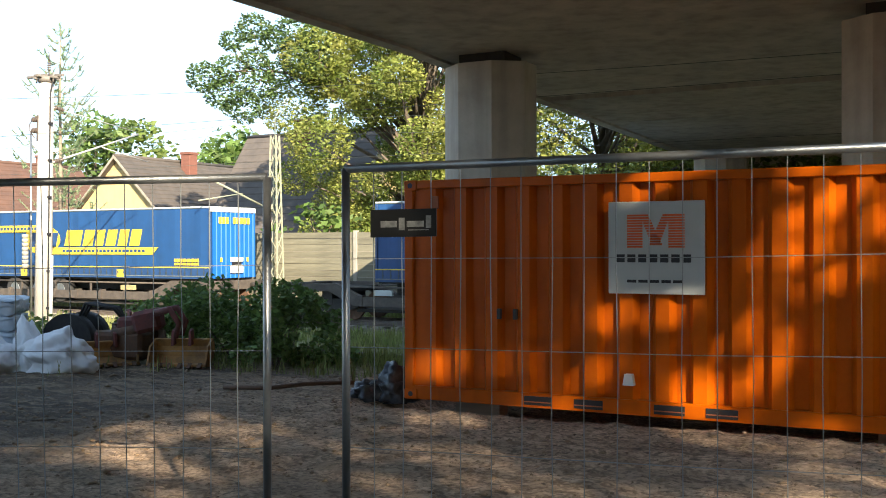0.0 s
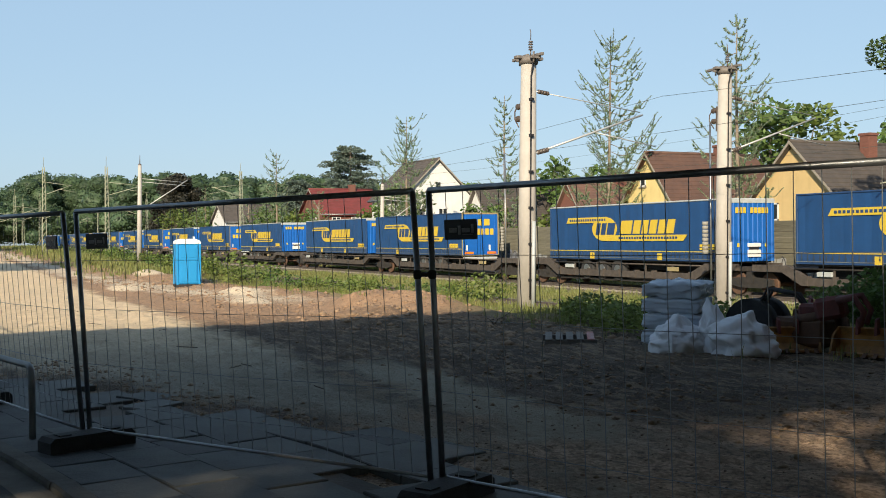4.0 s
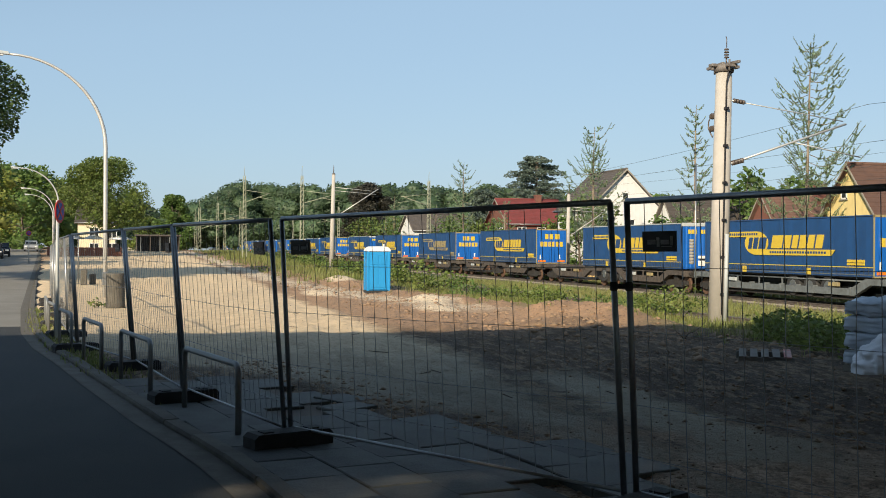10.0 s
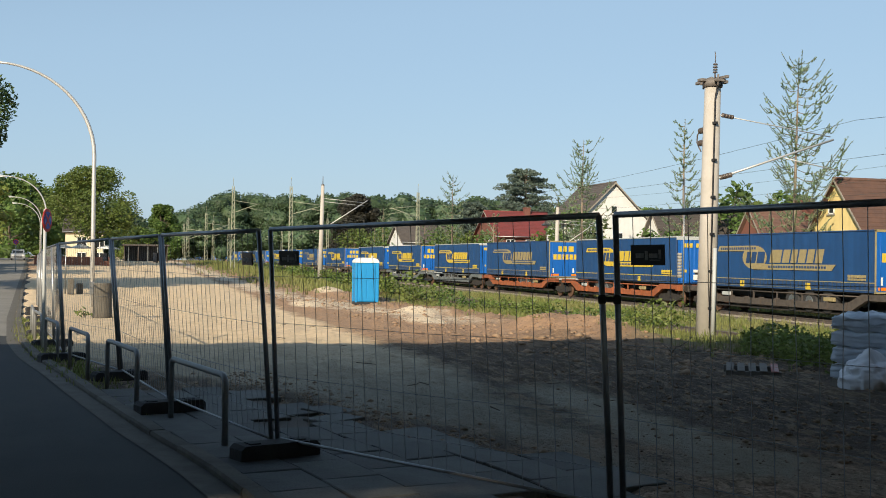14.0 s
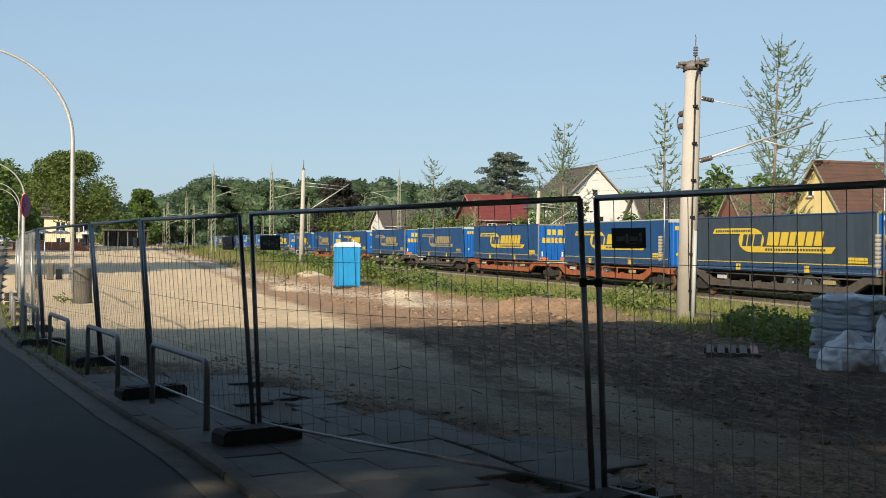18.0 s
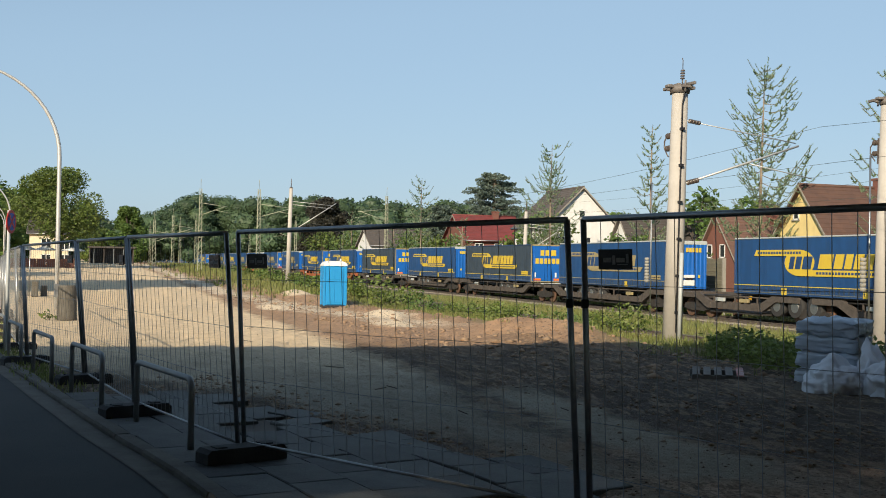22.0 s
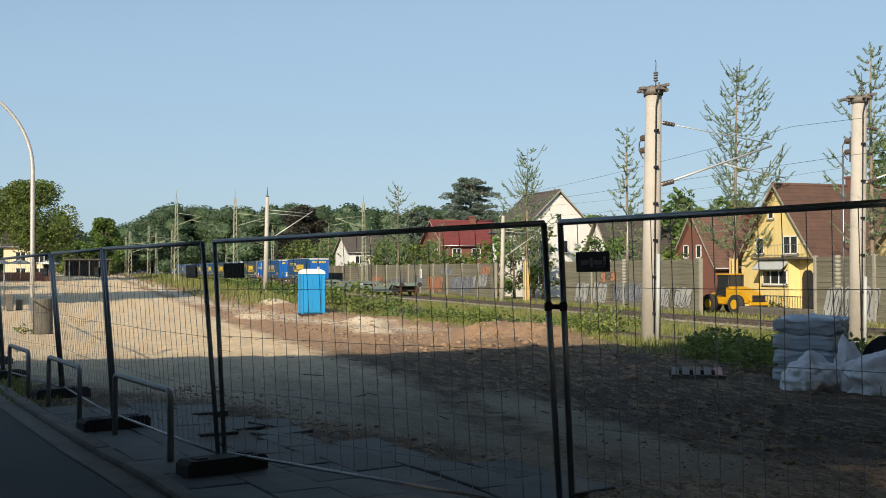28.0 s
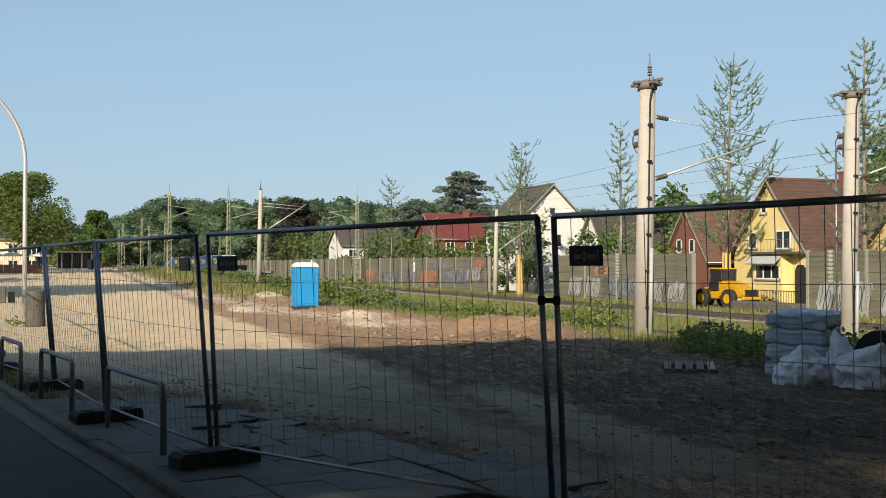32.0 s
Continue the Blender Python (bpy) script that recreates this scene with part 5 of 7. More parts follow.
# ---- houses ----
def window(parent, cx, y, z, w, h, face=-1, axis="y", panes=2):
    """Set into a wall that faces -y (axis y) or +x (axis x) at coordinate y."""
    def bx(bm, a0, a1, d0, d1, z0, z1):
        if axis == "y":
            box(bm, a0, a1, y - d1, y - d0, z0, z1)
        else:
            box(bm, y + d0, y + d1, a0, a1, z0, z1)
    bm = B()
    for a0, a1, z0, z1 in ((cx - w / 2, cx + w / 2, z, z + 0.08), (cx - w / 2, cx + w / 2, z + h - 0.08, z + h), (cx - w / 2, cx - w / 2 + 0.08, z, z + h), (cx + w / 2 - 0.08, cx + w / 2, z, z + h)):
        bx(bm, a0, a1, -0.03, 0.05, z0, z1)
    for i in range(1, panes):
        c = cx - w / 2 + w * i / panes
        bx(bm, c - 0.04, c + 0.04, -0.03, 0.045, z, z + h)
    wd = part("window", bm, WHITE, parent, "white framed window")
    for i in range(panes):
        bm = B()
        a = cx - w / 2 + w * i / panes
        bx(bm, a + 0.05, a + w / panes - 0.05, 0.0, 0.015, z + 0.06, z + h - 0.06)
        part("pane", bm, GLASS, wd)
    bm = B()
    bx(bm, cx - w / 2 - 0.08, cx + w / 2 + 0.08, 0.0, 0.12, z - 0.08, z - 0.01)
    part("sill", bm, CONCP, wd)


def house(x, y, w, d, eave, ridge, wall_m, roof_m, label, over=0.35, windows=(), side=(), chimney=None, rz=0):
    """Gable to the tracks (-y) at y, centred on x; ridge along y."""
    z0 = land(x, y)
    t = thing("house", pose(x, y, z0, 0, 0, rz), label, "house", "houses")
    e, r = eave - z0, ridge - z0
    bm = B()
    prism(bm, [(-w / 2, -0.4), (w / 2, -0.4), (w / 2, e), (0, r), (-w / 2, e)], 0, d)
    part("wall", bm, wall_m, t)
    sl = (r - e) / (w / 2)
    for s in (-1, 1):
        bm = B()
        rows = 18
        top = []
        for i in range(rows):
            xa, xb = s * (w / 2 + over) * (1 - i / rows), s * (w / 2 + over) * (1 - (i + 1) / rows)
            za, zb = r + 0.14 - sl * abs(xa), r + 0.14 - sl * abs(xb)
            top += [(xa, za + 0.05), (xb, zb + 0.005)]
        prism(bm, top + [(0, r - 0.02), (s * (w / 2 + over), r - 0.02 - sl * (w / 2 + over))], -over, d + over)
        part("roof", bm, roof_m, t, "tiled roof slope")
    bm = B()
    tube(bm, [(0, -over, r + 0.16), (0, d + over, r + 0.16)], 0.11, 8)
    part("ridge_tiles", bm, roof_m, t)
    for s in (-1, 1):
        bm = B()
        xa = s * (w / 2 + over)
        za = r + 0.14 - sl * (w / 2 + over)
        prism(bm, [(xa, za - 0.14), (xa, za + 0.02), (0, r + 0.18), (0, r + 0.0)], -over - 0.03, -over + 0.01)
        part("barge_board", bm, TIMBER, t)
        bm = B()
        tube(bm, [(xa + s * 0.06, -over, za - 0.02), (xa + s * 0.06, d + over, za - 0.02)], 0.06, 8)
        part("gutter", bm, GALV, t)
    for cx, z, ww, hh, pn in windows:
        window(t, cx, 0.0, z - z0, ww, hh, panes=pn)
    for cy, z, ww, hh, pn in side:
        window(t, cy, w / 2, z - z0, ww, hh, axis="x", panes=pn)
    if chimney:
        cx, cy, ch = chimney
        bm = B()
        box(bm, cx - 0.35, cx + 0.35, cy - 0.35, cy + 0.35, r - 1.2, r + ch, 0.02)
        box(bm, cx - 0.4, cx + 0.4, cy - 0.4, cy + 0.4, r + ch - 0.15, r + ch)
        part("chimney", bm, BRICK, t, "brick chimney")
    return t


yh = house(-57.75, 44, 7.7, 9.0, 2.3, 7.0, YWALL, ROOFB, "yellow rendered house with a steep brown tiled roof", windows=[(1.35, 2.55, 1.5, 1.2, 2), (-1.8, 2.6, 0.9, 1.1, 1), (-0.6, 4.9, 0.6, 0.8, 1)], chimney=(0.2, 6, 0.8))
bm = B()
prism(bm, [(-1.45, 0.02), (-0.95, -0.65), (2.0, -0.65), (2.25, 0.02)], -0.3, 3.28, "z")
part("bay", bm, YWALL, yh, "shallow ground floor bay")
bm = B()
prism(bm, [(-1.9, 0.02), (-1.5, -0.95), (3.7, -0.95), (3.84, 0.02)], 3.28, 3.42, "z")
part("balcony_slab", bm, ROOFD, yh, "thin dark balcony slab above the bay")
bm = B()
tube(bm, [(-1.8, -0.1, 4.2), (-1.5, -0.9, 4.2), (3.6, -0.9, 4.2), (3.8, -0.1, 4.2)], 0.02, 6)
for i in range(16):
    cyl(bm, (-1.45 + i * 0.335, -0.9, 3.42), (-1.45 + i * 0.335, -0.9, 4.2), 0.01, n=5)
part("balcony_rail", bm, GALV, yh)
bm = B()
prism(bm, [(-0.70, 3.2), (-0.70, 3.05), (-1.25, 2.62), (-1.27, 2.68)], -1.0, 2.0, "x")
part("awning", bm, SIGNG, yh, "grey cloth awning over the bay window")
window(yh, 0.6, -0.65, 1.65, 2.5, 0.95, panes=3)
bm = B()
prism(bm, [(2.5, -0.2), (3.6, -0.2), (3.6, 2.1), (3.5, 2.4), (3.3, 2.58), (2.8, 2.58), (2.6, 2.4), (2.5, 2.1)], -0.04, 0.04)
part("door", bm, INK, yh, "dark arched entrance")
bh = house(-74.8, 48.8, 6.2, 10, 2.0, 6.0, BRICK, ROOFB, "red brick house with a brown tiled roof", windows=[(-1.1, 2.5, 0.75, 1.1, 1), (0.75, 2.5, 0.75, 1.1, 1)], side=[(4, 2.0, 1.4, 1.0, 3)], chimney=(0.4, 5, 0.9))
bm = B()
box(bm, 0.9, 2.75, 3.2, 5.6, 2.9, 4.25)
dm = part("dormer", bm, WWALL, bh, "white dormer with two windows")
bm = B()
prism(bm, [(0.2, 4.95), (1.2, 4.7), (3.0, 4.22), (3.1, 4.30), (1.2, 4.86), (0.2, 5.08)], 2.9, 5.9)
part("dormer_roof", bm, ROOFD, dm)
for y0 in (3.5, 4.6):
    bm = B()
    box(bm, 2.75, 2.78, y0, y0 + 0.75, 3.3, 4.05)
    part("pane", bm, GLASS, dm)
bm = B()
box(bm, 1.5, 2.4, 3.17, 3.2, 3.3, 4.05)
part("pane", bm, GLASS, dm)
house(-93.8, 45.9, 7.4, 8, 5.6, 9.2, WWALL, ROOFD, "white rendered house with a dark gabled roof", windows=[(-2.2, 3.2, 1.0, 1.3, 2), (0.5, 3.2, 1.0, 1.3, 2), (-2.2, 0.1, 1.0, 1.4, 2), (1.0, 0.1, 1.0, 1.4, 2), (0, 6.3, 0.7, 0.8, 1)], rz=90)
house(-84.0, 45.0, 6.0, 8, 2.2, 6.0, WWALL, ROOFD, "low white house with a dark roof beside the white house", windows=[(0.4, 0.4, 1.1, 1.2, 2)], side=[(3, 1.0, 1.0, 1.0, 1)])
house(-45.2, 44.6, 8.6, 10.0, 2.6, 6.7, YWALL2, ROOFD, "ochre rendered house with a dark sagging roof", windows=[(-1.6, 2.4, 0.8, 1.0, 1), (1.6, 0.4, 2.6, 1.2, 3)], chimney=(0.8, 5, 0.7))
house(-31.0, 50.2, 9.5, 9.0, 1.4, 8.0, YWALL2, ROOFD, "old house with a steep dark tiled roof behind the trees", windows=[(0, 3.5, 1.2, 1.2, 2)], chimney=(-0.5, 5, 0.9), rz=90)
house(-119, 41.6, 8, 7.4, 4.5, 7.3, BRICK, ROOFR, "brick house with a dark red tiled roof before the cedar", windows=[(-1.6, 2.9, 1.0, 1.3, 2), (1.4, 2.9, 1.0, 1.3, 2)], side=[(1.6, 2.9, 1.1, 1.2, 2), (4.0, 2.9, 1.1, 1.2, 2), (6.2, 2.9, 1.1, 1.2, 2)], chimney=(0.3, 5, 0.7))
house(-150, 38.6, 8, 7.2, 4.1, 6.4, WWALL, ROOFD, "low white house with a dark roof behind garden trees", windows=[(-2, 1.2, 1.4, 1.2, 2), (2, 1.2, 1.4, 1.2, 2)], side=[(1.5, 2.5, 1.3, 1.1, 2), (4.0, 2.5, 1.3, 1.1, 2), (6.0, 2.5, 0.9, 1.1, 1)])


# ---- trees ----
def leaf_cloud(rng, blobs, per, size, flat=0.0):
    """Many small folded leaves in and round the given blobs (x, y, z, r)."""
    vs, fs = [], []
    for bx_, by_, bz_, br in blobs:
        n = int(per * br * br)
        p = rng.normal(size=(n, 3))
        p /= np.linalg.norm(p, axis=1)[:, None] + 1e-9
        rad = br * (0.55 + 0.5 * rng.random(n) ** 0.6)
        p = p * rad[:, None] * np.array([1, 1, 0.8 - flat]) + np.array([bx_, by_, bz_])
        a = rng.normal(size=(n, 3))
        a[:, 2] *= 0.5
        a /= np.linalg.norm(a, axis=1)[:, None] + 1e-9
        c = np.cross(a, rng.normal(size=(n, 3)))
        c /= np.linalg.norm(c, axis=1)[:, None] + 1e-9
        s = size * (0.6 + 0.8 * rng.random(n))[:, None]
        i0 = len(vs)
        q = np.stack([p - a * s, p + c * s * 0.55, p + a * s, p - c * s * 0.55], axis=1).reshape(-1, 3)
        vs.extend(map(tuple, q))
        fs.extend((i0 + 4 * i, i0 + 4 * i + 1, i0 + 4 * i + 2, i0 + 4 * i + 3) for i in range(n))
    return vs, fs


def cores(vs, fs, blobs, k, seed):
    """Dark inner masses of foliage, so that dense crowns close."""
    off = len(vs)
    bm = B()
    bmesh.ops.create_icosphere(bm, subdivisions=2, radius=1.0)
    base = [v.co.copy() for v in bm.verts]
    tri = [[v.index for v in f.verts] for f in bm.faces]
    bm.free()
    for i, (x, y, z, r) in enumerate(blobs):
        o = len(vs)
        for p in base:
            q = 1 + 0.3 * noise.noise(p * 2.1 + Vector((i * 1.7, seed, 0)))
            vs.append((x + p.x * r * k * q, y + p.y * r * k * q, z + p.z * r * k * q * 0.8))
        fs.extend(tuple(o + j for j in f) for f in tri)


def tree(x, y, h, spread, seed, leaf, label, trunk_r=0.3, per=42, size=0.22, low=0.3, nb=26, name="tree", cat="tree", group="trees", zbase=None, solid=0.3, clump=1.0):
    rng = np.random.default_rng(seed)
    z0 = land(x, y) if zbase is None else zbase
    t = thing(name, pose(x, y, z0), label, cat, group)
    bm = B()
    top = h * 0.72
    tube(bm, [(0, 0, -0.3), (0.1 * rng.normal(), 0.1 * rng.normal(), h * 0.3), (0.2 * rng.normal(), 0.2 * rng.normal(), top)], trunk_r, 8, trunk_r * 0.3)
    part("trunk", bm, BARK, t)
    blobs = []
    bm = B()
    for i in range(nb):
        f = low + (1 - low) * (i + 0.5) / nb
        prof = math.sin(math.pi * min(1, 0.12 + 0.88 * ((f - low) / (1 - low)) ** 0.8)) ** 0.6 if f < 0.97 else 0.3
        w = rng.random() * 6.283
        rr = spread * prof * (0.35 + 0.65 * rng.random())
        px, py, pz = rr * math.cos(w), rr * math.sin(w), h * f
        br = spread * clump * (0.24 + 0.16 * rng.random())
        blobs.append((px, py, min(pz, h - br * 0.7), br))
        st = h * max(0.12, f * 0.62)
        tube(bm, [(0, 0, min(st, top)), (px * 0.5, py * 0.5, (st + pz) / 2 - 0.1), (px, py, pz)], trunk_r * 0.3, 5, 0.02)
    part("branchwork", bm, BARK, t, kind="stuff")
    vs, fs = leaf_cloud(rng, blobs, per * 1.5, size * 0.9)
    if solid:
        cores(vs, fs, blobs, solid, seed)
    raw("crown", vs, fs, leaf, t)
    return t


GUARD = mat("fresh_timber", (0.66, 0.47, 0.20), 0.8, 0, (0.52, 0.36, 0.15), 4, 0.8, stretch=(1, 1, 0.2))


def larch(x, y, h, seed, spread=1.5, lean=0.0, low=0.26, guard=0.0):
    """A young larch: bare limbs that sag from the trunk and curl up at the tip, each wrapped in short needles."""
    rng = np.random.default_rng(seed)
    z0 = land(x, y)
    t = thing("larch", pose(x, y, z0), "thin young larch with sparse upswept branches behind the barrier", "larch tree", "larches")
    spine = [Vector((0, 0, -0.2)), Vector((lean * 0.35, 0.05, h * 0.4)), Vector((lean * 0.9, 0, h * 0.75)), Vector((lean * 1.0, 0.08, h))]
    bm = B()
    tube(bm, spine, 0.15, 8, 0.012)
    part("trunk", bm, BARKL, t)
    if guard:
        for i in range(8):
            bm = B()
            box(bm, -0.075, 0.075, 0.25, 0.285, 0.0, guard + 0.06 * (i * 5 % 3), 0.006, pose(lean * 0.1, 0, 0, 0, 0, i * 45))
            part("guard_board", bm, GUARD, t, "pale yellow timber board guarding the trunk")
    bm = B()
    vs, fs = [], []

    def stem(f):
        q = f * (h + 0.2) - 0.2
        for p, r in zip(spine, spine[1:]):
            if q <= r.z:
                return p.lerp(r, (q - p.z) / (r.z - p.z))
        return spine[-1]

    def needles(pts, density):
        for p, r in zip(pts, pts[1:]):
            d = (r - p)
            ln = d.length
            if ln < 1e-4:
                continue
            d = d / ln
            u = d.orthogonal().normalized()
            v = d.cross(u)
            for j in range(int(ln * density) + 1):
                w = rng.random() * 6.283
                o = u * math.cos(w) + v * math.sin(w)
                c = p + d * (ln * rng.random())
                a = o * (0.06 + 0.05 * rng.random()) + d * 0.05
                e = d.cross(o) * 0.016
                i0 = len(vs)
                vs.extend([tuple(c - e), tuple(c + e), tuple(c + a)])
                fs.append((i0, i0 + 1, i0 + 2))

    def bough(base, w, ln, droop, rise, r0):
        d = Vector((math.cos(w), math.sin(w), 0))
        side = Vector((-d.y, d.x, 0)) * rng.normal() * 0.12 * ln
        pts = []
        for i in range(7):
            g = i / 6
            pts.append(base + d * (ln * g ** 0.92) + side * g * g + Vector((0, 0, -droop * ln * math.sin(min(1.0, g * 1.35) * math.pi) * 0.9 + rise * ln * g ** 2.6)))
        tube(bm, pts, r0, 5, 0.008)
        return pts

    n = int(h * 3.7)
    for i in range(n):
        f = low + (0.985 - low) * (i + rng.random() * 0.7) / n
        g = (f - low) / (1 - low)
        ln = spread * (0.30 + 0.70 * (1 - g) ** 0.75) * (0.45 + 0.62 * rng.random()) * (0.75 + 0.25 * min(1, g * 6))
        w = i * 2.4 + rng.normal() * 0.5
        pts = bough(stem(f), w, ln, 0.10 + 0.10 * (1 - g), 0.30 + 0.35 * rng.random() * (0.5 + g), 0.02 + 0.012 * (1 - g))
        needles(pts[1:], 135)
        for q in range(int(1.5 + 2.8 * ln)):
            k = 1 + int(rng.random() * 5)
            tw = bough(pts[k], w + (0.7 + 0.5 * rng.random()) * (1 if q % 2 else -1), ln * (0.16 + 0.22 * rng.random()), 0.22, 0.2 + 0.5 * rng.random(), 0.011)
            needles(tw, 135)
    needles([stem(0.8), stem(0.9), stem(1.0)], 90)
    part("branchwork", bm, BARKL, t, kind="stuff")
    raw("needles", vs, fs, LEAFL, t)


larch(-116.3, 36.5, 12.4, 1, 3.0)
larch(-80.7, 36.5, 12.7, 2, 3.6, 0.2, guard=3.3)
larch(-64.6, 36.8, 12.5, 3, 2.3)
larch(-60.0, 42.2, 16.2, 4, 4.1, 0.5, guard=3.3)
larch(-40.9, 36.6, 13.4, 5, 2.8)
for i, (x, y, h, sp) in enumerate(((-158, 38.5, 10.5, 2.6), (-150, 39.5, 8.6, 2.4), (-133, 38.0, 8.2, 2.2), (-172, 40.5, 8.5, 2.6), (-105, 37.5, 7.6, 2.0))):
    larch(x, y, h, 50 + i, sp, 0.1, 0.1)
oak = tree(-24.6, 43.2, 16.5, 6.3, 11, LEAFO, "large oak with sunlit yellow-green leaves and a dark green limb", 0.45, 640, 0.088, 0.16, 92, solid=0, clump=0.66)
rng = np.random.default_rng(15)
LIMB = [(-7.5, -6.2, 10.3), (-6.9, -5.6, 9.6), (-6.6, -5.4, 10.8), (-6.6, -5.4, 12.0), (-5.9, -4.8, 12.6), (-5.8, -4.8, 11.2), (-5.6, -4.6, 10.0), (-5.1, -4.2, 12.1), (-4.9, -4.1, 10.6), (-4.4, -3.7, 12.5), (-4.3, -3.6, 11.3), (-6.2, -5.1, 9.0), (-3.6, -3.1, 12.2), (-3.5, -3.1, 10.7)]
bm = B()
tube(bm, [(0, 0, 7.0), (-2.4, -2.0, 9.6), (-4.6, -3.8, 10.6), (-6.4, -5.2, 10.8)], 0.16, 6, 0.03)
for x, y, z in LIMB:
    f = min(0.95, max(0.5, (-x - 0.8) / 6.4))
    tube(bm, [(-6.4 * f, -5.3 * f, 7.6 + 3.2 * f ** 0.5), (x * 0.97, y * 0.98, (z + 10.4) / 2), (x, y, z)], 0.035, 5, 0.01)
part("limb", bm, BARK, oak, "long dark limb", "stuff")
vs, fs = leaf_cloud(rng, [(x, y, z, 0.6 + 0.4 * rng.random()) for x, y, z in LIMB], 760, 0.095)
raw("limb_leaves", vs, fs, LEAFK, oak, "dark green leaves of the overhanging limb")
tree(-16.0, 44, 14.5, 7.5, 12, LEAFO, "broad sunlit tree beyond the tracks and the bridge", 0.4, 330, 0.105, 0.12, 56, solid=0, clump=0.7)
tree(-6.0, 46, 13, 7.5, 13, LEAFM, "green tree beyond the bridge", 0.4, 70, 0.22, 0.1, 30, solid=0)
tree(4.0, 47, 13, 7.5, 14, LEAFM, "green tree beyond the bridge", 0.4, 70, 0.22, 0.1, 30, solid=0)


# ---- more trees, woods and bushes ----
for args in ((-60, -12.8, 16.5, 6.2, 21, LEAFK, "dark green street tree beyond the road", 0.4, 330, 0.12, 0.3, 54),
             (-84, -18.5, 11.5, 5.6, 22, LEAFM, "green street tree beyond the road", 0.35, 150, 0.16, 0.12, 40),
             (-112, -17.5, 12.5, 6.0, 23, LEAFM, "green street tree beyond the road", 0.3, 110, 0.17, 0.12, 34),
             (-150, -20.0, 13.0, 6.5, 24, LEAFO, "yellow-green street tree beyond the road", 0.3, 22, 0.34, 0.1, 26),
             (-185, -17.0, 14.0, 8.0, 25, LEAFD, "dark street tree at the end of the road", 0.3, 16, 0.42, 0.06, 24),
             (-205, -23.0, 15.0, 9.0, 26, LEAFD, "dark street tree at the end of the road", 0.3, 14, 0.45, 0.05, 24),
             (-215, -12.0, 13.0, 8.0, 27, LEAFD, "dark street tree at the end of the road", 0.3, 14, 0.45, 0.05, 24),
             (-131, -2.8, 11.3, 5.0, 28, LEAFM, "spreading oak beside the cream building", 0.4, 130, 0.16, 0.36, 46),
             (-215, 3.0, 6.5, 4.6, 29, LEAFM, "low round tree beyond the yard shelter", 0.2, 40, 0.26, 0.05, 20),
             (-205, 7.6, 10.4, 3.4, 30, LEAFD, "single round tree by the station", 0.3, 150, 0.26, 0.05, 34)):
    tree(*args, solid=0.0 if args[0] > -140 else 0.5)
for i, (x, y, h, sp, lf) in enumerate(((-60, 60, 12.5, 5.5, LEAFM), (-52, 62, 11.5, 5.0, LEAFD), (-44, 64, 12.5, 5.5, LEAFM), (-70, 58, 8.5, 4.5, LEAFD), (-66, 41, 4.2, 2.2, LEAFM), (-69.5, 39, 5.0, 2.2, LEAFD),
                                       (-88, 38.6, 7.6, 2.7, LEAFD), (-98, 41.2, 6.2, 3.0, LEAFD), (-87.2, 41.0, 6.8, 1.9, LEAFM), (-90.5, 41.6, 7.6, 2.0, LEAFD), (-76.5, 40.6, 5.4, 2.5, LEAFD), (-82, 51.5, 9.8, 3.2, LEAFD), (-60.5, 57.5, 12.4, 5.4, LEAFD), (-103, 42, 5.6, 2.6, LEAFM), (-100.3, 38.6, 4.3, 1.9, LEAFM), (-103.6, 38.4, 4.4, 2.0, LEAFD), (-107, 38.5, 5.0, 2.2, LEAFM), (-110.5, 38.2, 5.9, 2.6, LEAFD), (-114.5, 38.0, 5.8, 2.4, LEAFM), (-119, 37.8, 5.4, 2.4, LEAFD), (-125, 38, 6.6, 3.2, LEAFD), (-131, 37.4, 4.6, 2.2, LEAFM), (-132, 40.5, 6.0, 3.2, LEAFM),
                                       (-140, 37.6, 3.8, 2.2, LEAFM), (-158, 41, 7.0, 3.6, LEAFD), (-164, 40, 7.5, 3.8, LEAFM), (-175, 42, 8.0, 4.0, LEAFD), (-186, 40, 8.0, 4.2, LEAFM), (-112, 58, 9.0, 4.5, LEAFD),
                                       (-140, 64, 10.5, 5.0, LEAFD), (-165, 70, 12.0, 6.0, LEAFD), (-100, 64, 9.5, 4.5, LEAFM), (-84, 60, 9.5, 4.5, LEAFD), (-20, 39, 5.0, 3.0, LEAFD), (-27, 38.6, 4.6, 2.4, LEAFD), (-13, 39, 5.0, 3.0, LEAFD), (-6, 38.5, 4.5, 3.0, LEAFM))):
    tree(x, y, h, sp, 60 + i, lf, "leafy garden tree behind the noise barrier", 0.16, 34 if y < 50 else 22, 0.2 if y < 50 else 0.3, 0.1, 20, group="garden trees")


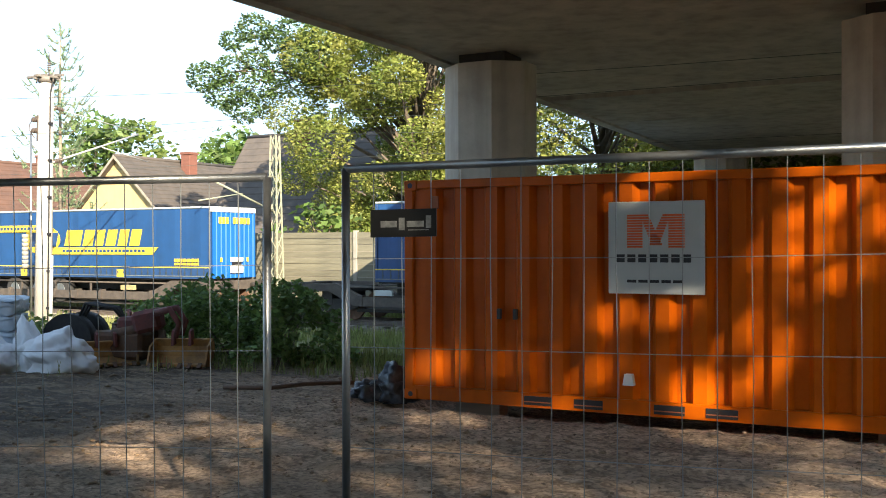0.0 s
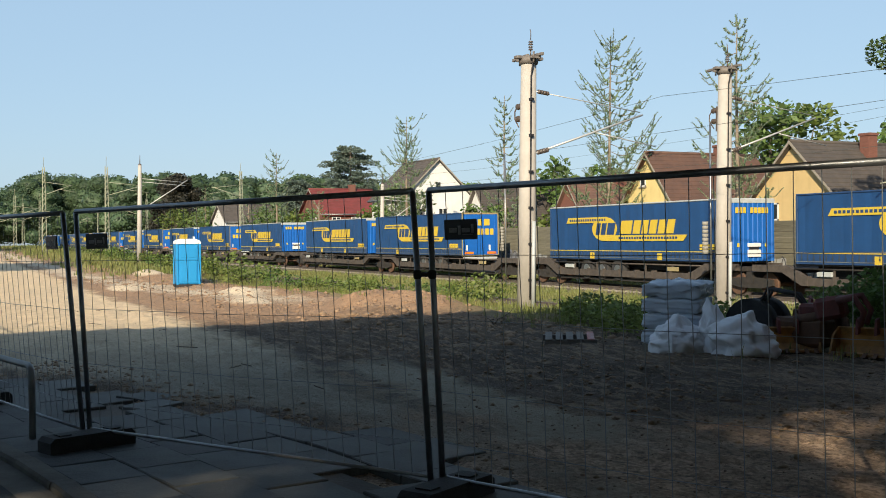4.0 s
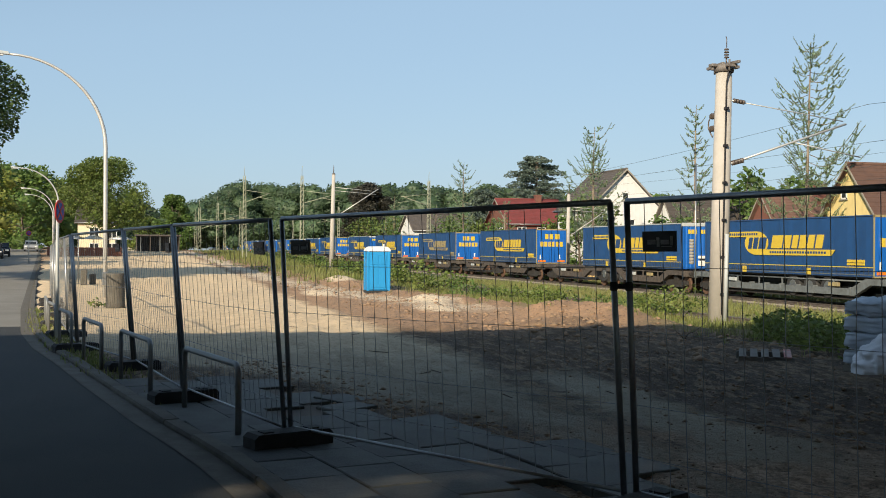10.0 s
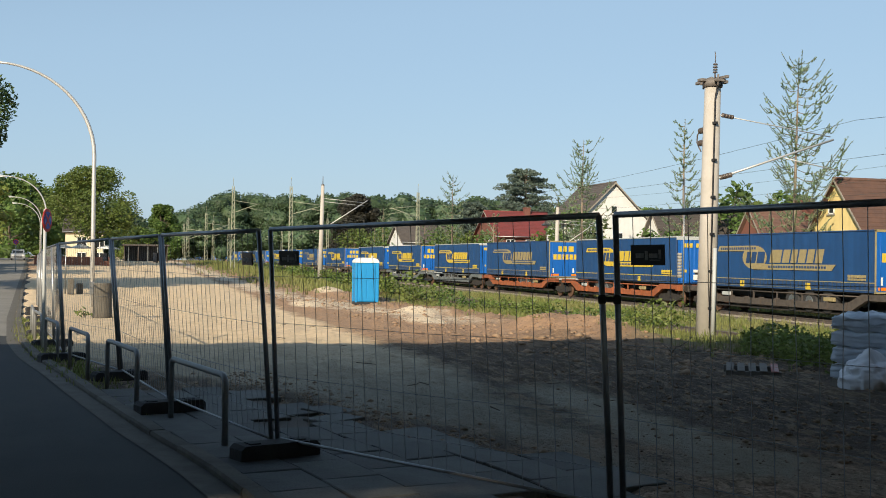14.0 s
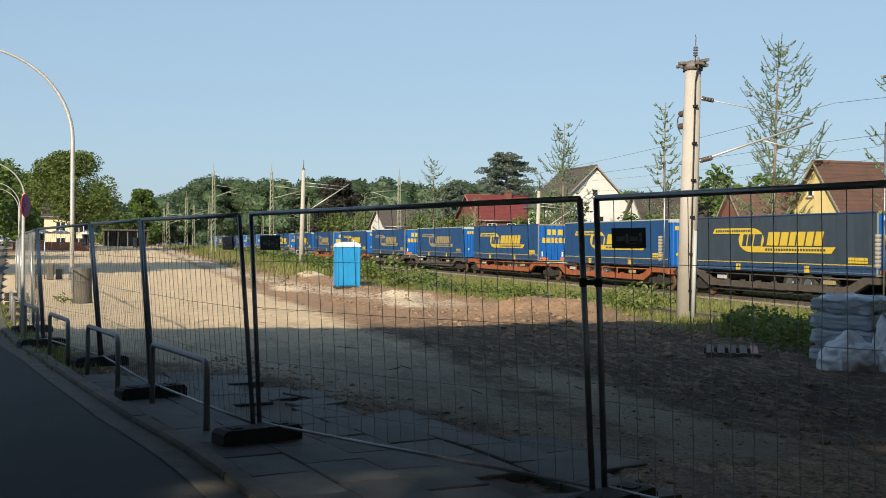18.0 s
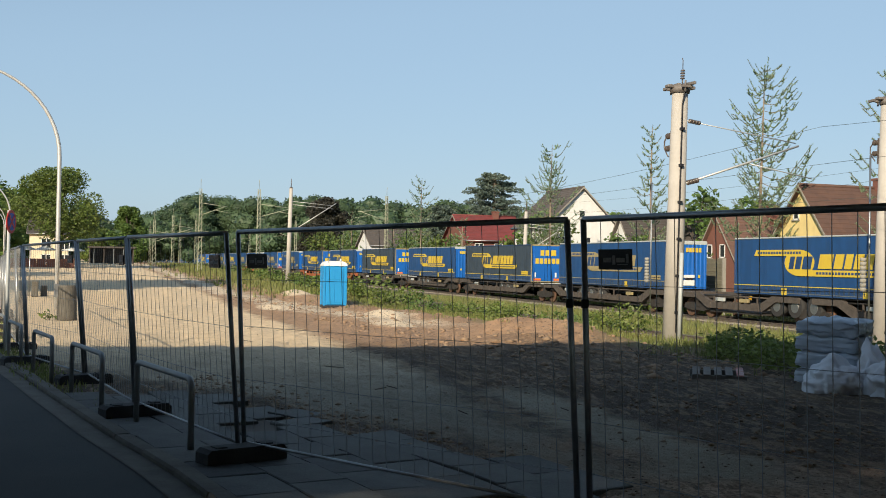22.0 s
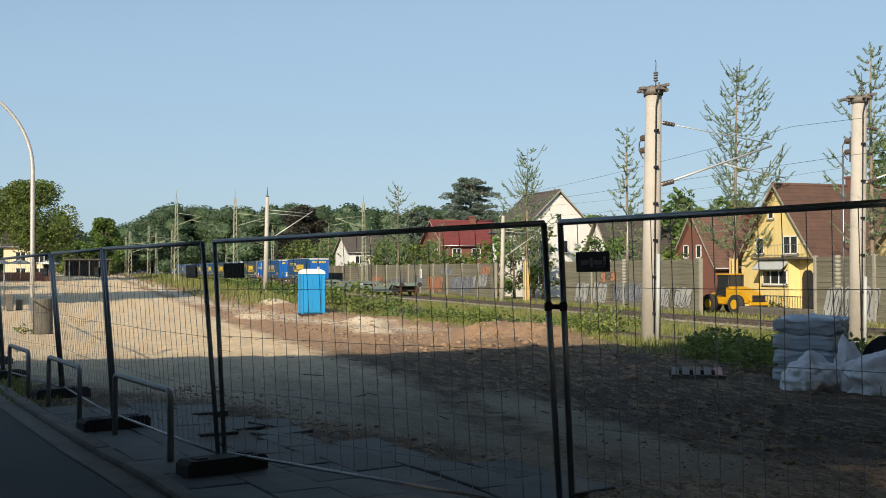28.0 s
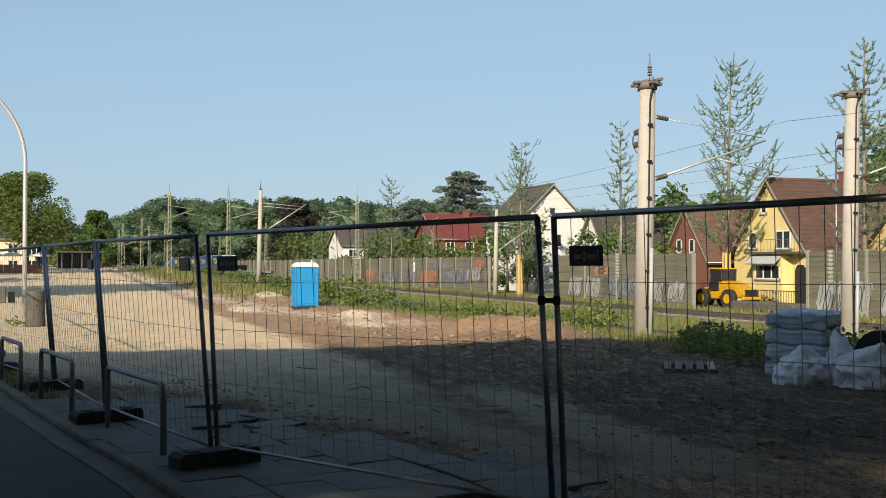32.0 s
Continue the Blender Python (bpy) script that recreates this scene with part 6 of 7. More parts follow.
def cedar(x, y, h, spread, seed):
    rng = np.random.default_rng(seed)
    t = thing("cedar", pose(x, y, land(x, y)), "broad grey-green cedar with layered boughs among the gardens", "cedar tree")
    bm = B()
    tube(bm, [(0, 0, -0.3), (0.2, 0, h * 0.6), (0.3, 0.1, h)], 0.4, 8, 0.04)
    part("trunk", bm, BARK, t)
    blobs = []
    bm = B()
    for i in range(140):
        f = 0.12 + 0.88 * (i + rng.random()) / 140
        w = rng.random() * 6.283
        rr = spread * (1.03 - f) ** 0.42 * (0.5 + 0.5 * rng.random())
        p = (rr * math.cos(w), rr * math.sin(w), h * f - 0.02 * rr)
        for s in (0.3, 0.5, 0.7, 0.88, 1.0):
            blobs.append((p[0] * s + 0.2 * rng.normal(), p[1] * s + 0.2 * rng.normal(), p[2] + 0.1 * rng.normal(), 0.42 + 0.3 * rng.random()))
        tube(bm, [(0, 0, h * f - 0.3), p], 0.06, 4, 0.02)
    part("branchwork", bm, BARK, t, kind="stuff")
    vs, fs = leaf_cloud(rng, blobs, 135, 0.15, 0.4)
    raw("needles", vs, fs, LEAFC, t)


tree(-196, 43.0, 14.6, 5.2, 31, LEAFP, "dark copper beech among the gardens", 0.4, 110, 0.26, 0.08, 34, solid=0.6)
cedar(-134, 52.3, 14.9, 7.6, 40)
cedar(-138, 46.5, 10.4, 5.2, 41)


def woods(name, rows, seed, per, size, leaf, label):
    rng = np.random.default_rng(seed)
    blobs = []
    for (x, y, h, r) in rows:
        for k in range(14):
            w, q = rng.random() * 6.283, rng.random() ** 0.5
            f = rng.random()
            br = r * (0.34 + 0.2 * rng.random())
            blobs.append((x + r * q * math.cos(w), y + r * q * math.sin(w), 0.6 + (h - br * 0.8) * (0.25 + 0.75 * f) * (1 - 0.25 * q), br))
        blobs.append((x, y, h - r * 0.3, r * 0.42))
    vs, fs = leaf_cloud(rng, blobs, per * 1.9, size * 0.78)
    cores(vs, fs, blobs, 0.8, seed)
    tagged(raw(name, vs, fs, leaf), label, "woods", kind="stuff")


rng = np.random.default_rng(7)
rows = []
for i in range(48):
    y = 15 + i * 2.7 + rng.normal() * 1.2
    h = 17.2 + 0.8 * math.sin(i * 0.5) + rng.normal() * 0.6
    if y < 26:
        h *= 0.66 + 0.031 * (y - 15)
    k = 1.42 if y < 42 else 1.0
    rows.append((-262 * k + rng.normal() * 6, y * k, h * k, (7.0 + rng.random() * 2) * k))
woods("woodland", rows, 8, 22, 0.42, LEAFF, "dense summer woodland on the skyline beyond the station")
rows = [(-300 + rng.normal() * 8, 60 + i * 9 + rng.normal() * 2, 19 + rng.normal() * 0.8, 9.0) for i in range(16)]
woods("woodland", rows, 9, 13, 0.6, LEAFF, "far wooded ridge behind the houses")
rows = [(-245 + rng.normal() * 6, -4 + i * 3.2 + rng.normal(), 10.2 + rng.normal() * 0.8, 4.4) for i in range(9)]
woods("woodland", rows, 10, 22, 0.42, LEAFF, "low trees beyond the station yard")
rows = [(-250 + rng.normal() * 8, -60 + i * 7 + rng.normal() * 2, 14 + rng.normal(), 7.5) for i in range(9)]
woods("woodland", rows, 11, 10, 0.6, LEAFF, "woods behind the end of the road")
rows = [(-70 + i * 10 + rng.normal() * 2, 80 + rng.normal() * 4, 11 + rng.normal(), 6) for i in range(12)]
woods("woodland", rows, 12, 14, 0.45, LEAFF, "trees behind the row of houses")
# unseen trees beside the bridge, inferred from the dapples, placed to break the low sun
for i, (x, y, h, sp) in enumerate(((17, -8.0, 16, 7.0), (15, 6.5, 14, 6.5), (9, -14, 13, 5.5), (23, -17, 17, 6.5), (28, -7, 19, 7.0), (14, 17, 14, 6.0), (20, 27, 15, 6.5), (15, -23, 15, 6.5), (27, 8, 18, 7.0), (12, -13.0, 14.5, 5.0), (7.5, -7.5, 9.5, 3.2))):
    tree(x, y, h, sp, 120 + i, LEAFM, "tall leafy tree beside the bridge", 0.35, 31, 0.235, 0.06, 28, group="trees beside the bridge", solid=0.38)


# two trees out of view, added to hold back sky light from that side
for i in range(2):
    tree(-15 - 9 * i, -19 - 0.9 * i, 8.8, 4.5, 140 + i, LEAFD, "unseen leafy tree added across the road to block sky light", 0.25, 22, 0.26, 0.05, 22, group="trees along the road")


def bush(x, y, r, h, seed, leaf=LEAFW, label="leafy green shrub at the edge of the site", per=560, size=0.055, zb=None):
    rng = np.random.default_rng(seed)
    t = thing("shrub", pose(x, y, land(x, y) if zb is None else zb), label, "shrub", "shrubs along the tracks")
    blobs = []
    bm = B()
    for i in range(13):
        w, q = rng.random() * 6.283, rng.random() ** 0.5
        p = (r * q * math.cos(w), r * q * math.sin(w), h * (0.25 + 0.62 * rng.random()) * (1.1 - 0.45 * q))
        blobs.append((*p, r * (0.22 + 0.16 * rng.random())))
        tube(bm, [(p[0] * 0.2, p[1] * 0.2, -0.1), p], 0.012, 4, 0.004)
    part("stemwork", bm, BARK, t, kind="stuff")
    vs, fs = leaf_cloud(rng, blobs, per, size)
    raw("leaves", vs, fs, leaf, t)


rng = np.random.default_rng(99)
SH = [(-11.3, 14.3, 1.2, 1.7, LEAFD), (-10.4, 14.0, 0.9, 1.45, LEAFD), (-13.2, 14.9, 1.2, 1.3, LEAFD), (-10.3, 13.5, 0.55, 0.7, LEAFD), (-9.6, 14.1, 0.6, 0.3, LEAFD), (-12.4, 14.6, 0.9, 1.3, LEAFD), (-13.6, 14.4, 0.9, 1.0, LEAFW), (-16.0, 12.8, 1.1, 0.62, LEAFW), (-17.2, 13.4, 1.2, 0.55, LEAFW), (-18.4, 13.2, 1.0, 0.45, LEAFW), (-15.2, 13.4, 0.9, 0.75, LEAFW),
      (-19.6, 14.0, 1.1, 0.4, LEAFW), (-21.2, 14.4, 0.9, 0.5, LEAFW)]
for x, y, r, h, lf in SH:
    bush(x, y, r, h, int(rng.integers(1e6)), lf, per=1500 if lf is LEAFD else 700)
for i in range(44):
    x = -22.5 - i * 2.0 + rng.normal() * 0.7
    y = 15.2 + rng.normal() * 0.7 + max(0, (-x - 40) * 0.01)
    if x > -28:
        y += 2.2
    bush(x, y, 0.8 + 0.6 * rng.random(), (0.7 + 0.7 * rng.random()) * (0.6 if x > -27 else 0.5 if -46 < x < -31 else 1), int(rng.integers(1e6)), LEAFW if rng.random() < 0.75 else LEAFD, per=190 if x < -45 else 420, size=0.09 if x < -45 else 0.06)
for i in range(14):
    x = -58 - i * 9 + rng.normal() * 2
    bush(x, 17.0 + rng.normal() * 0.8, 1.2 + 0.6 * rng.random(), 1.3 + 0.8 * rng.random(), int(rng.integers(1e6)), LEAFM, "tall scrub beside the near track", 90, 0.14)


def tufts(name, n, place, hmin, hmax, width, leaf, label, seed, blades=6):
    rng = np.random.default_rng(seed)
    vs, fs = [], []
    for i in range(n):
        x, y = place(rng)
        z = land(x, y) - 0.02
        for b in range(blades):
            w = rng.random() * 6.283
            h = hmin + (hmax - hmin) * rng.random() ** 1.5
            bx_, by_ = x + 0.07 * rng.normal(), y + 0.07 * rng.normal()
            lx, ly = 0.45 * h * math.cos(w) * rng.random(), 0.45 * h * math.sin(w) * rng.random()
            px, py = -math.sin(w) * width, math.cos(w) * width
            k = len(vs)
            vs += [(bx_ - px, by_ - py, z), (bx_ + px, by_ + py, z), (bx_ + lx * 0.5 + px * 0.8, by_ + ly * 0.5 + py * 0.8, z + h * 0.6), (bx_ + lx, by_ + ly, z + h), (bx_ + lx * 0.5 - px * 0.8, by_ + ly * 0.5 - py * 0.8, z + h * 0.6)]
            fs.append((k, k + 1, k + 2, k + 3, k + 4))
    tagged(raw(name, vs, fs, leaf), label, "grass", kind="stuff")


tufts("grass_verge", 7000, lambda r: (-8 - 75 * r.random() ** 1.5, 15.6 + 1.3 * r.normal()), 0.06, 0.3, 0.009, GRASSM, "long grass between the site and the near track", 51)
tufts("grass_strip", 6000, lambda r: (5 - 85 * r.random() ** 1.3, 25.6 + 1.5 * r.normal()), 0.1, 0.4, 0.012, GRASSM, "dry grass strip between the two tracks", 52)
tufts("far_grass", 5000, lambda r: (-60 - 110 * r.random(), 14.5 + 2.2 * r.normal()), 0.12, 0.5, 0.025, GRASSM, "tall grass on the far railway bank", 53)
tufts("kerb_weeds", 800, lambda r: (lambda x: (x, kerb_y(x) + 0.3 + 0.18 * r.normal()))(-12 - 22 * r.random()), 0.03, 0.13, 0.009, GRASSM, "small weeds along the kerb", 54)
tufts("wall_grass", 2500, lambda r: (-20 - 120 * r.random(), 34.2 + 0.3 * r.normal()), 0.1, 0.45, 0.02, GRASSM, "grass at the foot of the noise barrier", 55)

def crumbs(name, n, place, lo, hi, material, label, seed):
    rng = np.random.default_rng(seed)
    vs, fs = [], []
    for i in range(n):
        x, y = place(rng)
        z = land(x, y)
        r = lo + (hi - lo) * rng.random() ** 4
        q = rng.random(6) * 0.7 + 0.5
        w = rng.random() * 6.283
        c, s = math.cos(w) * r, math.sin(w) * r
        k = len(vs)
        vs += [(x + c * q[0], y + s * q[0], z), (x - s * q[1], y + c * q[1], z), (x - c * q[2], y - s * q[2], z), (x + s * q[3], y - c * q[3], z), (x, y, z + r * 0.5 * q[4]), (x, y, z - r * 0.5)]
        fs += [(k, k + 1, k + 4), (k + 1, k + 2, k + 4), (k + 2, k + 3, k + 4), (k + 3, k, k + 4), (k + 1, k, k + 5), (k + 2, k + 1, k + 5), (k + 3, k + 2, k + 5), (k, k + 3, k + 5)]
    tagged(raw(name, vs, fs, material, smooth=True), label, "soil", kind="stuff")


CLOD = mat("soil_clod", (0.30, 0.21, 0.135), 0.97, 0, (0.19, 0.13, 0.084), 2.5, 0.9)
STONE = mat("pale_stone", (0.30, 0.255, 0.20), 0.95, 0, (0.20, 0.165, 0.125), 2.5, 0.9)


def loose(r):
    """Mostly along the ruts and the edge of the slabs, some anywhere."""
    k = r.random()
    if k < 0.35:
        x = -17 + 15 * r.random()
        return x, kerb_y(x) + 2.5 + 0.35 * r.normal()
    if k < 0.6:
        return -18 + 12 * r.random(), 7.6 + 1.1 * r.normal()
    return 2 - 24 * r.random(), 6.6 + 6.5 * r.random()


crumbs("soil_clods", 9500, loose, 0.007, 0.06, CLOD, "brown clods of worked soil on the site", 61)
crumbs("soil_clods", 2500, lambda r: (-20 - 40 * r.random(), 7.5 + 6 * r.random()), 0.03, 0.14, mat("spoil_clod", (0.36, 0.24, 0.15), 0.97, 0, (0.24, 0.165, 0.11), 1.5, 0.9), "brown clods of dry spoil in the sun", 62)
crumbs("spoil_lumps", 420, lambda r: (-27 + 11 * r.random(), 10.6 + 1.1 * r.normal()), 0.03, 0.2, CLOD, "lumps of dug-out soil along the weeds", 66)
crumbs("gravel", 2200, lambda r: (0 - 40 * r.random(), 2.2 + 9 * r.random()), 0.005, 0.022, STONE, "pale gravel strewn over the soil", 63)
crumbs("litter", 7000, lambda r: (2 - 12 * r.random(), 3.2 + 7.8 * r.random()), 0.005, 0.026, mat("bark_litter", (0.26, 0.18, 0.115), 0.97, 0, (0.09, 0.06, 0.04), 9, 0.95), "bark chips and dry litter under the bridge", 65)
rng = np.random.default_rng(64)
vs, fs = [], []
for i in range(70):
    x, y = -2 - 30 * rng.random(), 3.5 + 9.5 * rng.random()
    w, L = rng.random() * 6.283, 0.08 + 0.3 * rng.random() ** 2
    z = land(x, y) + 0.015
    c, s = math.cos(w), math.sin(w)
    k = len(vs)
    e = 0.006
    vs += [(x - s * e, y + c * e, z), (x + s * e, y - c * e, z), (x + c * L + s * e, y + s * L - c * e, z + 0.03), (x + c * L - s * e, y + s * L + c * e, z + 0.03), (x, y, z + 0.012), (x + c * L, y + s * L, z + 0.042)]
    fs += [(k, k + 4, k + 5, k + 3), (k + 4, k + 1, k + 2, k + 5)]
tagged(raw("twigs", vs, fs, BARK), "broken twigs and roots on the soil", "twigs", kind="stuff")
bm = B()
for a in (((0, 0, 0), (0.25, 0.1, 0.35), (0.7, 0.2, 0.5), (1.1, 0.15, 0.35)), ((0.1, 0, 0), (0.2, -0.3, 0.3), (0.1, -0.6, 0.55)), ((0.5, 0.15, 0.4), (0.75, 0.5, 0.7), (0.8, 0.7, 0.95)), ((0.2, 0, 0.1), (-0.3, 0.2, 0.3), (-0.6, 0.2, 0.25))):
    tube(bm, a, 0.03, 5, 0.008)
o = part("dead_branch", bm, BARK)
o.location = (-20.8, 11.6, land(-20.8, 11.6))
o.scale = (0.45, 0.45, 0.45)
tagged(o, "dead forked branch lying on the soil", "branch")

# ---- portable toilet ----
def toilet(x, y):
    t = thing("portable_toilet", pose(x, y, land(x, y) - 0.0, 0, 0, -4), "light blue plastic portable toilet with a white roof", "portable toilet")
    bm = B()
    box(bm, -0.58, 0.58, -0.58, 0.58, 0.0, 0.13, 0.02)
    part("base", bm, BLACKPL, t, "dark skid base")
    bm = B()
    box(bm, -0.54, 0.54, -0.54, 0.54, 0.13, 2.02, 0.03)
    part("cabin", bm, TOILETB, t)
    for s in (-1, 1):
        for sy in (-1, 1):
            bm = B()
            box(bm, s * 0.52 - 0.05, s * 0.52 + 0.05, sy * 0.52 - 0.05, sy * 0.52 + 0.05, 0.1, 2.05, 0.015)
            part("corner_post", bm, TOILETB, t)
    bm = B()
    box(bm, 0.53, 0.565, -0.42, 0.40, 0.18, 1.93, 0.015)
    d = part("door", bm, TOILETB, t)
    for z0, z1 in ((0.28, 1.32), (1.38, 1.82)):
        for y0, y1 in ((-0.36, -0.03), (0.02, 0.34)):
            bm = B()
            box(bm, 0.56, 0.578, y0, y1, z0, z1, 0.008)
            part("panel", bm, TOILETB, d)
    for z in (0.55, 1.0, 1.45, 1.75):
        for sy in (-1, 1):
            bm = B()
            box(bm, -0.4, 0.4, sy * 0.54 - 0.02, sy * 0.54 + 0.02, z - 0.04, z + 0.04, 0.01)
            part("rib", bm, TOILETB, t)
    bm = B()
    for i in range(5):
        f0 = i / 5
        w0, w1 = 0.58 * math.cos(f0 * 1.1), 0.58 * math.cos((i + 1) / 5 * 1.1)
        za, zb = 2.02 + 0.24 * math.sin(f0 * 1.57), 2.02 + 0.24 * math.sin((i + 1) / 5 * 1.57)
        v = [bm.verts.new(p) for p in ((-w0, -w0, za), (w0, -w0, za), (w0, w0, za), (-w0, w0, za), (-w1, -w1, zb), (w1, -w1, zb), (w1, w1, zb), (-w1, w1, zb))]
        for q in ((0, 1, 5, 4), (1, 2, 6, 5), (2, 3, 7, 6), (3, 0, 4, 7)):
            bm.faces.new([v[j] for j in q])
        if i == 4:
            bm.faces.new([v[j] for j in (4, 5, 6, 7)])
    part("roof", bm, WHITE, t, "white domed roof")
    bm = B()
    cyl(bm, (-0.4, 0.4, 1.9), (-0.4, 0.4, 2.36), 0.05, n=10)
    part("vent_pipe", bm, WHITE, t)


toilet(-50.4, 11.45)

# ---- bags, pallet and machine parts ----
def lump(name, seed, sx, sy, sz, material, label, cat, m, amp=0.25, parent=None, sub=3, freq=2.2, fold=0.0):
    bm = B()
    bmesh.ops.create_icosphere(bm, subdivisions=sub, radius=1.0)
    off = Vector((seed * 3.1, seed * 1.7, seed * 0.9))
    for v in bm.verts:
        p = v.co.copy()
        n1 = noise.noise(p * freq + off) + 0.5 * noise.noise(p * freq * 2.3 + off)
        ridge = abs(noise.noise(p * freq * 1.6 - off))
        r = 1 + amp * n1 - amp * 0.7 * (0.3 - ridge)
        if fold:
            crease = abs(noise.noise(p * 1.7 + off)) + 0.35 * abs(noise.noise(p * 4.1 - off))
            r = 1 + amp * 0.8 * n1 + fold * (0.30 - crease)
        q = Vector((p.x * sx * r, p.y * sy * r, p.z * sz * r))
        if fold and q.z > 0:
            q.z *= 1.18 - 0.5 * min(1.0, math.hypot(p.x, p.y))
        if q.z < -sz * 0.45:
            q.z = -sz * 0.45 + (q.z + sz * 0.45) * 0.12
        v.co = q
    for f in bm.faces:
        f.smooth = True
    o = part(name, bm, material, parent)
    o.matrix_basis = m
    if cat:
        tagged(o, label, cat)
    return o


st = thing("wrapped_bag_stack", pose(-14.14, 11.40, -0.26, 0, 0, 36) @ Matrix.Diagonal((0.82, 0.82, 0.97, 1)), "stack of filled bags wrapped in clear film on a pallet", "bag stack")
for k in range(4):
    for j in range(2):
        bm = B()
        bmesh.ops.create_cube(bm, size=1.0)
        bmesh.ops.subdivide_edges(bm, edges=bm.edges[:], cuts=9, use_grid_fill=True)
        off = Vector((k * 2.3, j * 5.1, 1.0))
        for v in bm.verts:
            p = v.co
            f = 1 - 0.34 * (max(abs(p.x), abs(p.y)) * 2) ** 5
            wv = noise.noise(p * 4 + off)
            v.co = Vector((p.x * 1.16 + 0.03 * wv, p.y * 0.55 + 0.03 * wv, p.z * 0.285 * f + (0.035 + 0.04 * (k == 3)) * wv + 0.015 * noise.noise(p * 11 + off)))
        for f in bm.faces:
            f.smooth = True
        o = part("bag", bm, SACKW, st)
        o.location = (0.02 * (k % 2), -0.27 + 0.54 * j, 0.24 + k * 0.262)
bm = B()
for i in range(5):
    box(bm, -0.58 + i * 0.26, -0.46 + i * 0.26, -0.5, 0.5, 0.09, 0.12)
for y in (-0.45, 0.0, 0.45):
    box(bm, -0.6, 0.6, y - 0.05, y + 0.05, 0.0, 0.09)
part("pallet", bm, TIMBER, st, "worn timber pallet")
lump("big_bag", 1, 0.46, 0.36, 0.40, SACK, "crumpled white woven bulk bag on the soil", "bulk bag", pose(-13.5, 10.92, -0.08, 0, 0, 40), 0.22, sub=5, freq=1.6, fold=0.34)
lump("big_bag", 2, 0.56, 0.38, 0.46, SACK, "slumped white woven bulk bag on the soil", "bulk bag", pose(-12.62, 11.42, -0.06, 0, 10, 30), 0.22, sub=5, freq=1.6, fold=0.34)
lump("big_bag", 5, 0.26, 0.26, 0.52, SACK, "upright white woven bulk bag leaning on the stack", "bulk bag", pose(-13.05, 11.3, 0.02, 0, -14, 20), 0.2, sub=5, freq=1.6, fold=0.3)

PALW = mat("weathered_slat", (0.20, 0.185, 0.165), 0.85, 0, (0.13, 0.12, 0.105), 3, 0.9)
pl = thing("slatted_pallet", pose(-15.95, 10.45, land(-15.95, 10.45) - 0.02, 0, 0, 62) @ Matrix.Scale(0.88, 4), "low grey slatted pallet lying in the weeds", "pallet")
for i in range(5):
    bm = B()
    box(bm, -0.07, 0.07, -0.36, 0.36, 0, 0.025, 0.005)
    o = part("slat", bm, PALW if i < 4 else mat("slat_red_tape", (0.42, 0.12, 0.10), 0.7, 0, (0.45, 0.40, 0.38), 8, 0.9), pl)
    o.matrix_basis = pose(-0.42 + i * 0.21, 0, 0.17, 7, 0, -4)
for y in (-0.28, 0.28):
    bm = B()
    box(bm, -0.52, 0.52, y - 0.05, y + 0.05, 0.0, 0.13 if y < 0 else 0.19)
    part("bearer", bm, PALW, pl)

# dark open shed at the station yard
sh = thing("yard_shelter", pose(-168, 3.9, land(-168, 3.9)), "dark open-fronted shelter with a flat roof at the station yard", "shelter")
bm = B()
box(bm, -2.2, 2.2, -3.4, 3.4, 2.35, 2.6, 0.03)
part("roof", bm, ROOFD, sh)
bm = B()
box(bm, -2.0, -1.85, -3.2, 3.2, 0, 2.35)
part("back_wall", bm, TARP, sh)
for y0 in (-3.2, -1.2, 3.0):
    bm = B()
    box(bm, -1.85, 1.9, y0, y0 + 0.14, 0, 2.35)
    part("side_wall", bm, STEELD, sh)
for y0 in (-2.6, 0.2, 1.6, 2.6):
    bm = B()
    box(bm, 1.8, 1.92, y0, y0 + 0.12, 0, 2.35)
    part("post", bm, STEELG, sh)

# digging buckets and attachments dumped together
def bucket(x, y, rz, w, s, material, label):
    t = thing("digger_bucket", pose(x, y, land(x, y), 0, 0, rz), label, "excavator bucket", "dumped machine parts")
    bm = B()
    pr = [(0.0, 0.0), (0.35, -0.02), (0.62, 0.16), (0.70, 0.45), (0.60, 0.62), (0.52, 0.60), (0.60, 0.43), (0.54, 0.2), (0.33, 0.06), (0.0, 0.06)]
    prism(bm, [(a * s, b * s + 0.03) for a, b in pr], -w / 2, w / 2)
    part("shell", bm, material, t)
    for yy in (-w / 2, w / 2 - 0.03):
        bm = B()
        prism(bm, [(a * s, b * s + 0.03) for a, b in ((0.0, 0.0), (0.35, -0.02), (0.62, 0.16), (0.70, 0.45), (0.60, 0.62), (0.2, 0.45))], yy, yy + 0.03)
        part("side_plate", bm, material, t)
    bm = B()
    for i in range(6):
        yy = -w / 2 + 0.06 + i * (w - 0.16) / 5
        prism(bm, [(-0.14 * s, 0.03), (0.03, 0.0), (0.03, 0.09)], yy, yy + 0.06)
    part("teeth", bm, RUST, t)
    bm = B()
    for yy in (-0.16, 0.12):
        prism(bm, [(0.35 * s, 0.5 * s), (0.65 * s, 0.55 * s), (0.55 * s, 0.9 * s), (0.4 * s, 0.85 * s)], yy, yy + 0.04)
    part("bracket", bm, MACHR, t)
    return t


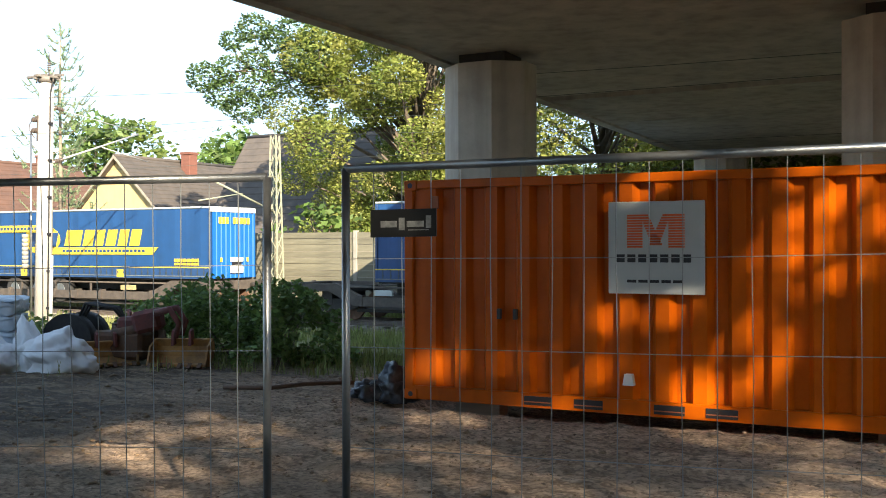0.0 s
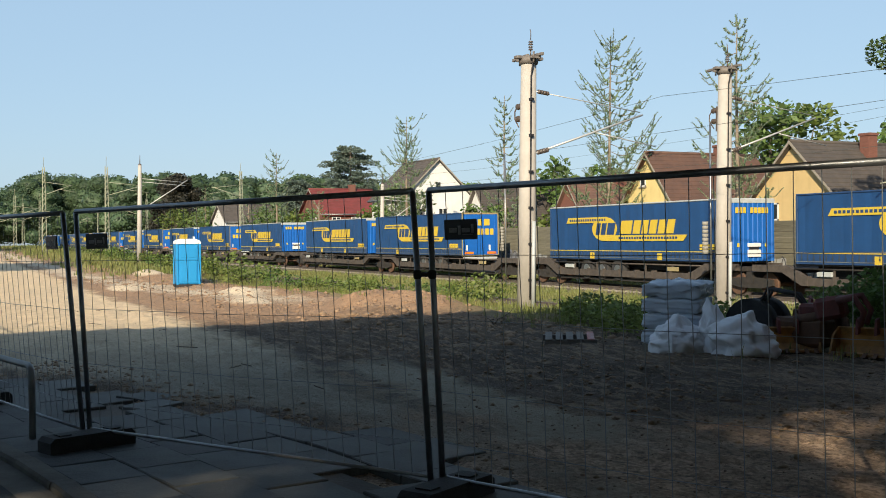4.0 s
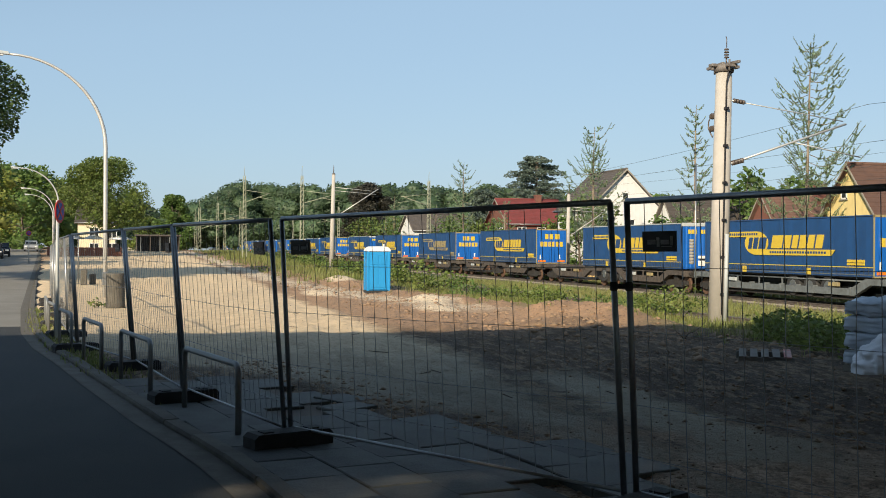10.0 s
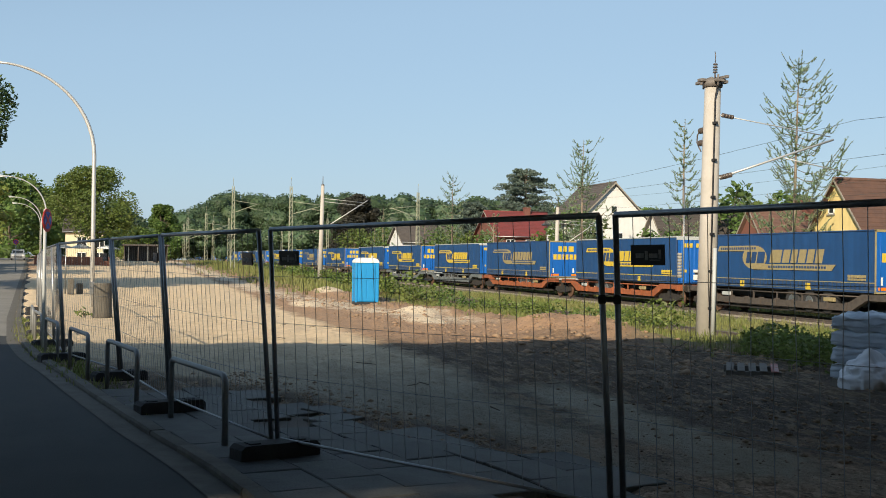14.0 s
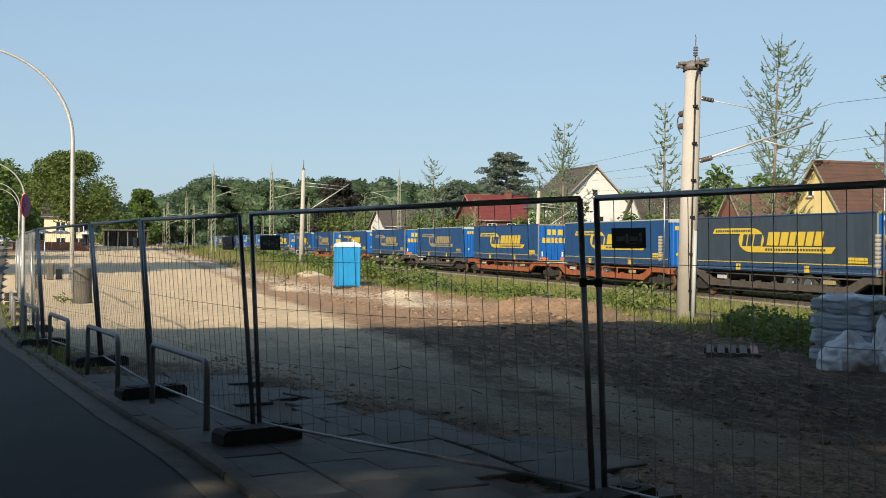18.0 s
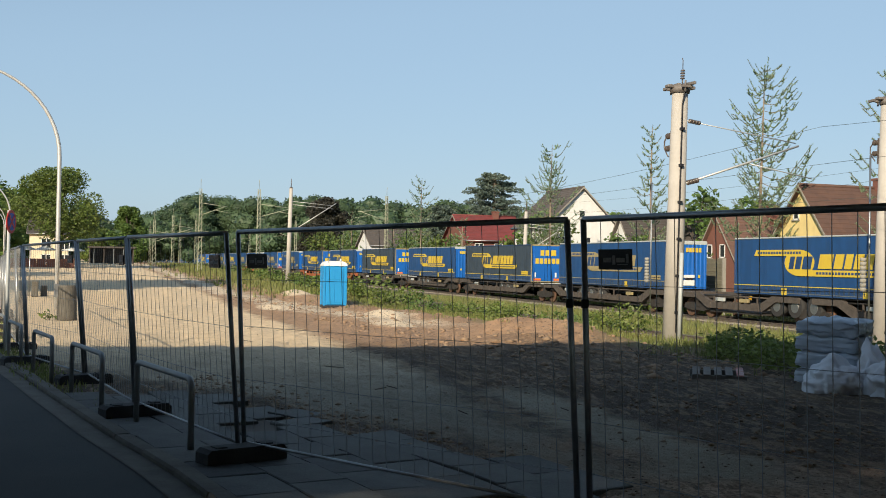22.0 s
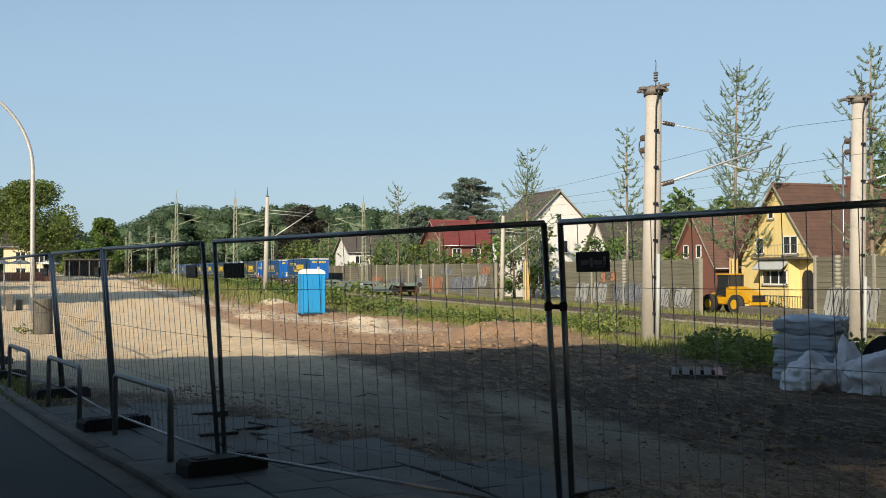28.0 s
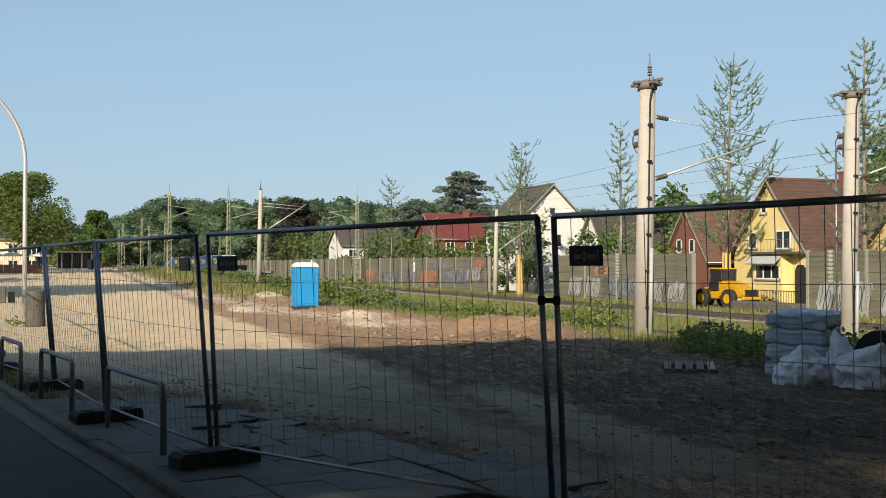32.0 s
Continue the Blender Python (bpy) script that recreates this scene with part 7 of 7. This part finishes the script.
bucket(-12.3, 12.15, 150, 0.9, 0.6, MACHO, "ochre digger bucket lying on the soil")
bucket(-11.35, 12.55, 112, 0.95, 0.66, MACHO, "wide ochre digger bucket lying on the soil")
bucket(-12.7, 13.3, 150, 0.8, 0.9, RUST, "rusty digger bucket behind the others")
ar = thing("grab_attachment", pose(-12.0, 12.7, land(-11.7, 12.9), 0, 0, 30), "dark red hydraulic grab lying on the buckets", "machine part", "dumped machine parts")
bm = B()
box(bm, -0.1, 0.34, -0.2, 0.2, 0.55, 0.90, 0.06, pose(0, 0, 0, 0, -12, 0))
part("housing", bm, MACHR, ar)
for s in (-1, 1):
    bm = B()
    tube(bm, [(0.1, s * 0.2, 0.86), (0.36, s * 0.26, 0.92), (0.5, s * 0.25, 0.7), (0.44, s * 0.2, 0.48)], 0.06, 8, 0.04)
    part("claw", bm, MACHR, ar)
bm = B()
cyl(bm, (-0.6, 0.1, 0.5), (0.1, 0.0, 0.68), 0.1, 0.08, 12)
part("cylinder", bm, RUST, ar)
au = thing("drive_unit", pose(-13.3, 12.4, land(-13.2, 12.8), 0, 0, 20), "black machine drive unit with hoses on the ground", "machine part", "dumped machine parts")
bm = B()
for y0 in (-0.35, 0.12):
    cyl(bm, (0, y0, 0.42), (0, y0 + 0.22, 0.42), 0.42, n=22)
part("drum", bm, BLACKPL, au, "black ribbed drum")
bm = B()
box(bm, 0.2, 1.2, -0.25, 0.25, 0.1, 0.55, 0.06)
part("housing", bm, RUST, au)
bm = B()
box(bm, 0.75, 1.15, -0.2, 0.2, 0.5, 0.78, 0.05)
part("cover", bm, MACHR, au)
bm = B()
for k in range(3):
    tube(bm, [(0.1, -0.2 + k * 0.1, 0.7), (0.3, -0.3 + k * 0.12, 1.0), (0.7, -0.15 + k * 0.1, 0.92), (0.9, 0, 0.6)], 0.028, 6)
part("hose", bm, BLACKPL, au)
lump("tarpaulin", 7, 0.27, 0.24, 0.30, TARP, "crumpled black and blue plastic sheet beside the container", "tarpaulin", pose(-6.72, 11.4, -0.12, 0, 0, 15), 0.42, sub=4, freq=2.2)
lump("tarpaulin", 9, 0.24, 0.2, 0.16, TARP, "small crumpled plastic sheet beside the container", "tarpaulin", pose(-7.0, 11.25, -0.16, 0, 0, 60), 0.42, sub=4, freq=2.2)
bm = B()
tube(bm, [(-9.0, 10.9, gz(-9, 10.9) + 0.03), (-8.3, 10.95, -0.14), (-7.95, 11.25, -0.1), (-7.7, 11.7, -0.12), (-7.3, 12.1, -0.14)], 0.028, 8)
tagged(part("ground_hose", bm, RUST), "brown hose lying on the soil", "hose")

# ---- street lamps, signs, planter ----
def street_lamp(x, y, s=1.0):
    z0 = gz(x, y)
    t = thing("street_lamp", pose(x, y, z0), "tall galvanised street lamp with a long curved arm", "street lamp", "street lamps")
    bm = B()
    pts = [(0, 0, -0.1), (0, 0, 3.0)] + [(0, -3.6 * (1 - math.cos(a * math.pi / 28)), 5.9 + 3.46 * math.sin(a * math.pi / 28)) for a in range(15)]
    tube(bm, [(a * s, b * s, c * s) for a, b, c in pts], 0.085 * s, 14, 0.045 * s)
    part("pole", bm, SILVER, t)
    bm = B()
    v = [(-0.1, -3.5, 9.33), (0.1, -3.5, 9.33), (0.15, -4.0, 9.36), (0.1, -4.45, 9.42), (-0.1, -4.45, 9.42), (-0.15, -4.0, 9.36)]
    lo = [bm.verts.new((a * s, b * s, c * s)) for a, b, c in v]
    hi = [bm.verts.new((a * 0.6 * s, (b + 3.98) * 0.85 * s - 3.98 * s, (c + 0.12) * s)) for a, b, c in v]
    bm.faces.new(lo)
    bm.faces.new(hi[::-1])
    for i in range(6):
        bm.faces.new((lo[i], lo[(i + 1) % 6], hi[(i + 1) % 6], hi[i]))
    hd = part("lamp_head", bm, SIGNG, t, "flat pale lamp head")
    bm = B()
    box(bm, -0.09 * s, 0.09 * s, -4.35 * s, -3.75 * s, 9.29 * s, 9.36 * s, 0.01)
    part("lens", bm, WHITE, hd)
    bm = B()
    box(bm, -0.1, 0.1, -0.1, 0.1, 0.5, 1.0, 0.01)
    part("service_door", bm, GALV, t)


street_lamp(-43.7, -0.98)
street_lamp(-95, -5.9, 0.85)
street_lamp(-128, -8.4, 0.8)
street_lamp(-150, -10.0, 0.8)
bm = B()
tube(bm, [(0, 0, 0), (0, 0, 0.06), (0, 0, 1.06), (0, 0, 1.1)], 0.30, 18, 0.27)
o = part("concrete_planter", bm, KERBM)
o.location = (-35.1, -0.47, gz(-35.1, -0.47))
tagged(o, "round weathered concrete ring standing by the fence", "concrete ring")
bush(-35.6, -0.9, 0.5, 0.4, 801, LEAFW, "weeds round the concrete ring", 300, 0.06, gz(-35.6, -0.9))

ns = thing("no_stopping_sign", pose(-21.95, -1.38, gz(-21.95, -1.38), 0, 0, 72), "round red and blue no stopping sign on a pale pole", "traffic sign")
bm = B()
cyl(bm, (0, 0, -0.1), (0, 0, 2.72), 0.03, n=12)
part("pole", bm, SIGNG, ns)
bm = B()
cyl(bm, (0.035, 0, 2.5), (0.05, 0, 2.5), 0.225, n=28)
dsc = part("disc", bm, SIGNR, ns, "red rim of the sign")
bm = B()
cyl(bm, (0.045, 0, 2.5), (0.056, 0, 2.5), 0.17, n=28)
part("field", bm, SIGNB, dsc, "blue field of the sign")
bm = B()
for a in (45, 135):
    box(bm, 0.056, 0.062, -0.17, 0.17, -0.022, 0.022, 0, pose(0, 0, 2.5, a, 0, 0))
part("cross", bm, SIGNR, dsc, "red diagonal bars")
copy_thing(ns, pose(-96, -8.3, gz(-96, -8.3), 0, 0, -10))
for i, (x, y, h) in enumerate(((-56.9, -2.3, 0.8), (-57.6, -1.9, 0.55))):
    bm = B()
    box(bm, -0.16, 0.16, -0.16, 0.16, 0, h, 0.03)
    o = part("concrete_bollard", bm, KERBM)
    o.location = (x, y, gz(x, y))
    tagged(o, "square concrete bollard by the sand track", "bollard", "bollards")
bm = B()
cyl(bm, (0, 0, 0), (0, 0, 2.6), 0.03, n=8)
o = part("thin_post", bm, GALV)
o.location = (-57.5, -2.6, gz(-57.5, -2.6))
tagged(o, "thin steel post behind the fence", "post")

# ---- parked vehicles on the far side of the road ----
def car(x, y, rz, paint, label, kind="car"):
    t = thing("car" if kind == "car" else "van", pose(x, y, gz(x, y) - 0.03, 0, 0, rz), label, kind, "parked vehicles")
    if kind == "car":
        low = [(-2.1, 0.25), (2.1, 0.25), (2.15, 0.6), (2.0, 0.82), (1.0, 0.92), (-1.7, 0.95), (-2.1, 0.8)]
        cab = [(-1.75, 0.93), (1.0, 0.91), (0.35, 1.42), (-1.2, 1.46)]
        wd = 0.88
    else:
        low = [(-2.4, 0.3), (2.4, 0.3), (2.45, 0.8), (2.2, 1.1), (-2.4, 1.1)]
        cab = [(-2.4, 1.1), (2.2, 1.1), (1.5, 1.9), (-2.35, 2.0)]
        wd = 0.95
    bm = B()
    prism(bm, low, -wd, wd)
    bmesh.ops.bevel(bm, geom=bm.edges[:], offset=0.06, segments=2, affect="EDGES")
    part("body", bm, paint, t)
    bm = B()
    prism(bm, cab, -wd + 0.12, wd - 0.12)
    bmesh.ops.bevel(bm, geom=bm.edges[:], offset=0.05, segments=2, affect="EDGES")
    c = part("cabin", bm, paint, t)
    (ax, az), (bx_, bz_), (cx, cz), (dx, dz) = cab
    for s in (-1, 1):
        bm = B()
        y0 = s * (wd - 0.115)
        prism(bm, [(ax + 0.35, az + 0.05), (bx_ - 0.25, bz_ + 0.05), (cx - 0.08, cz - 0.08), (dx + 0.2, dz - 0.08)], min(y0, y0 + s * 0.01), max(y0, y0 + s * 0.01))
        part("side_window", bm, GLASS, c)
    bm = B()
    v = [bm.verts.new(p) for p in ((bx_ - 0.06, -wd + 0.25, bz_ + 0.06), (bx_ - 0.06, wd - 0.25, bz_ + 0.06), (cx + 0.03, wd - 0.28, cz - 0.05), (cx + 0.03, -wd + 0.28, cz - 0.05))]
    bm.faces.new(v)
    for w in v:
        w.co.x += 0.02
    part("windscreen", bm, GLASS, c)
    L = 2.1 if kind == "car" else 2.4
    for xw in (-L * 0.62, L * 0.64):
        for s in (-1, 1):
            bm = B()
            cyl(bm, (xw, s * (wd - 0.2), 0.31), (xw, s * (wd + 0.01), 0.31), 0.31, n=18)
            w = part("wheel", bm, BLACKPL, t)
            bm = B()
            cyl(bm, (xw, s * (wd + 0.0), 0.31), (xw, s * (wd + 0.02), 0.31), 0.19, n=12)
            part("rim", bm, GALV, w)
    for s in (-1, 1):
        bm = B()
        box(bm, L - 0.02, L + 0.07, s * 0.62 - 0.16, s * 0.62 + 0.16, 0.6, 0.74, 0.02)
        part("headlight", bm, WHITE, t)
    bm = B()
    box(bm, L + 0.0, L + 0.07, -0.5, 0.5, 0.38, 0.52, 0.01)
    part("grille", bm, INK, t)


car(-88, -11.2, 5, CARB, "dark blue hatchback parked at the kerb")
car(-95, -11.7, 5, CARG, "silver car parked at the kerb")
car(-103, -12.5, 5, VANT, "teal van parked at the kerb", "van")
car(-110, -12.7, 5, CARB, "dark car parked at the kerb")
car(-119, -13.0, 5, CARB, "dark car parked at the kerb")
car(-150, -12.7, 5, CARG, "silver car at the far end of the road")

# ---- wheel loader behind the barrier gap ----
ld = thing("wheel_loader", pose(-54.6, 38.6, land(-54, 38.6), 0, 0, 4) @ Matrix.Scale(0.86, 4), "yellow wheel loader parked in the gap of the barrier", "wheel loader")
bm = B()
prism(bm, [(-0.3, 0.75), (2.1, 0.7), (2.4, 0.92), (2.35, 1.12), (1.5, 1.5), (0.4, 1.85), (-0.3, 1.9)], -0.72, 0.72)
bmesh.ops.bevel(bm, geom=bm.edges[:], offset=0.08, segments=2, affect="EDGES")
hood = part("engine_hood", bm, LOADY, ld)
bm = B()
box(bm, 2.3, 2.38, -0.55, 0.55, 0.85, 1.3, 0.02)
part("grille", bm, INK, hood)
bm = B()
box(bm, 2.25, 2.45, -0.8, 0.8, 0.6, 0.82, 0.04)
part("counterweight", bm, LOADY, ld)
for x0 in (-1.3, -0.12):
    for s in (-0.68, 0.68):
        bm = B()
        cyl(bm, (x0, s, 1.2), (x0 + 0.12, s * 0.9, 2.7), 0.05, n=8)
        part("cab_pillar", bm, INK, ld)
bm = B()
box(bm, -1.35, 0.0, -0.74, 0.74, 2.68, 2.78, 0.04)
part("cab_roof", bm, LOADY, ld)
bm = B()
box(bm, -1.25, -0.1, -0.66, 0.66, 1.25, 2.68)
part("cab_glass", bm, GLASS, ld)
bm = B()
box(bm, -2.4, -0.3, -0.5, 0.5, 0.6, 1.2, 0.06)
part("front_frame", bm, LOADY, ld)
for xw in (-1.7, 1.15):
    for s in (-1, 1):
        bm = B()
        cyl(bm, (xw, s * 0.75, 0.66), (xw, s * 1.15, 0.66), 0.66, n=22)
        w = part("wheel", bm, BLACKPL, ld)
        bm = B()
        cyl(bm, (xw, s * 1.14, 0.66), (xw, s * 1.17, 0.66), 0.34, n=14)
        part("rim", bm, LOADY, w)
for s in (-0.5, 0.5):
    bm = B()
    tube(bm, [(-0.9, s, 1.5), (-2.0, s, 1.3), (-2.9, s, 0.6), (-3.2, s, 0.4)], 0.1, 6)
    part("lift_arm", bm, LOADY, ld)
bm = B()
prism(bm, [(-4.1, 0.05), (-3.3, 0.05), (-3.05, 0.45), (-3.25, 0.95), (-3.35, 0.9), (-3.2, 0.45), (-3.4, 0.14), (-4.1, 0.1)], -1.2, 1.2)
part("bucket", bm, RUST, ld)
bm = B()
box(bm, 0, 5.5, -0.5, 0.5, 0, 0.55, 0.1)
o = part("rubble_strip", bm, KERBM)
o.location = (-51.5, 37.0, land(-50, 37))
tagged(o, "low grey bund of rubble in the barrier gap", "rubble")

bush(-57.4, 42.6, 0.7, 1.2, 821, LEAFM, "clipped garden shrub before the yellow house", 200, 0.09)
bush(-55.6, 42.4, 0.6, 0.9, 822, LEAFW, "low garden shrub before the yellow house", 200, 0.09)
t = thing("garden_railing", pose(-56.5, 41.5, land(-56, 41.5)), "dark steel garden railing before the yellow house", "railing")
for h in (0.2, 1.0):
    bm = B()
    box(bm, 0, 6, -0.02, 0.02, h - 0.02, h + 0.02)
    part("rail", bm, INK, t)
for i in range(41):
    bm = B()
    box(bm, i * 0.15 - 0.01, i * 0.15 + 0.01, -0.01, 0.01, 0, 1.05)
    part("bar", bm, INK, t)

# tension weights of the overhead line
for x, y in ((-46.6, 26.6), (-31.6, 27.0)):
    z0 = land(x, y)
    t = thing("tension_weight", pose(x, y, z0), "pale grey stacked tension weight hanging on a wire by the track", "weight", "tension weights")
    bm = B()
    cyl(bm, (0, 0, 0), (0, 0, 6.9), 0.035, n=8)
    part("guide_rod", bm, GALV, t)
    for k in range(8):
        bm = B()
        cyl(bm, (-0.2, -0.1, 1.95 + k * 0.155), (-0.2, -0.1, 2.09 + k * 0.155), 0.115, n=16)
        part("weight_disc", bm, CONCP, t)

# ---- beyond the sand track: low brick wall, cream building, parasols ----
bm = B()
for y0 in range(-9, -1, 1):
    box(bm, -0.12, 0.12, y0 + 0.01, y0 + 0.99, 0, 1.05, 0.01)
o = part("low_brick_wall", bm, BRICKW)
o.location = (-126, 0, gz(-126, 0) - 0.05)
tagged(o, "low red brick garden wall beyond the sand track", "wall", kind="structure")
house(-150, -6.6, 12, 4.6, 4.6, 6.8, mat("cream_render", (0.74, 0.66, 0.48), 0.9, 0, (0.66, 0.58, 0.42), 1.5, 0.8), ROOFD, "cream rendered building with a dark roof behind the oak", windows=[(-3, 3, 1.2, 1.4, 2), (1, 3, 1.2, 1.4, 2)], side=[(2, 2.6, 1.2, 1.4, 2), (4.2, 2.6, 1.2, 1.4, 2), (2, 0.6, 1.2, 1.4, 2), (4.2, 0.6, 1.2, 1.4, 2)])
for y in (-6.4, -4.2, -1.2):
    t = thing("parasol", pose(-130, y, gz(-130, y)), "white open garden parasol behind the brick wall", "parasol", "parasols")
    bm = B()
    cyl(bm, (0, 0, 0), (0, 0, 2.3), 0.03, n=8)
    part("pole", bm, GALV, t)
    bm = B()
    cyl(bm, (0, 0, 1.85), (0, 0, 2.4), 1.5, 0.05, 8)
    part("canopy", bm, WHITE, t)

# ---- kerb stones and paving slabs ----
kv = [(-0.49, -0.075, -0.12), (0.49, -0.075, -0.12), (0.49, 0.075, -0.12), (-0.49, 0.075, -0.12), (-0.49, -0.06, 0.085), (0.49, -0.06, 0.085), (0.49, 0.075, 0.085), (-0.49, 0.075, 0.085), (-0.49, -0.075, 0.06), (0.49, -0.075, 0.06)]
kf = [(4, 5, 6, 7), (8, 9, 5, 4), (0, 1, 9, 8), (2, 3, 7, 6), (1, 2, 6, 5, 9), (3, 0, 8, 4, 7)]
kerb = new("kerb")
tagged(kerb, "grey concrete kerb stones along the road", "kerb", kind="structure")
me = bpy.data.meshes.new("kerb_stone")
me.from_pydata([(a, b, c - (0.03 if c > 0 else 0)) for a, b, c in kv], [], kf)
me.materials.append(KERBM)
x = 10.0
while x > -130:
    y, y2 = kerb_y(x), kerb_y(x - 1)
    d = math.hypot(1, y2 - y)
    o = new("kerb_stone", me)
    o.parent = kerb
    o.matrix_basis = pose(x - 0.5 / d, (y + y2) / 2 + 0.075, gz(x, y) - 0.02 + random.uniform(-0.006, 0.006), 0, 0, math.degrees(math.atan2(y - y2, 1)) + random.uniform(-0.6, 0.6))
    x -= 1 / d
sv = [(-0.248, -0.248, -0.05), (0.248, -0.248, -0.05), (0.248, 0.248, -0.05), (-0.248, 0.248, -0.05), (-0.248, -0.248, 0.012), (0.248, -0.248, 0.012), (0.248, 0.248, 0.012), (-0.248, 0.248, 0.012), (-0.24, -0.24, 0.02), (0.24, -0.24, 0.02), (0.24, 0.24, 0.02), (-0.24, 0.24, 0.02)]
sf = [(8, 9, 10, 11), (4, 5, 9, 8), (5, 6, 10, 9), (6, 7, 11, 10), (7, 4, 8, 11), (0, 1, 5, 4), (1, 2, 6, 5), (2, 3, 7, 6), (3, 0, 4, 7)]
slabs = {}
for nm, sx in (("half", 1.0), ("long", 1.5)):
    me = bpy.data.meshes.new("paving_slab")
    me.from_pydata([(a * sx, b, c) for a, b, c in sv], [], sf)
    me.materials.append(SLAB)
    slabs[nm] = me
rs = random.Random(5)
for j in range(9):
    s = 0.25 * (j % 2)
    x = -2.2 - 0.37 * (j % 2)
    while x > -14.5:
        k = kerb_y(x)
        y = k + 0.45 + j * 0.512 + 0.008 * math.sin(x * 7 + j)
        edge = pave_edge(x)
        if y < edge and (rs.random() > 0.05 or y < edge - 0.9):
            a = math.degrees(math.atan2(kerb_y(x) - kerb_y(x - 1), 1))
            o = new("paving_slab", slabs["long"])
            o.parent = pavement
            loose = y > edge - 0.9
            o.matrix_basis = pose(x, y, gz(x, y) - 0.018 + (0.02 * rs.random() if loose else 0.01 * rs.random()), rs.uniform(-1, 1) * (2.0 if loose else 0.8), rs.uniform(-1, 1) * (1.6 if loose else 0.7), a + rs.uniform(-1, 1) * (2.6 if loose else 0.8))
        x -= 0.762
# lifted slabs lying loose by the fence
for x, y, a, tx, ty in ((-11.6, 2.3, 20, 3, -2), (-12.3, 2.4, 34, -2, 3), (-10.4, 2.9, 12, 2, 2), (-9.2, 3.2, 28, -2, 2), (-8.6, 3.35, 18, 3, -2)):
    o = new("paving_slab", slabs["half"])
    o.parent = pavement
    o.matrix_basis = pose(x, y, land(x, y) + 0.0, tx * 0.8, ty * 0.8, a)


# ---- what moves ----
def motions():
    for ob, u in MOVING:
        walk(ob, [(t, pose(u - SPEED * t, FACE, RAIL_Z)) for t in (0, 8, 16, 24, 32)])


motions()
